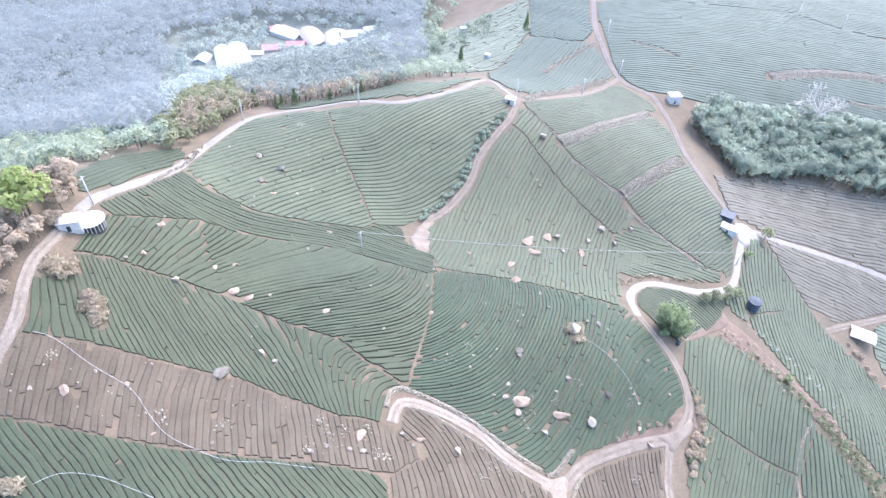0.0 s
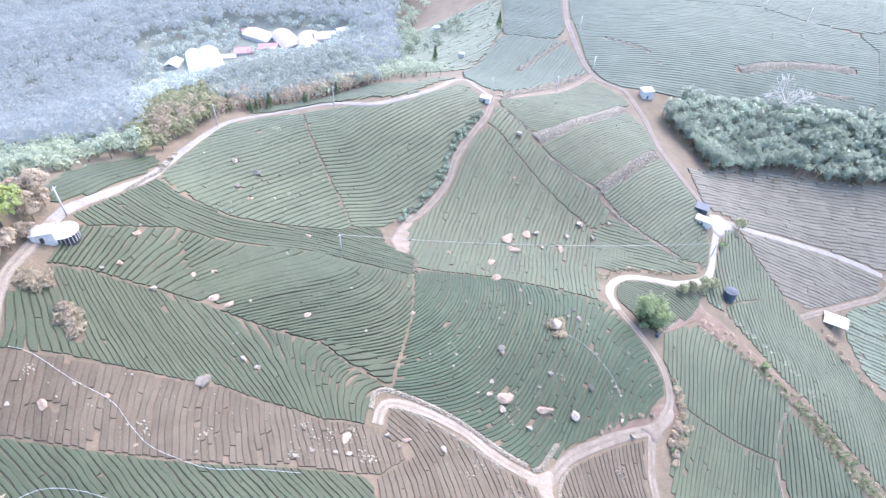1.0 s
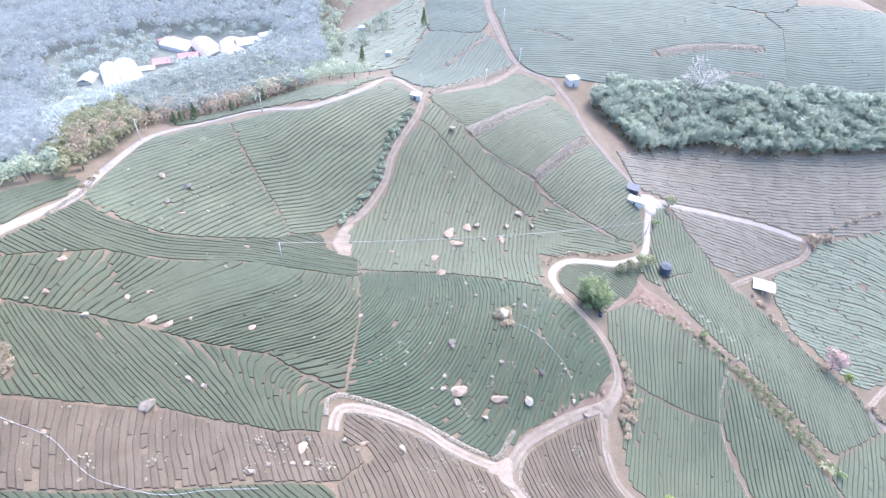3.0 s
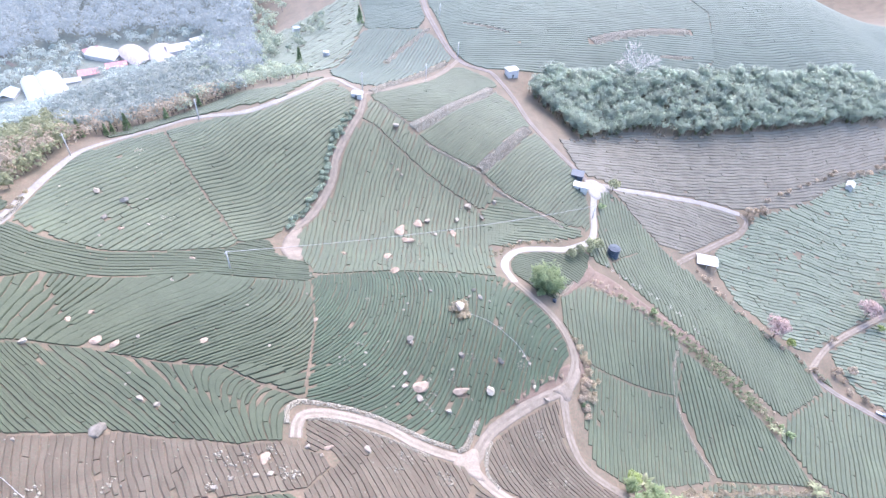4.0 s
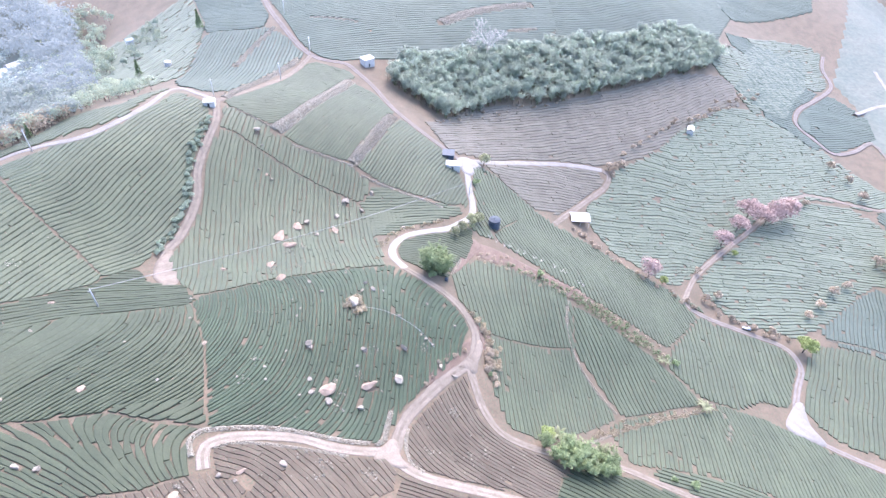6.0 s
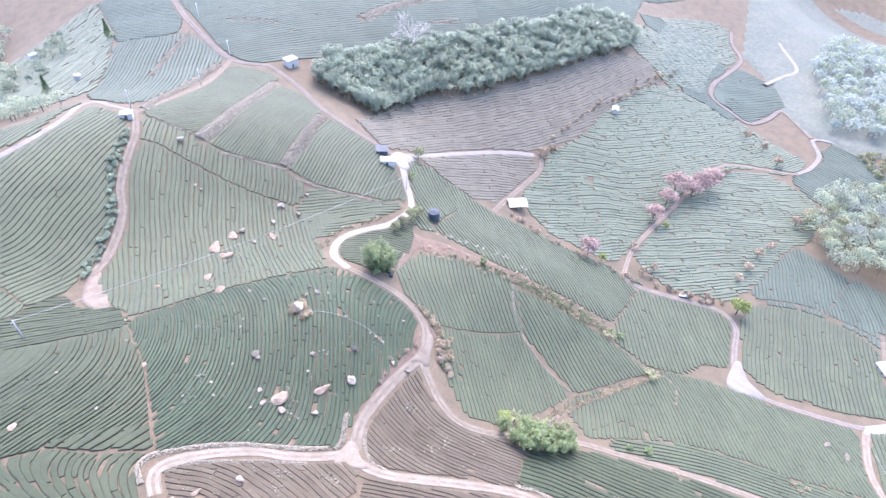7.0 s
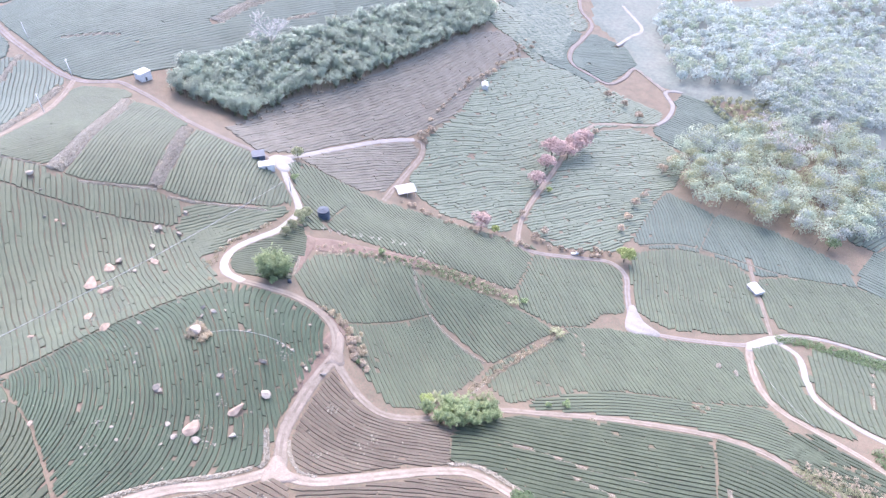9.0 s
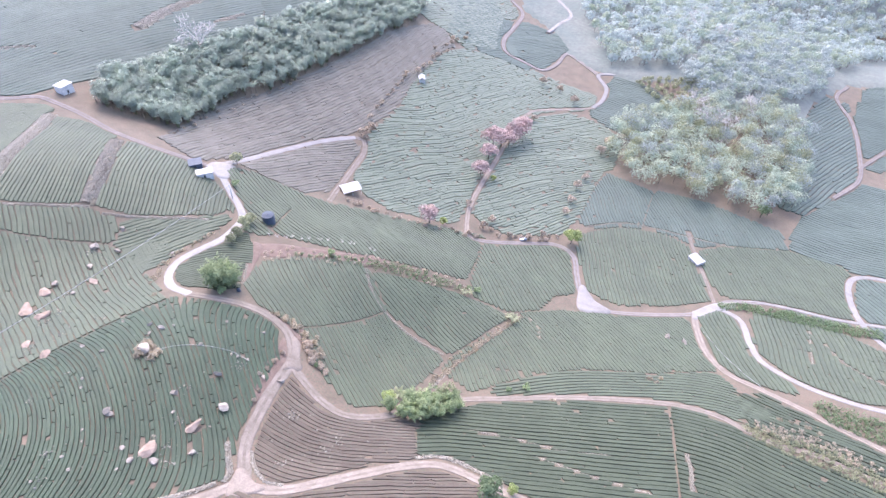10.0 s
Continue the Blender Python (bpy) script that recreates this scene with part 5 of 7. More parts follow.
def grow(kind, version):
    rng = np.random.default_rng(100 + version * 17 + len(kind))
    if kind.startswith("bamboo"):
        ob = new("bamboo_clump")
        tagged(ob, "tall feathery yellow-green bamboo clump with arching culms" if kind == "bamboo_fresh" else "tall feathery bamboo clump in the grove, greyed by painted haze", "bamboo", "bamboo clumps")
        stems, faces, tips, sizes = [], [], [], []
        for i in range(16):
            a, lean, tall = rng.random() * 6.283, 0.6 + 2.6 * rng.random(), 7.5 + 4.0 * rng.random()
            root = np.array([math.cos(a), math.sin(a), 0]) * rng.random() * 0.9
            last = root
            for k in range(1, 7):
                u = k / 6
                at = root + np.array([math.cos(a) * lean * u ** 2.2, math.sin(a) * lean * u ** 2.2, tall * (u - 0.18 * u ** 4)])
                limb(stems, faces, last, at, 0.07 * (1.1 - u) + 0.012, 0.07 * (1.0 - u) + 0.012, 4)
                last = at
                if k >= 2:
                    m = 15
                    tips.append(at + rng.normal(size=(m, 3)) * [0.6, 0.6, 0.5])
                    sizes.append(0.33 + 0.24 * rng.random(m))
        child("stalk", mesh_of("stalk", stems, faces, CULM), ob, "straw-green jointed culms")
        tips = np.vstack(tips)
        away = tips - [0, 0, 4.5]
        v, f = leaf_quads(tips, np.hstack(sizes), rng, 0.5, 1.2, away / np.linalg.norm(away, axis=1, keepdims=True))
        child("foliage", mesh_of("foliage", v, f, LEAF_FRESH if kind == "bamboo_fresh" else LEAF_BAMBOO_HAZED), ob, "feathery drooping leaf sprays")
        return ob
    if kind == "conifer":
        ob = tagged(new("conifer"), "dark narrow conifer behind the ridge road", "tree", "conifers behind the ridge")
        vs, fs = [], []
        limb(vs, fs, (0, 0, -0.3), (0, 0, 9), 0.22, 0.03)
        child("trunk", mesh_of("trunk", vs, fs, BARK), ob)
        z = rng.random(420) ** 0.8 * 8.4 + 0.8
        r = (9.4 - z) * 0.24 * (0.5 + 0.5 * rng.random(420))
        a = rng.random(420) * 6.283
        v, f = leaf_quads(np.stack([np.cos(a) * r, np.sin(a) * r, z], 1), 0.4 + 0.2 * rng.random(420), rng, 0.4)
        child("crown", mesh_of("crown", v, f, LEAF), ob)
        return ob
    if kind == "banana":
        ob = tagged(new("banana_plant"), "yellow-green banana plant with long splayed leaves", "banana plant", "banana plants")
        vs, fs = [], []
        limb(vs, fs, (0, 0, -0.2), (0, 0, 2.2), 0.2, 0.13)
        child("stem", mesh_of("stem", vs, fs, CULM), ob)
        for i in range(9):
            a, up = i * 2.4 + rng.random() * 0.5, 0.7 + 0.5 * rng.random()
            vs, fs = [], []
            for k in range(6):
                u = k / 5
                r, z, w = 3.0 * u, 2.1 + 3.0 * up * u - 3.4 * u * u * up * 0.8, 0.42 * math.sin(math.pi * min(1, u * 0.9 + 0.12)) + 0.02
                c, s = math.cos(a), math.sin(a)
                vs += [(c * r - s * w, s * r + c * w, z - 0.12), (c * r, s * r, z), (c * r + s * w, s * r - c * w, z - 0.12)]
            fs = [(3 * k + j, 3 * k + j + 1, 3 * k + j + 4, 3 * k + j + 3) for k in range(5) for j in range(2)]
            child("leaf", mesh_of("leaf", vs, fs, LEAF_OLIVE), ob)
        return ob
    if kind == "grass":
        ob = tagged(new("grass_tuft"), "dry straw-coloured grass tuft on the bank", "grass tuft", "grass tufts on the banks")
        base, _ = puffs(rng, [(0, 0, 0.25, 0.75, 0.7), (0.5, 0.3, 0.2, 0.5, 0.7), (-0.4, 0.4, 0.2, 0.5, 0.7)], 45)
        v, f = leaf_quads(base, 0.22 + 0.2 * rng.random(len(base)), rng, -0.6, 1.6)
        child("sheaf", mesh_of("sheaf", v, f, STRAW), ob)
        return ob
    leaf, tall, wide, lumps, per, size, label, cat = TREE_LOOKS[kind]
    small = tall < 3
    ob = tagged(new({"tree": "tree", "shrub": "shrub", "bush": "bush"}[cat]), label, cat, {"tree": "trees by the tracks", "shrub": "shrubs on the bank", "bush": "bushes on the verges"}[cat])
    vs, fs = [], []
    trunk_top = tall * (0.15 if small else 0.42)
    limb(vs, fs, (0, 0, -0.4), (0.1, 0, trunk_top), tall * 0.032, tall * 0.022)
    blobs = []
    for i in range(lumps):
        a, r = i * 2.4 + rng.random(), wide * 0.62 * math.sqrt((i + 0.3) / lumps)
        z = tall * (0.5 + 0.3 * (1 - r / wide) + 0.12 * rng.normal() * 0.7)
        rad = wide * (0.40 + 0.16 * rng.random())
        blobs.append((r * math.cos(a), r * math.sin(a), z, rad, 0.78))
        limb(vs, fs, (0.1, 0, trunk_top * (0.75 + 0.25 * rng.random())), (r * math.cos(a) * 0.8, r * math.sin(a) * 0.8, z), tall * 0.014, tall * 0.004, 5)
    child("trunk", mesh_of("trunk", vs, fs, BARK), ob)
    c, ways = puffs(rng, blobs, per)
    v, f = leaf_quads(c, size * (0.7 + 0.6 * rng.random(len(c))), rng, 0.1, 1.0, ways)
    child("crown", mesh_of("crown", v, f, leaf), ob)
    return ob


def plant(kind, places, seed, jitter=0.15):
    """Plants of one kind at (x, y, scale); the first of each version is built and the rest copied from it."""
    rng = np.random.default_rng(seed)
    for x, y, s in places:
        ver = int(rng.integers(3))
        s *= 1 + jitter * (2 * rng.random() - 1)
        m = pose(x, y, z_at(x, y) - 0.05, 0, 0, rng.random() * 360) @ Matrix.Diagonal((s, s, s * (0.92 + 0.16 * rng.random()), 1))
        if (kind, ver) not in GROWN:
            GROWN[kind, ver] = grow(kind, ver)
            GROWN[kind, ver].matrix_basis = m
        else:
            src = GROWN[kind, ver]
            keep = src.matrix_basis.copy()
            src.matrix_basis = Matrix.Identity(4)
            copy_thing(src, m)
            src.matrix_basis = keep


BUILT = []  # (x, y, radius) of buildings that trees keep clear of


def scatter(outline, count, rng, apart):
    """Places inside an outline, none nearer to another than apart."""
    q = np.array(outline, float)
    lo, hi = q.min(0), q.max(0)
    got = np.empty((0, 2))
    for _ in range(60):
        p = lo + (hi - lo) * rng.random((400, 2))
        for c in p[within(p, outline)]:
            if any((c[0] - x) ** 2 + (c[1] - y) ** 2 < r * r for x, y, r in BUILT):
                continue
            if len(got) == 0 or np.min(np.hypot(*(got - c).T)) > apart:
                got = np.vstack([got, c])
            if len(got) >= count:
                return got
    return got


def woods(name, outline, count, apart, material, tall, spread, sprays, size, seed, label, even=False):
    """Woodland that no one could count, as one mesh of leaf sprays over short trunks."""
    rng = np.random.default_rng(seed)
    pts = scatter(outline, count, rng, apart)
    h = height(pts[:, 0], pts[:, 1])
    allc, allw, alls, tv, tf = [], [], [], [], []
    for (x, y), z in zip(pts, h):
        t = tall * (0.85 + 0.3 * rng.random() if even else 0.55 + 0.75 * rng.random())
        w = spread * (0.7 + 0.6 * rng.random())
        blobs = [(x + w * 0.5 * rng.normal() * 0.6, y + w * 0.5 * rng.normal() * 0.6, z + t * (0.62 + 0.25 * rng.random() if even else 0.32 + 0.46 * rng.random()), w * (0.5 + 0.2 * rng.random()), 0.9) for _ in range(4)]
        c, d = puffs(rng, blobs, sprays // 4)
        allc.append(c)
        allw.append(d)
        alls.append(size * (0.7 + 0.6 * rng.random(len(c))))
        limb(tv, tf, (x, y, z - 0.5), (x, y, z + t * 0.6), 0.25, 0.12, 4)
    v, f = leaf_quads(np.vstack(allc), np.hstack(alls), rng, 0.1, 1.0, np.vstack(allw))
    n = len(v)
    f += [tuple(i + n for i in q) for q in tf]
    me = mesh_of(name, np.vstack([v, np.array(tv)]), f, material)
    me.materials.append(BARK)
    idx = np.zeros(len(f), np.int32)
    idx[len(f) - len(tf):] = 1
    me.polygons.foreach_set("material_index", idx)
    return tagged(new(name, me), label, "woodland", kind="stuff")


# ---- buildings ----
def box(x0, y0, z0, x1, y1, z1, bevel=0.0):
    bm = bmesh.new()
    bmesh.ops.create_cube(bm, size=1)
    for v in bm.verts:
        v.co = Vector(((x0 + x1) / 2 + v.co.x * (x1 - x0), (y0 + y1) / 2 + v.co.y * (y1 - y0), (z0 + z1) / 2 + v.co.z * (z1 - z0)))
    if bevel:
        bmesh.ops.bevel(bm, geom=bm.edges[:], offset=bevel, segments=1, affect="EDGES")
    return bm


def drum(r0, r1, z0, z1, sides=28, cap=True):
    bm = bmesh.new()
    bmesh.ops.create_cone(bm, cap_ends=cap, segments=sides, radius1=r0, radius2=r1, depth=z1 - z0)
    for v in bm.verts:
        v.co.z += (z0 + z1) / 2
    return bm


def gable(length, wide, low, ridge, thick=0.12, over=0.4, curve=0):
    """A pitched (or, with curve, arched) roof sheet with thickness and overhang."""
    n = 2 if not curve else curve
    prof = []
    for k in range(n + 1):
        u = 2 * k / n - 1
        z = ridge - (ridge - low) * (abs(u) if not curve else u * u)
        prof.append((u * (wide / 2 + over), z - (over * 0.3 if abs(u) == 1 and not curve else 0)))
    vs = [(s * (length / 2 + over), y, z + t) for s in (-1, 1) for t in (0, thick) for y, z in prof]
    m = n + 1
    fs = []
    for k in range(n):
        fs += [(m + k, m + k + 1, 3 * m + k + 1, 3 * m + k), (k + 1, k, 2 * m + k, 2 * m + k + 1), (k, k + 1, m + k + 1, m + k), (2 * m + k + 1, 2 * m + k, 3 * m + k, 3 * m + k + 1)]
    fs += [(0, m, 3 * m, 2 * m), (n, 2 * m + n, 3 * m + n, m + n)]
    bm = bmesh.new()
    bv = [bm.verts.new(v) for v in vs]
    for f in fs:
        bm.faces.new([bv[i] for i in f])
    bmesh.ops.recalc_face_normals(bm, faces=bm.faces)
    return bm


def hut(x, y, length, wide, tall, rise, turn, wall, roof, label, name="farm_hut", category="hut", group="", curve=0, doors=1, windows=2, lift=0.0, open_sides=False):
    ob = thing(name, x, y, label, category, group, turn, lift)
    hl, hw = length / 2, wide / 2
    BUILT.append((x, y, (hl + hw) * 0.75 + 4))
    if open_sides:
        for sx in (-1, 0, 1):
            for sy in (-1, 1):
                part("post", box(sx * (hl - 0.2) - 0.08, sy * (hw - 0.2) - 0.08, -1.5, sx * (hl - 0.2) + 0.08, sy * (hw - 0.2) + 0.08, tall + 0.02), POLE, ob)
        part("back_wall", box(-hl, hw - 0.15, -1.5, hl, hw, tall), wall, ob)
    else:
        for a in ((-hl, -hw, hl, -hw + 0.15), (-hl, hw - 0.15, hl, hw), (-hl, -hw + 0.152, -hl + 0.15, hw - 0.152), (hl - 0.15, -hw + 0.152, hl, hw - 0.152)):
            part("wall", box(a[0], a[1], -1.5, a[2], a[3], tall), wall, ob)
        for k in range(doors):
            u = -hl + length * (k + 1) / (doors + 1) - 0.3
            part("door", box(u - 0.55, -hw - 0.05, 0.0, u + 0.55, -hw - 0.003, 2.05), DARK, ob, "dark doorway panel")
        for k in range(windows):
            u = -hl + length * (k + 0.5) / windows
            frame_ = part("window", box(u - 0.55, hw + 0.003, 1.0, u + 0.55, hw + 0.05, 2.0), PALE_WALL, ob, "small framed window")
            part("pane", box(u - 0.47, hw + 0.052, 1.08, u + 0.47, hw + 0.07, 1.92), DARK, frame_)
    if rise or curve:
        part("roof", gable(length, wide, tall + 0.02, tall + rise, curve=curve), roof, ob)
    else:
        part("roof", box(-hl - 0.3, -hw - 0.3, tall + 0.003, hl + 0.3, hw + 0.3, tall + 0.2, 0.03), roof, ob)
    return ob


def utility_pole(x, y, tall, turn, label="pale concrete utility pole with crossarm and insulators"):
    ob = thing("utility_pole", x, y, label, "utility pole", "utility poles along the roads", turn)
    part("shaft", drum(0.30, 0.2, -0.8, tall, 12), POLE, ob, smooth=True)
    part("crossarm", box(-1.0, -0.07, tall - 0.75, 1.0, 0.07, tall - 0.6), POLE, ob)
    for u in (-0.9, -0.3, 0.5, 0.9):
        part("insulator", drum(0.07, 0.05, tall - 0.6, tall - 0.3, 8), WHITE_METAL, ob)
    return ob


def cable(name, points, radius, label, material=CABLE, category="cable"):
    cu = bpy.data.curves.new(name, "CURVE")
    cu.dimensions, cu.bevel_depth, cu.bevel_resolution = "3D", radius, 1
    sp = cu.splines.new("POLY")
    sp.points.add(len(points) - 1)
    for p, q in zip(sp.points, points):
        p.co = (*q, 1)
    cu.materials.append(material)
    return tagged(new(name, cu), label, category)


def ground_pipe(points, radius, label):
    p = smooth_line(points, 2.5)
    wave = 0.2 * np.sin(np.arange(len(p)) * 0.7)
    z = height(p[:, 0], p[:, 1]) + 0.72
    return cable("irrigation_pipe", np.c_[p + sideways(p) * wave[:, None], z].tolist(), radius, label, POLE, "pipe")


def along(kind, points, step, wide, scale, seed):
    """Plants strewn along a line."""
    rng = np.random.default_rng(seed)
    p = smooth_line(points, step)
    side = sideways(p)
    q = p + side * ((rng.random(len(p)) - 0.5) * wide)[:, None] + rng.normal(size=p.shape) * step * 0.25
    plant(kind, [(float(x), float(y), scale * (0.7 + 0.6 * rng.random())) for x, y in q], seed)


def round_tank(x, y):
    ob = thing("round_store", x, y, "round store with low white cone roof and slatted wall", "store")
    part("wall", drum(3.7, 3.7, -1.5, 2.6, 32), DARK, ob, "dark slatted round wall")
    part("roof", drum(4.3, 0.5, 2.61, 3.5, 36), WHITE_METAL, ob, "low white cone roof", smooth=False)
    part("cap", drum(0.6, 0.3, 3.45, 3.7, 16), WHITE_METAL, ob)
    for i in range(22):
        a = 2 * math.pi * i / 22
        b = box(-0.09, -0.05, -0.5, 0.09, 0.05, 2.55)
        bmesh.ops.transform(b, matrix=pose(3.78 * math.cos(a), 3.78 * math.sin(a), 0, 0, 0, math.degrees(a) + 90), verts=b.verts)
        part("slat", b, PALE_WALL, ob)


def water_tank(x, y, r, tall, material, label):
    ob = thing("water_tank", x, y, label, "water tank", "water tanks")
    part("body", drum(r, r * 0.98, -0.6, tall, 32), material, ob, smooth=False)
    for z in (0.25, 0.5, 0.75):
        part("hoop", drum(r * 1.015, r * 1.015, tall * z - 0.07, tall * z + 0.07, 32), material, ob)
    part("top", drum(r * 0.98, r * 0.3, tall + 0.003, tall + r * 0.18, 32), material, ob)
    part("hatch", drum(r * 0.22, r * 0.2, tall + r * 0.17, tall + r * 0.17 + 0.2, 16), material, ob)


def patch(name, outline, material, label, lift=0.2):
    """A paved patch with thickness that follows the ground."""
    q = smooth_line([*outline, outline[0]], 1.5)[:-1]
    c = q.mean(0)
    rings = [c + (q - c) * s for s in (0.0, 0.35, 0.7, 1.0, 1.02)]
    ups = (lift, lift, lift, lift - 0.02, -0.3)
    v = np.vstack([np.c_[r, height(r[:, 0], r[:, 1]) + u] for r, u in zip(rings, ups)])
    n = len(q)
    f = [(k * n + i, k * n + (i + 1) % n, (k + 1) * n + (i + 1) % n, (k + 1) * n + i) for k in range(4) for i in range(n)]
    me = mesh_of(name, v, f, material)
    bm = bmesh.new()
    bm.from_mesh(me)
    bmesh.ops.remove_doubles(bm, verts=bm.verts, dist=0.001)
    bmesh.ops.recalc_face_normals(bm, faces=bm.faces)
    bm.to_mesh(me)
    bm.free()
    return tagged(new(name, me), label, "road", kind="structure")


def concrete_yard(name, outline):
    patch(name, outline, CONCRETE, "bleached concrete yard beside the farm road", 0.24)


def dirt_yard(name, outline):
    patch(name, outline, DIRT, "pale trampled dirt turning place of the track", 0.22)


def parked_truck(x, y, turn):
    ob = thing("pickup_truck", x, y, "small blue and white pickup truck parked on the farm road", "truck", turn=turn, lift=0.2)
    part("chassis", box(-2.4, -0.75, 0.35, 2.4, 0.75, 0.6), DARK, ob)
    part("cargo_bed", box(-2.4, -0.85, 0.61, 0.6, 0.85, 1.3, 0.05), WHITE_METAL, ob, "white cargo bed")
    cab = part("cab", box(0.7, -0.85, 0.61, 2.4, 0.85, 1.95, 0.15), BLUE_ROOF, ob, "blue rounded cab")
    part("windscreen", box(2.405, -0.7, 1.2, 2.43, 0.7, 1.75), DARK, cab)
    for sx in (-1.6, 1.6):
        for sy in (-0.8, 0.8):
            b = drum(0.36, 0.36, -0.12, 0.12, 18)
            bmesh.ops.transform(b, matrix=pose(sx, sy, 0.36, 90, 0, 0), verts=b.verts)
            part("wheel", b, DARK, ob)


def overhead(xa, ya, xb, yb):
    """A line between two poles, sagging."""
    za, zb = z_at(xa, ya) + 9.0, z_at(xb, yb) + 9.0
    pts_ = [(xa + (xb - xa) * u, ya + (yb - ya) * u, za + (zb - za) * u - 14.0 * u * (1 - u)) for u in np.linspace(0, 1, 24)]
    cable("overhead_line", pts_, 0.1, "pale overhead power line sagging between poles")
    for x, y in ((xa, ya), (xb, yb)):
        utility_pole(x, y, 9.3, 40)


def dead_tree(x, y, seed=5, size=1.0, label="tall leafless white dead tree in the bamboo grove"):
    ob = thing("dead_tree", x, y, label, "tree", "leafless dead trees")
    ob.scale = (size, size, size)
    rng = np.random.default_rng(seed)
    todo = [(Vector((0, 0, -1)), Vector((0.1, 0.05, 1)).normalized(), 15.0, 0.7, 0)]
    vs, fs = [], []
    branches = []
    while todo:
        a, d, length, r, level = todo.pop()
        b = a + d * length
        target = (vs, fs) if level == 0 else branches[-1] if level > 1 and branches else None
        if target is None:
            branches.append(([], []))
            target = branches[-1]
        limb(*target, a, b, max(r, 0.15), max(r * 0.62, 0.12), 6)
        if level < 4:
            for _ in range(3 if level else 6):
                turn = Vector(rng.normal(size=3)) * (0.75 if level else 0.7)
                nd = (d + turn + Vector((0, 0, 0.18))).normalized()
                todo.append((b if level else a + d * length * (0.65 + 0.35 * rng.random()), nd, length * (0.62 + 0.15 * rng.random()) if level else 8.5, r * 0.55, level + 1))
    child("trunk", mesh_of("trunk", vs, fs, DEAD_WOOD), ob)
    for bv, bf in branches:
        child("branch", mesh_of("branch", bv, bf, DEAD_WOOD), ob)


def bare_shrub(x, y, seed):
    """A small leafless shrub: a forked stem with a few crooked twigs."""
    rng = np.random.default_rng(seed)
    ob = thing("bare_shrub", x, y, "small leafless bleached shrub on the ditch bank", "shrub", "bare shrubs along the ditch")
    vs, fs = [], []
    limb(vs, fs, (0, 0, -0.2), (0.1, 0, 0.7), 0.13, 0.1, 5)
    child("stem", mesh_of("stem", vs, fs, DEAD_WOOD), ob)
    for i in range(5):
        a, vs, fs = i * 1.3 + rng.random(), [], []
        mid = (0.1 + 0.7 * math.cos(a), 0.7 * math.sin(a), 1.2 + 0.5 * rng.random())
        tip = (mid[0] + 0.8 * math.cos(a + rng.normal() * 0.5), mid[1] + 0.8 * math.sin(a + rng.normal() * 0.5), mid[2] + 0.3 + 0.9 * rng.random())
        limb(vs, fs, (0.1, 0, 0.6), mid, 0.09, 0.07, 5)
        limb(vs, fs, mid, tip, 0.07, 0.04, 5)
        child("twig", mesh_of("twig", vs, fs, DEAD_WOOD), ob)


# buildings
hut(-111.7, 134.6, 6.0, 4.5, 3.2, 0.0, 20, PALE_WALL, WHITE_METAL, "small pale box shed with flat white roof", category="shed", windows=1)
hut(147.4, 244.9, 8.0, 4.5, 3.0, 0.0, -32, PALE_WALL, WHITE_METAL, "low white flat-roofed shed beside the concrete yard", category="shed")
hut(149.2, 254.4, 6.5, 6.0, 2.6, 0.0, -32, NAVY, NAVY, "dark blue flat-roofed storage box beside the track", category="shed", windows=0)
hut(226.7, 216.8, 11.5, 8.5, 3.6, 1.2, -28, PALE_WALL, WHITE_METAL, "open farm shed with pale metal gable roof", name="farm_shed", category="shed", open_sides=True)
hut(143.2, 360.8, 7.5, 6.0, 5.0, 0.0, 10, PALE_WALL, PALE_WALL, "pale concrete pump house at the grove edge", category="hut")
hut(32.4, 304.6, 5.5, 4.0, 2.8, 0.0, -20, PALE_WALL, WHITE_METAL, "small pale hut with flat roof at the road fork")
hut(5.6, 501.5, 5.0, 4.0, 6.5, 1.0, 15, PALE_WALL, BLUE_ROOF, "narrow tower hut with pale blue roof")
hut(389.4, 280.5, 7.0, 5.0, 3.2, 1.5, 40, PALE_WALL, WHITE_METAL, "small field hut with white gable roof")
hut(343.8, 17.2, 8.5, 6.5, 3.0, 0.8, 60, PALE_WALL, WHITE_METAL, "small field shed with white metal roof", category="shed")
hut(-218.4, 537.7, 66.0, 14.0, 3.5, 4.0, 112, WHITE_METAL, WHITE_METAL, "long white arched greenhouse in the valley village", curve=8, group="village greenhouses", category="greenhouse", name="greenhouse", windows=0)
hut(-201.2, 539.1, 72.0, 18.0, 3.5, 4.5, 116, WHITE_METAL, WHITE_METAL, "broad white arched greenhouse in the valley village", curve=8, group="village greenhouses", category="greenhouse", name="greenhouse", windows=0)
hut(-242.9, 547.7, 16.0, 13.0, 5.0, 3.0, 85, PALE_WALL, BLUE_ROOF, "village house with pale blue gable roof", name="house", group="village houses", category="house")
hut(-240.7, 486.4, 22.0, 11.0, 4.0, 0.0, 70, PALE_WALL, WHITE_METAL, "white flat-roofed village building", name="house", group="village houses", category="house")
hut(-161.7, 292.2, 18.0, 9.0, 4.0, 2.0, 50, PALE_WALL, WHITE_METAL, "white gable-roofed shed below the village", name="house", group="village houses", category="house")
hut(-195.2, 565.6, 14.0, 9.0, 4.0, 2.0, 10, PALE_WALL, WHITE_METAL, "small white-roofed village house", name="house", group="village houses", category="house")
hut(-182.9, 577.2, 18.0, 12.0, 5.0, 3.0, 12, PALE_WALL, RED_ROOF, "village house with faded red gable roof", name="house", group="village houses", category="house")
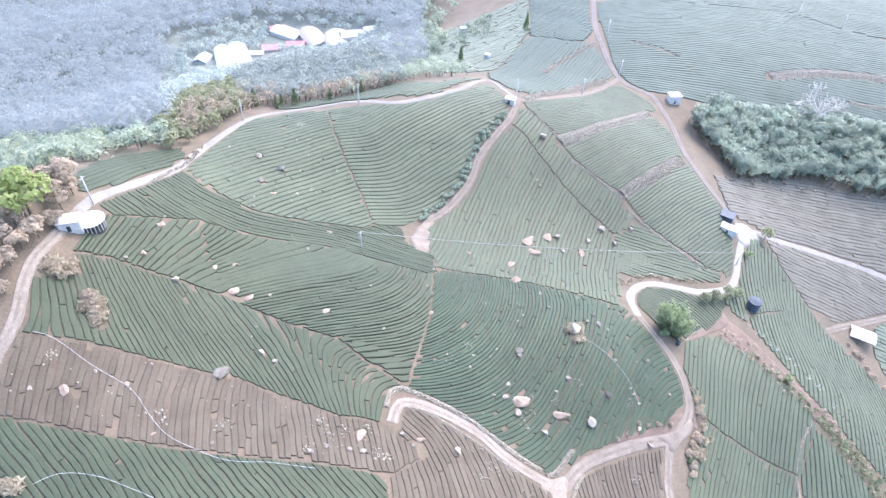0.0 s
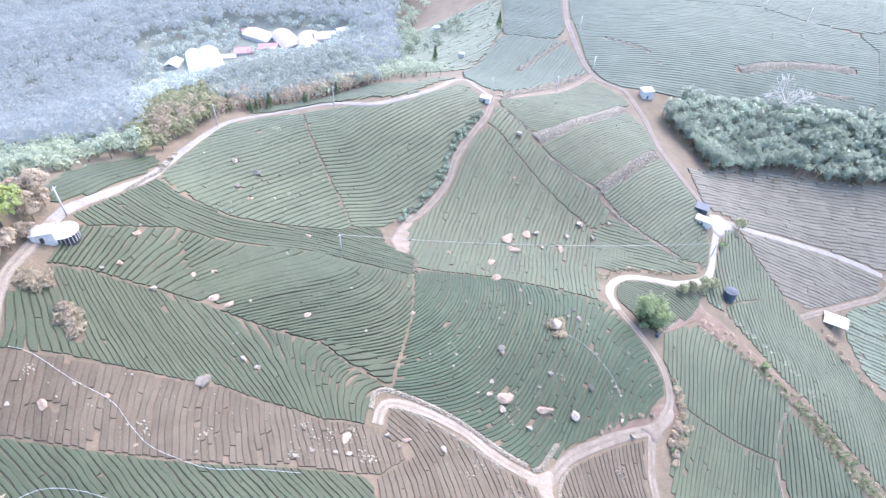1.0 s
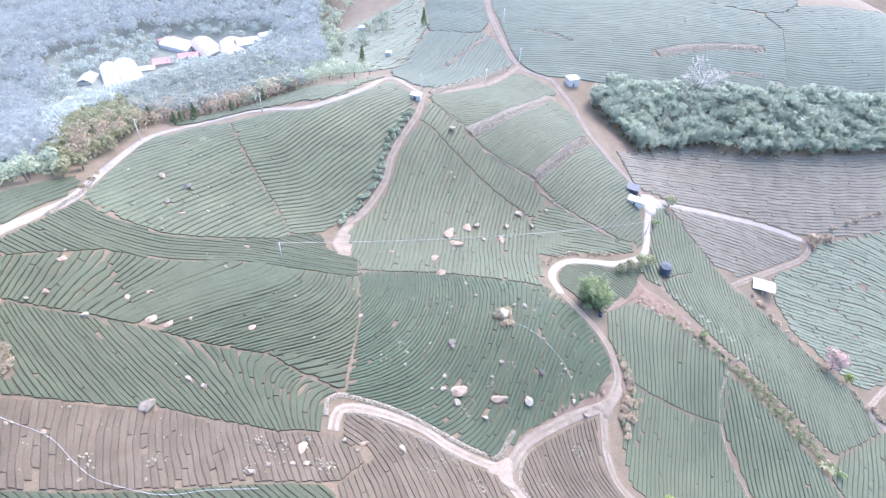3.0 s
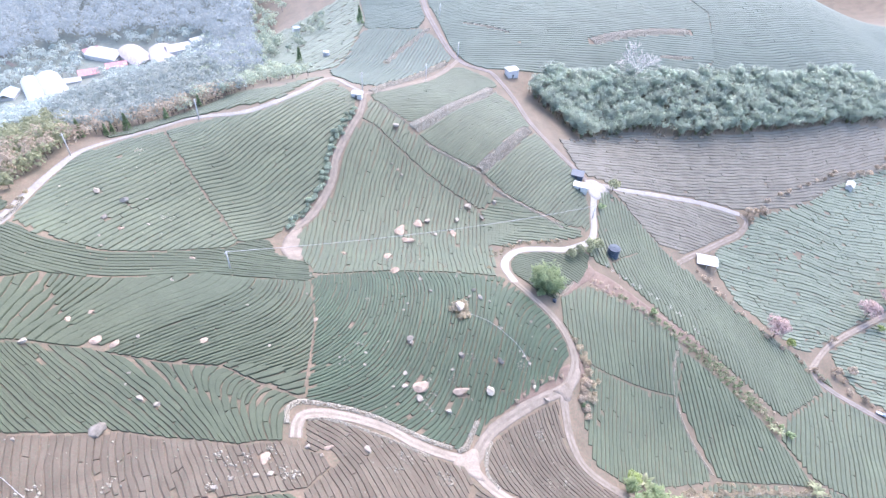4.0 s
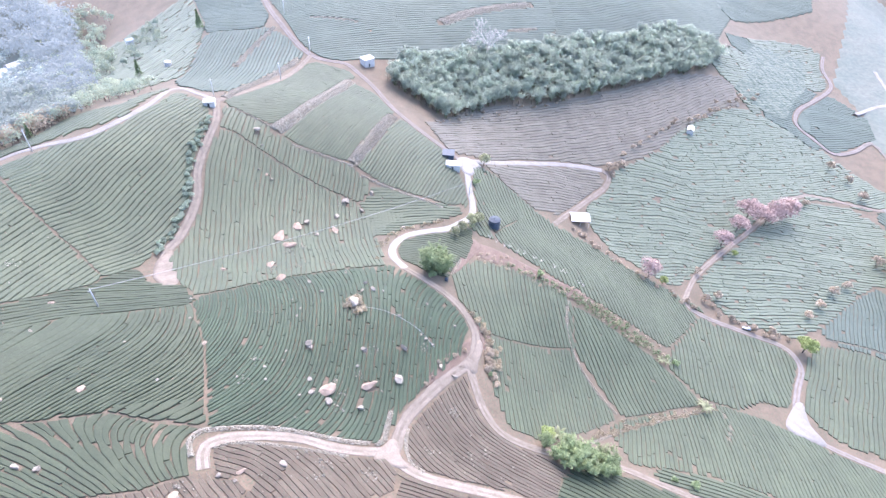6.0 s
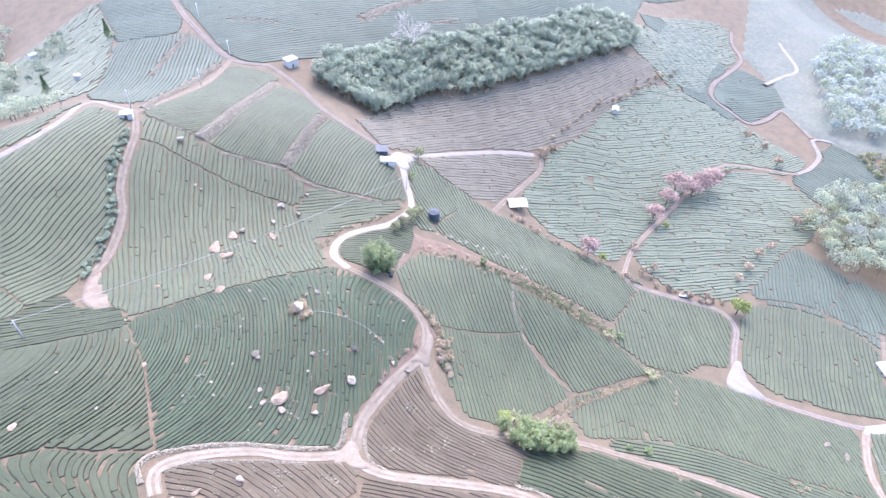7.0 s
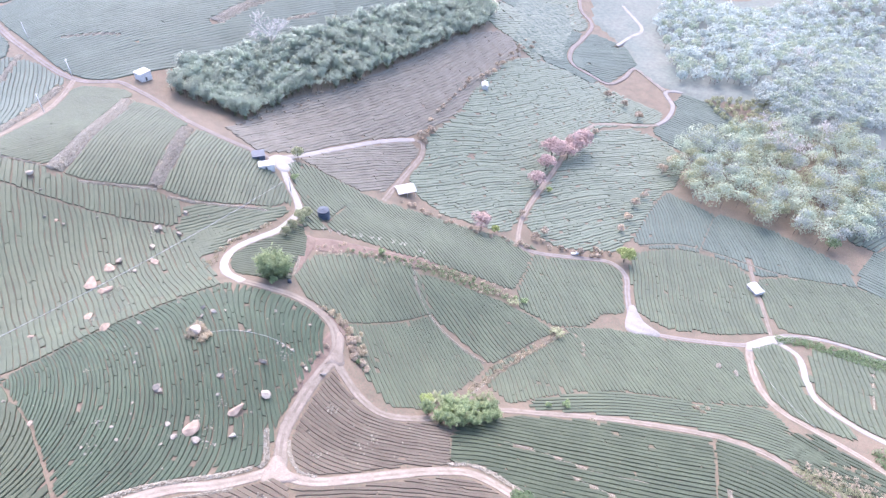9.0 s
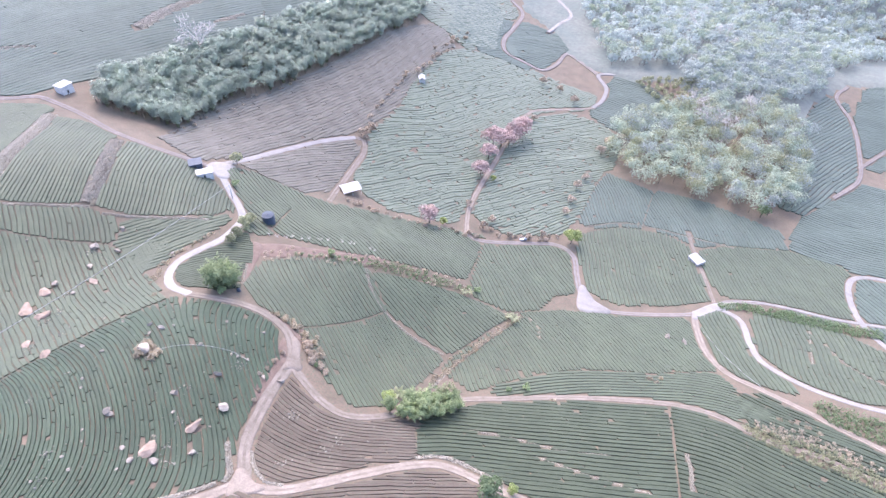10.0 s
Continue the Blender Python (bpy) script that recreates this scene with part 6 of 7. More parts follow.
hut(-160.1, 583.6, 18.0, 11.0, 5.0, 3.0, 12, PALE_WALL, RED_ROOF, "village house with faded red gable roof", name="house", group="village houses", category="house")
hut(-188.9, 621.6, 14.0, 10.0, 5.0, 3.0, 30, PALE_WALL, RED_ROOF, "village house with faded red gable roof", name="house", group="village houses", category="house")
hut(-173.7, 613, 34.0, 20.0, 5.0, 3.5, 150, PALE_WALL, WHITE_METAL, "large white-roofed village workshop", name="workshop", group="village houses", category="house")
hut(-142.8, 595.7, 42.0, 22.0, 4.0, 4.5, 122, PINK_ROOF, PINK_ROOF, "dusty pinkish arched greenhouse in the village", curve=8, group="village greenhouses", category="greenhouse", name="greenhouse", windows=0)
hut(-117, 579.1, 40.0, 22.0, 4.0, 4.5, 100, PINK_ROOF, PINK_ROOF, "dusty pinkish arched greenhouse in the village", curve=8, group="village greenhouses", category="greenhouse", name="greenhouse", windows=0)
hut(-102.7, 590.4, 24.0, 16.0, 5.0, 3.0, 20, PALE_WALL, WHITE_METAL, "white-roofed village house under trees", name="house", group="village houses", category="house")
hut(-87.6, 597.9, 12.0, 9.0, 4.0, 2.0, 30, PALE_WALL, WHITE_METAL, "small white-roofed village house", name="house", group="village houses", category="house")
# trees, shrubs and bamboo by the tracks
plant("bamboo_fresh", [(93.6, 163.6, 1.3), (96.2, 163.4, 1.2), (98.8, 164, 1.1), (91, 165, 1.1), (96.7, 168.4, 1.25), (93.5, 167.8, 1.2), (99.6, 167.2, 1)], 1)
plant("bamboo_fresh", [(100.2, 75, 1), (102.8, 71.5, 1.1), (106.5, 68.8, 1.1), (111.5, 66.8, 1.1), (117.9, 65.5, 1), (123, 64.1, 0.8), (106.1, 76.8, 1), (110.1, 74.1, 1.1), (115, 72, 1.1), (120.9, 70.4, 1), (125.1, 68.8, 0.8), (98.3, 80.3, 0.8)], 2)
plant("olive", [(134.7, 200.3, 1.2), (126.8, 196.8, 1), (140.2, 203, 0.9), (120.9, 193.8, 0.8), (173.4, 252.8, 1)], 3)
plant("yellow", [(-120.9, 132.9, 1.8)], 4)
plant("yellow", [(102.6, 84.5, 0.6), (94.1, 25, 0.5), (328.7, 168.5, 0.6), (252.7, 161.1, 0.7)], 5)
plant("yellow", [(303.4, 91.2, 1.35)], 40)
plant("fresh", [(156.5, 233.8, 1.5), (154.6, 163.7, 1.1)], 6)
plant("fresh", [(204.7, 105.1, 1.2), (202.7, 109.5, 1), (155.2, 48.9, 1.2), (149.1, 54.3, 1), (91.1, 160.6, 1.3)], 7)
plant("broad", [(86.8, 29.7, 1), (434.7, -5.9, 1.2), (92.1, 111.4, 0.3), (471.8, 112.1, 1.4), (496.4, 111.3, 1.2)], 8)
plant("dry", [(-133.9, 142.7, 1.2), (-122.6, 128.1, 1.2), (-122.8, 121.2, 1.3), (-118, 121.2, 1.1), (-116.3, 126.6, 1.1), (-120.8, 144, 1.3), (-120.8, 150, 1.3), (-122.4, 156, 1.2), (-125.9, 149, 1.3), (-114.8, 132.7, 1), (-119.7, 112.6, 1.2), (-118.1, 115.1, 1.1), (-116.1, 106.9, 0.9), (-122.9, 133.2, 1.3), (-131.3, 130.4, 1.3), (-125.4, 116.3, 1.3), (-119.5, 105.7, 1.2), (-116.7, 140.2, 1), (-117.6, 148.4, 1)], 9)
plant("dry", [(349.1, 112.9, 1.3), (369.6, 118, 1.2), (385.6, 118.1, 1.1), (430.6, 124.9, 1.5), (447.9, 125.7, 1.3), (287.2, 163.4, 1), (272.6, 142.4, 1.1), (283.2, 142.1, 1), (332.8, 109.7, 1), (296.2, 109.1, 0.8), (278.2, 125.7, 0.8), (285.9, 114.6, 0.8), (437.1, 192.2, 1.2), (507.5, 221.1, 1.3), (505.8, 201.4, 1.4), (495.9, 181.3, 1.3), (282.6, 255.9, 1), (295.9, 256.5, 1)], 10)
plant("pink", [(325.2, 178, 2), (348.5, 185.5, 2.4), (367, 192.6, 2.4), (378, 191.7, 2), (390.6, 185.9, 2.4), (404.7, 186.1, 2.2), (245.4, 167.3, 1.9), (378.8, 184.5, 1.9)], 11)
plant("conifer", [(-98.8, 271, 1), (-86.8, 267.5, 0.8), (-79.5, 275.2, 1), (-63.5, 285.4, 0.8), (-84.8, 270.4, 0.7), (55.1, 474.5, 1.6), (4.6, 407.1, 1.2), (-48.7, 296, 0.7), (-120, 220.3, 0.9)], 12)
plant("banana", [(199.5, 79, 1.3), (199.6, 81.9, 1.2), (108.6, 84.1, 1.3)], 13)
plant("banana", [(196, 108.6, 1), (198.7, 106.9, 0.9)], 14)
plant("grass", [(134.9, 84.4, 1.2), (143.4, 84, 1.2), (150.8, 84.1, 1.2), (157.1, 83.4, 1.2), (165.9, 82.4, 1.2), (173.2, 81.9, 1.2), (180.1, 81, 1.2), (186.5, 79.7, 1), (202.1, 5.8, 1.6), (201.5, 2.4, 1.6), (155.6, 35.4, 1.2), (98.7, 122.6, 1.4), (97.2, 118.1, 1.4), (212.2, -54, 1.4), (213.2, -60.7, 1.4), (210.8, -49.6, 1.4), (212.4, -65.1, 1.3), (104.9, 124.4, 1.3), (92.8, 114.5, 1.3), (205.9, 1.4, 1.3)], 15)
plant("grass", [(-104.1, 198.2, 1.3), (-103.5, 205.4, 1.3), (-103.5, 211.5, 1.3), (49.5, 149.4, 1.2), (52.4, 151.2, 1.4), (50.7, 148, 1.3), (-99.2, 112.9, 1.5), (-97.2, 111.1, 1.6), (-96.1, 108.8, 1.4), (-97.8, 109.2, 1.4), (-95.7, 61.2, 2), (-95, 62.3, 2), (-97.4, 62.1, 2), (99.9, 140.6, 1.2), (102.2, 138.4, 1.2), (103, 135.5, 1.2), (103.5, 131.6, 1.2), (98.5, 125.4, 1.2), (81.5, 195.4, 1.2), (78.5, 191.9, 1.2), (91.4, 202.8, 1.2), (73.4, 179.4, 1.2)], 16)
plant("grass", [(151.2, 87, 1.2), (158.8, 86.3, 1.2), (166.1, 84.9, 1.2), (173.8, 84, 1.2), (181.6, 82.8, 1.2), (188.3, 82.2, 1.2)], 17)
plant("drybush", [(-100, 113.9, 1.3), (-98.6, 111.8, 1.3), (-97, 110.4, 1.3), (-95.9, 108.5, 1.3), (-97.8, 110.7, 1.3), (-95.5, 109.7, 1.3)], 70)
plant("grass", [(-100, 113.9, 2.4), (-98.6, 111.8, 2.4), (-97, 110.4, 2.4), (-95.9, 108.5, 2.4), (-97.8, 110.7, 2.4), (-95.5, 109.7, 2.4), (-97.3, 113.7, 2.4), (-99.7, 111.1, 2.4)], 71)
plant("grass", [(-110.7, 118.4, 2.6), (-110, 119.7, 2.6), (-108.5, 119.4, 2.6), (-107, 118.7, 2.6), (-107.1, 120.8, 2.6), (-108.5, 117.7, 2.6)], 72)
plant("grass", [(50.2, 149.8, 1.9), (51.7, 150.4, 1.9), (52.7, 149.6, 1.9), (53, 147.3, 1.9), (52.9, 144.9, 1.9), (50.9, 143.8, 1.9), (53.1, 151.1, 1.9), (48.5, 147.5, 1.9)], 73)
plant("drybush", [(71.5, 117.2, 0.7), (75.3, 117.7, 0.7), (80, 119.4, 0.7), (85.6, 121.4, 0.7), (66.4, 111.8, 0.7), (62.5, 109.6, 0.7)], 74)
plant("grass", [(100.2, 137, 1.8), (100.5, 132.3, 1.8), (101.3, 127, 1.8), (101, 121.9, 1.8), (97.3, 115.4, 1.8), (98.1, 121.7, 1.8), (100.5, 118.5, 1.8)], 75)
# a hedge of low bushes beside the bowl track, and scrub along the ditch
along("bush", [(28.9, 291.3), (22.4, 280.3), (15.9, 268.7), (11.8, 257.4), (8.5, 245.3), (2.8, 233.8), (-4.8, 222.6), (-10.9, 213.8)], 1.7, 3.4, 0.9, 21)
woods("scrub", [(124.9, 180.2), (141.9, 177.3), (166, 157.9), (184.3, 140.2), (200, 123.4), (206.4, 111), (197.5, 107.9), (185.6, 120.3), (171.8, 138.4), (160.8, 149.6), (136.8, 168.2), (122.9, 173.2)], 48, 3.2, LEAF_DRY, 1.4, 1.6, 36, 0.4, 51, "dry brown scrub along the ditch between tea plots")
woods("scrub", [(136.5, 173.8), (164.9, 156.2), (187.7, 134), (202.3, 111.2), (197.2, 110), (182.6, 126.8), (161.9, 151.4)], 85, 2.4, LEAF, 1.4, 1.9, 40, 0.4, 52, "low green scrub along the ditch between tea plots")
along("drybush", [(215.6, 210.7), (225.1, 189.1), (234.6, 172), (251.8, 153.5), (261.4, 140.7)], 4.5, 4.0, 1.1, 24)
along("drybush", [(98.7, 122.6), (93.4, 114.3), (91.6, 106.6)], 1.6, 3.0, 1.1, 39)
along("grass", [(128.7, 83.1), (147.1, 83.3), (161.1, 82.7), (180.1, 81), (207, 78.8)], 1.1, 2.6, 1.0, 38)
along("dry", [(282.5, 253.8), (324.5, 273.3), (353.3, 282.4), (402.7, 291.9), (461.5, 306.4), (515.5, 315.7)], 9, 5.0, 0.7, 30)
along("drybush", [(271.6, 135.1), (286.1, 116.9), (302.2, 101.3)], 5, 4.0, 1.2, 31)
along("grass", [(61.2, 285.3), (84, 303.1), (102, 318.5), (121.8, 337.8)], 1.6, 4.0, 0.9, 33)
along("grass", [(91.9, 256.5), (111.7, 272.5), (130.9, 291.5)], 1.6, 4.0, 0.9, 34)
along("grass", [(41.9, 315.5), (70.1, 348.8), (100.3, 377.5)], 2.0, 3.0, 0.9, 35)
along("grass", [(98.9, 142.4), (101.9, 137.2), (101.7, 129.8), (95.1, 118.1)], 1.6, 3.5, 0.9, 36)
along("grass", [(80.8, 192.7), (91.2, 201.8), (105.6, 205), (119.9, 205.6)], 2.0, 2.5, 0.9, 37)
along("drybush", [(163.6, 294.3), (186.2, 302.5), (220.1, 311.3), (251.7, 314.4), (279.5, 318.1)], 6, 5.0, 0.9, 32)
woods("scrub", [(304.4, -5.7), (315.9, -20.7), (325.3, -44.9), (330.3, -68.6), (337.6, -91.1), (329.6, -91.2), (320.3, -69.2), (315.2, -46), (308, -22), (299.7, -7.4)], 200, 1.4, LEAF, 1.9, 1.7, 40, 0.4, 54, "dense dark green scrub along the water channel")
woods("scrub", [(194.9, -35.2), (199.9, -54.7), (202.7, -71.5), (200, -88.9), (188.9, -88.3), (188.9, -71.5), (186.9, -55.4), (188.8, -40.4)], 130, 2.2, LEAF_OLIVE, 1.7, 1.6, 40, 0.4, 55, "yellowish scrub on the bank below the track")
woods("scrub", [(199.4, -39.2), (208.7, -60.8), (208.4, -75.6), (204.5, -87.5), (199.1, -83.4), (199.5, -65.3), (195.2, -44.1)], 60, 2.6, LEAF_DRY, 1.6, 1.6, 40, 0.4, 56, "dry brown scrub on the bank below the track")
woods("scrub", [(238.6, -62.1), (241.2, -76), (241.8, -91.1), (239.6, -101.9), (225.7, -100.8), (225.2, -90.2), (224, -75.8), (226.4, -64.7)], 110, 2.4, LEAF, 2.2, 2.0, 44, 0.45, 57, "dense green scrub beside the dirt track")
# woodland
WOOD_EDGE = [(439.3, 121.9), (475.3, 129.5), (507, 120.9), (539.6, 95.2), (576.4, 74.8), (607.8, 44.8), (633, 11.4), (569.9, -15.1), (504.1, -20.1), (451.9, -25.3), (433.1, -4.1), (429, 25), (416.1, 52.4), (415.3, 84.7), (419.6, 105.9)]
woods("woodland", WOOD_EDGE, 110, 8.5, LEAF_WOOD, 15, 10.5, 480, 0.75, 41, "dense green broadleaf trees of the valley woodland", even=True)
woods("woodland", WOOD_EDGE, 42, 14.0, LEAF_OLIVE, 17, 9.5, 420, 0.7, 59, "yellowish green trees standing in the valley woodland", even=True)
woods("woodland", WOOD_EDGE, 34, 15.0, LEAF_HAZED, 17, 10.0, 420, 0.7, 60, "grey-green trees paled by painted haze in the valley woodland", even=True)
woods("woodland", [(600.9, 117.3), (708.7, 114.5), (867.8, 101.2), (903, 56.7), (768.9, 1), (703.7, -3.1), (644.6, 13.9), (618.9, 47.7), (584.6, 77.4)], 260, 8.0, LEAF_HAZED, 15, 8, 200, 1.1, 42, "grey-green trees on the valley side paled by painted haze", even=True)
woods("woodland", [(600.9, 117.3), (708.7, 114.5), (867.8, 101.2), (903, 56.7), (768.9, 1), (703.7, -3.1), (644.6, 13.9), (618.9, 47.7), (584.6, 77.4)], 90, 11.0, LEAF_WOOD, 15, 10.5, 300, 1.0, 61, "green broadleaf trees on the valley side", even=True)
woods("woodland", [(705.2, 272.5), (794.3, 297.9), (1008.6, 203), (1089.7, 42.7), (1127, -18.6), (1002.2, -69.8), (780.5, -9.3), (926.8, 61.2), (873.1, 109.7), (695.5, 123.7), (614.5, 128.1), (589.6, 185.2)], 330, 11.5, LEAF_HAZED, 15, 10, 150, 1.5, 43, "grey-green trees on the valley side paled by painted haze", even=True)
woods("woodland", [(705.2, 272.5), (794.3, 297.9), (1008.6, 203), (1089.7, 42.7), (1127, -18.6), (1002.2, -69.8), (780.5, -9.3), (926.8, 61.2), (873.1, 109.7), (695.5, 123.7), (614.5, 128.1), (589.6, 185.2)], 200, 13.0, LEAF_WOOD, 16, 10, 180, 1.3, 64, "green broadleaf trees on the valley side", even=True)
woods("woodland", [(-616.6, 763.5), (-512.9, 845.3), (-384.4, 902.4), (-292, 633.6), (-285.4, 572.5), (-269.8, 510.4), (-186.9, 327.2), (-122.9, 226.7), (-143, 224.5), (-220.1, 283.5), (-320.5, 330.4)], 760, 9.5, LEAF_HAZE_GLOW, 13, 11, 160, 1.5, 44, "green woodland of mixed trees on the valley side with painted haze", even=True)
woods("woodland", [(-384.4, 902.4), (-71.2, 706.9), (-36.4, 614.3), (-38.4, 563.5), (-64.1, 577.5), (-86.3, 619.9), (-151.1, 646.1), (-207.1, 647.5), (-245.8, 631.8), (-275, 609.7)], 320, 9.5, LEAF_HAZE_GLOW, 13, 11, 160, 1.5, 45, "green woodland of mixed trees on the valley side with painted haze", even=True)
woods("woodland", [(-182.3, 498.5), (-169.6, 525.3), (-137.9, 527.8), (-106.2, 529.4), (-73.6, 522.3), (-47.4, 464.9), (-24.5, 393.8), (-21.6, 359.9), (-31.6, 308.3), (-49.3, 300.1), (-73.6, 296), (-86.6, 276.6), (-98.3, 267.9), (-111.6, 289), (-145.1, 371.7)], 260, 7.0, LEAF_HAZED, 8, 6, 132, 0.95, 46, "scattered trees and scrub below the ridge with painted haze", even=True)
woods("woodland", [(-305.2, 322.5), (-234, 283), (-184.4, 256.1), (-133.8, 217.7), (-120, 220.3), (-115.3, 204.5), (-127.9, 190.5), (-129.3, 172.2), (-141.5, 166.2), (-225.7, 230.4)], 230, 5.0, LEAF_WOOD, 8, 4.5, 110, 0.9, 47, "yellowish green bamboo thicket along the ridge")
woods("woodland", [(-128.9, 234.2), (-159.2, 323), (-156.2, 359.5), (-122.8, 329.6), (-101.5, 260.6), (-104.9, 232.2), (-107.7, 213.4), (-113.5, 205.5)], 110, 6.0, LEAF_OLIVE, 8, 4.5, 100, 1.0, 48, "yellowish dry scrub and trees below the ridge road")
woods("woodland", [(-86.2, 537), (-61.3, 604.9), (-36.4, 614.3), (-30.6, 524), (-20.6, 393.3), (-39.5, 386.8)], 110, 6.5, LEAF_HAZE_GLOW, 9, 6, 132, 0.95, 49, "scattered trees and scrub below the ridge with painted haze", even=True)
woods("woodland", [(574, 154.1), (592.5, 137.7), (620.2, 100.4), (577.5, 80.7), (551.4, 88.5), (542.3, 107.2)], 60, 6.0, LEAF_OLIVE, 4.5, 3.5, 80, 0.9, 50, "yellowish orchard trees beside the wood road")
woods("woodland", [(-275.9, 603.5), (-244.2, 626), (-206.3, 644.1), (-150.5, 642.6), (-85.9, 617.2), (-63.8, 573.9), (-54.3, 486.5), (-104.6, 521.1), (-135.9, 519.7), (-167.6, 518.7), (-178.7, 488.2), (-142.8, 365.3), (-156.2, 359.5), (-155.8, 315.8), (-130.5, 237.5), (-181.5, 320.1), (-268, 510.2)], 230, 7.5, LEAF_HAZED, 9, 6, 120, 1.0, 53, "trees and scrub round the village houses paled by painted haze", even=True)
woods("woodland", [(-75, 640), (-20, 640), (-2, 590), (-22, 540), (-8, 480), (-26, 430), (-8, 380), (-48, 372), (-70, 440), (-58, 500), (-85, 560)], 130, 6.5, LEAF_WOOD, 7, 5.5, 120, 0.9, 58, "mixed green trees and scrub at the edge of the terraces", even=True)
woods("woodland", [(-190, 470), (-150, 510), (-70, 520), (-50, 470), (-35, 395), (-60, 345), (-110, 320), (-140, 370)], 90, 9.0, LEAF_HAZED, 7, 6, 120, 0.95, 65, "scattered trees between the village and the ridge paled by painted haze", even=True)
woods("woodland", [(-25, 500), (10, 520), (40, 545), (30, 490), (5, 440), (-15, 430)], 26, 6.0, LEAF_WOOD, 5, 4, 110, 0.7, 66, "low trees and scrub among the patchy terraces", even=True)
woods("woodland", [(-113, 222), (-101, 258), (-86, 277), (-60, 293), (-32, 310), (-45, 332), (-80, 316), (-112, 292), (-127, 246)], 70, 6.5, LEAF_DRY, 6.5, 5.5, 150, 0.7, 62, "dry brownish scrub and small trees behind the ridge road", even=True)
woods("woodland", [(-60, 295), (-30, 312), (-8, 330), (10, 362), (-18, 372), (-50, 345)], 45, 7.0, LEAF_WOOD, 6.5, 5.5, 150, 0.7, 63, "green scrub and small trees behind the ridge road", even=True)
# bamboo grove
GROVE = [(149.3, 342.9), (170.4, 358.7), (241.6, 363.1), (312.6, 368.7), (387.5, 376.1), (455.3, 387.1), (503.9, 376.2), (512.8, 363.5), (464.5, 344), (403.1, 335), (354.9, 326.9), (267.5, 317.3), (219.2, 317.2), (172.3, 299.5), (158.9, 320.7)]
grove_rng = np.random.default_rng(77)
plant("bamboo", [(x, y, 1.2 + 0.2 * grove_rng.random()) for x, y in scatter(GROVE, 280, grove_rng, 5.0)], 78)
woods("bamboo_thicket", GROVE, 900, 3.1, LEAF_BAMBOO_HAZED, 9.5, 3.6, 132, 0.5, 79, "dense feathery green bamboo thicket behind the pruned tea", even=True)
round_tank(-108.1, 138.3)
water_tank(149.1, 200.8, 3.1, 5.2, NAVY, "dark blue plastic water tank beside tea hedges")
water_tank(23.4, 413, 2.2, 3.6, WHITE_METAL, "white cylindrical water tank above the terraces")
water_tank(97.5, 159.5, 0.8, 1.2, NAVY, "small dark plastic barrel beside the track")
patch("earth_bank", [(55.6, 106.6), (64.1, 112.6), (70.7, 119.9), (81.1, 121.7), (91.8, 128.1), (94.6, 125.4), (82.9, 117), (69.3, 110.8)], EARTH_BANK, "raw reddish earth bank beside the track", 0.12)
patch("earth_bank", [(99.5, 140.6), (102.1, 133.7), (103.9, 125.9), (102.4, 117.2), (96.5, 109.1), (94.2, 114.3), (96.8, 125.4)], EARTH_BANK, "raw reddish earth bank with dry grass beside the junction", 0.12)
patch("earth_bank", [(130.4, 187.5), (140.2, 181.9), (154.5, 168.6), (166.1, 158.9), (178.3, 149.2), (174.2, 144.3), (158.6, 151.8), (143.5, 163.1), (131, 174.1), (124.7, 178.5)], EARTH_BANK, "raw reddish earth bed of the ditch between tea plots", 0.12)
patch("earth_bank", [(130.4, 190.9), (130.5, 184.2), (116.2, 173.1), (104.9, 164.4), (103.9, 166.6), (116.5, 178.1)], EARTH_BANK, "raw reddish earth strip beside the small plot", 0.12)
concrete_yard("concrete_yard", [(153.8, 253), (161.4, 256.3), (168.2, 253.6), (169.7, 249.7), (158.5, 241.2), (153.5, 241.5), (152.8, 246.7)])
concrete_yard("concrete_pad", [(262.2, 67), (266, 64.9), (255.5, 54), (252, 42.8), (246.2, 44.1), (239.7, 57.5)])
concrete_yard("concrete_fork", [(285, 4.1), (302.9, -4), (313.6, -14.5), (307.7, -15.6), (296.3, -8.7), (284.7, -4.1), (277.1, 1.3)])
dirt_yard("turning_place", [(-14.5, 197.1), (-12.7, 206.4), (-8.9, 211.6), (-4.9, 214.8), (-5.6, 207.4), (-5.4, 193.3), (-7.6, 188.6), (-11.6, 187.8)])
dirt_yard("junction", [(79.3, 114.9), (84.7, 118.3), (90.5, 122.1), (96.3, 128.1), (96.4, 124.5), (89.5, 116.9), (87, 113.1), (83.8, 111.9), (83.2, 114)])
dirt_yard("lower_junction", [(41.1, 92.5), (43.1, 91.5), (41.6, 86.1), (41.9, 80.6), (37.6, 82.6), (33.5, 85.8), (34.7, 88.7)])
parked_truck(282.4, 116.9, -46.3)
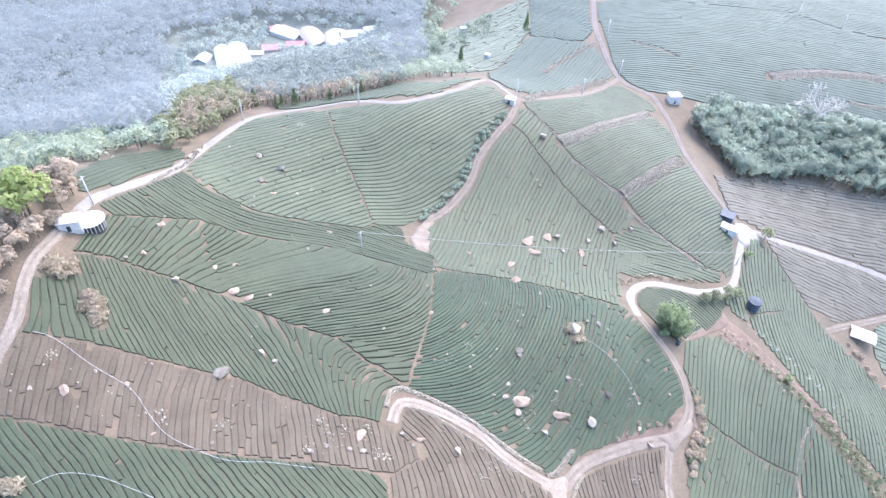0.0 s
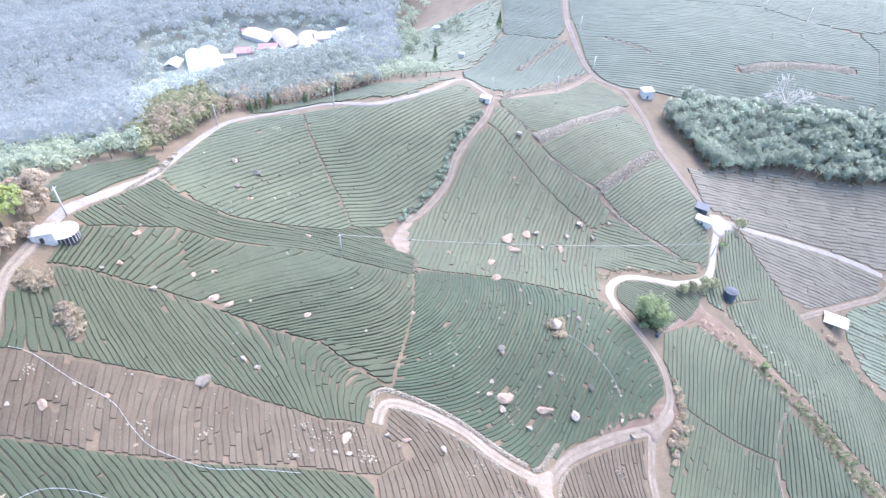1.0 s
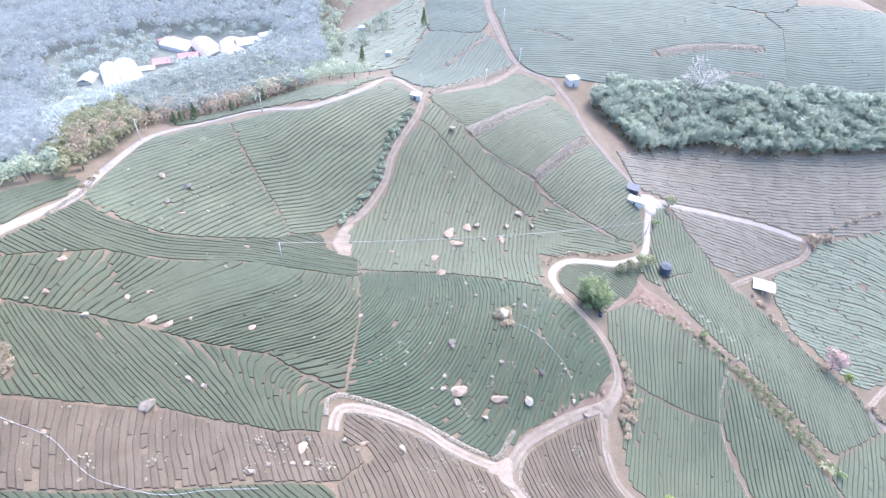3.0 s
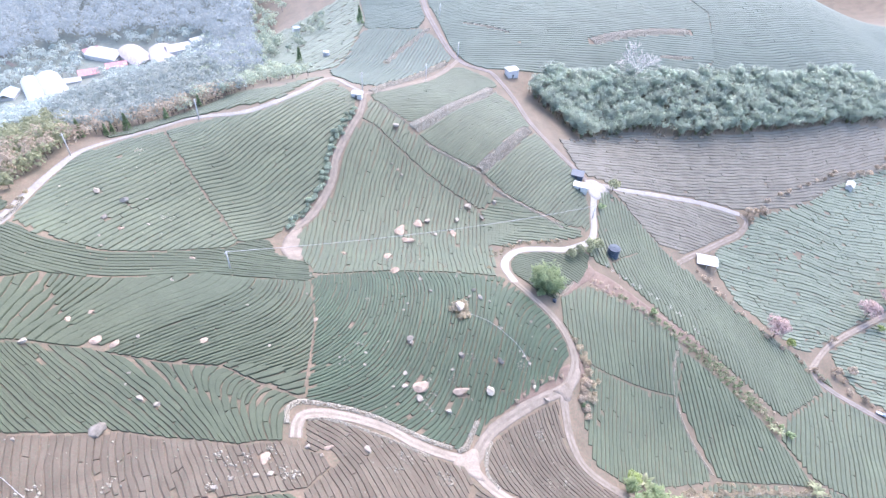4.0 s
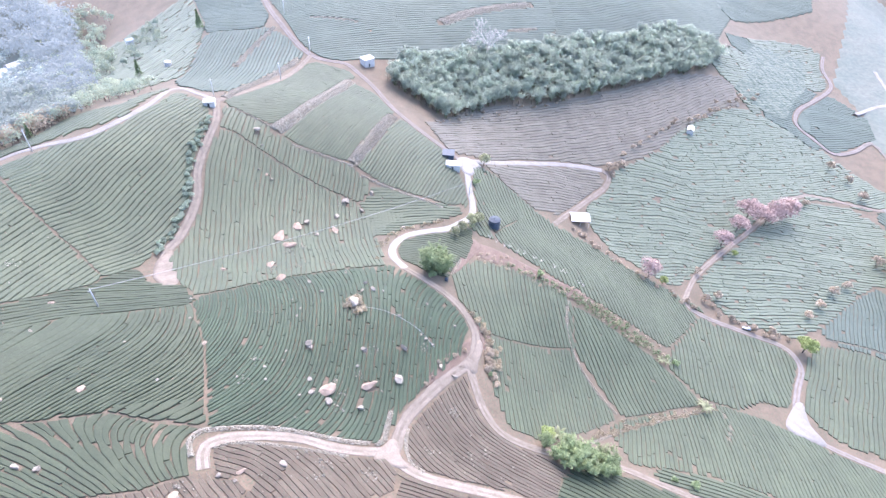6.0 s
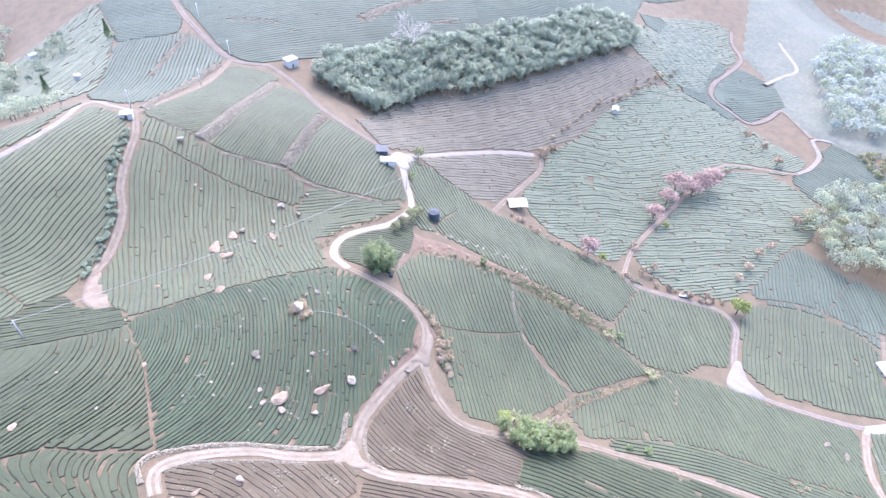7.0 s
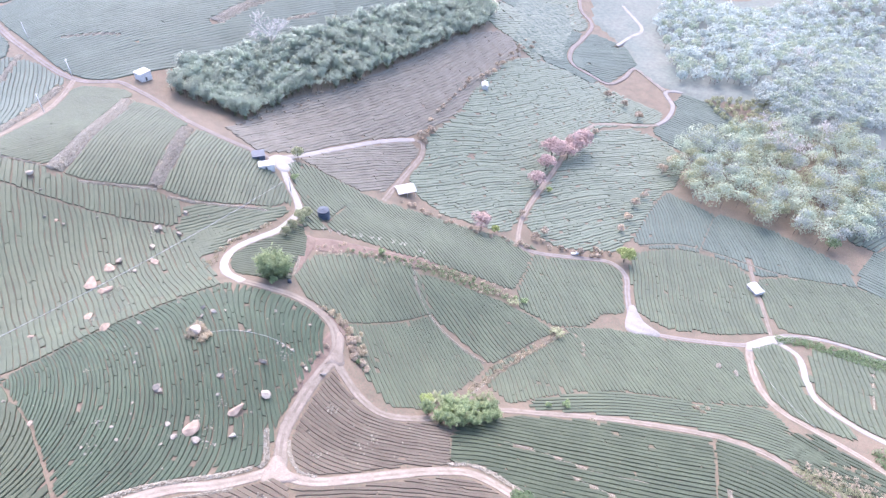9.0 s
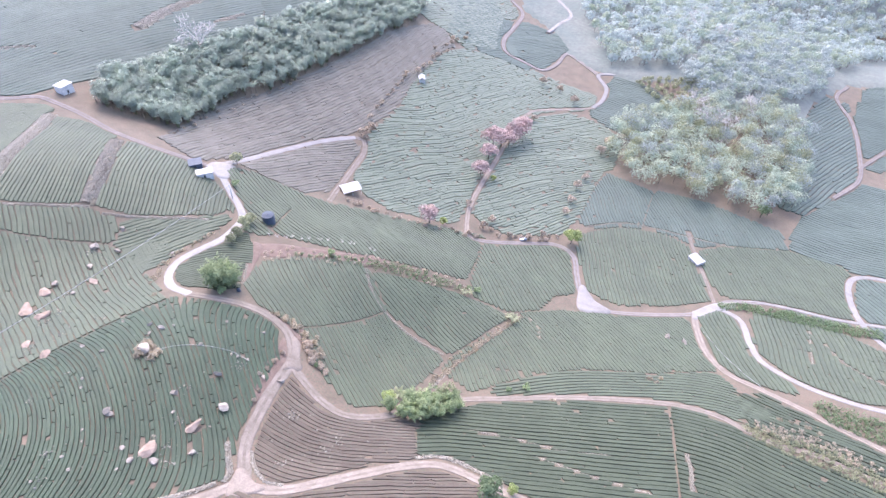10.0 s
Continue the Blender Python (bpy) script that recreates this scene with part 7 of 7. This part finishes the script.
# poles and lines
utility_pole(-111.7, 147.3, 11.0, 75)
utility_pole(-96.1, 244.8, 11.0, 47)
utility_pole(-47, 275.7, 11.0, 35)
utility_pole(36.5, 314.4, 11.0, 8)
utility_pole(111.3, 384, 11.0, 22)
utility_pole(80.3, 345.4, 11.0, 10)
utility_pole(277.4, 505, 11.0, 67)
utility_pole(309, 491.2, 11.0, 80)
utility_pole(113.2, 448.4, 11.0, 55)
overhead(147, 224.7, -33, 180.3)
ground_pipe([(-106.8, 99), (-102.4, 98.9), (-92.8, 95.5), (-81.9, 91.4), (-73.7, 84.5), (-65.7, 78.6), (-51.9, 75), (-40.8, 75.6), (-29.5, 76.3)], 0.06, "pale irrigation pipe lying over pruned tea hedges")
# a thin pale path line through the plot, built here as a pipe
ground_pipe([(53.4, 145.4), (59.6, 142.2), (65.5, 137.4), (70.2, 131.1), (72.5, 123.2)], 0.06, "thin pale line across the tea hedges, built as a pipe")
ground_pipe([(-91.4, 62.7), (-86.5, 65.7), (-77.7, 66.2), (-68.8, 63.7), (-59.7, 60.4)], 0.06, "thin pale line across the tea hedges, built as a pipe")
ground_pipe([(266.4, -6.4), (247, -23), (232.1, -40.7)], 0.06, "pale irrigation pipe lying along the tea hedges")
dead_tree(235.6, 358.5)
dead_tree(522, 64.2, 6, 0.95, "bleached leafless tree standing in the valley woodland")
dead_tree(524.2, 49.7, 7, 0.85, "bleached leafless tree standing in the valley woodland")
dead_tree(722, 103.7, 8, 1, "bleached leafless tree standing in the valley woodland")
dead_tree(750.6, 146.7, 9, 1, "bleached leafless tree standing in the valley woodland")
dead_tree(548.3, 88.4, 10, 0.8, "bleached leafless tree standing in the valley woodland")
dead_tree(571.6, 45.6, 11, 0.8, "bleached leafless tree standing in the valley woodland")
for i, (x, y) in enumerate([(140.3, 190.8), (142.2, 187.4), (145.6, 184.5), (148.7, 184.2), (151.3, 180.4), (155, 179), (159.5, 175.8), (162.3, 173.5), (168, 168.8), (170.9, 165.9), (172.5, 164.5), (176.5, 157.3), (177.8, 155.3)]):
    bare_shrub(x, y, 300 + i)
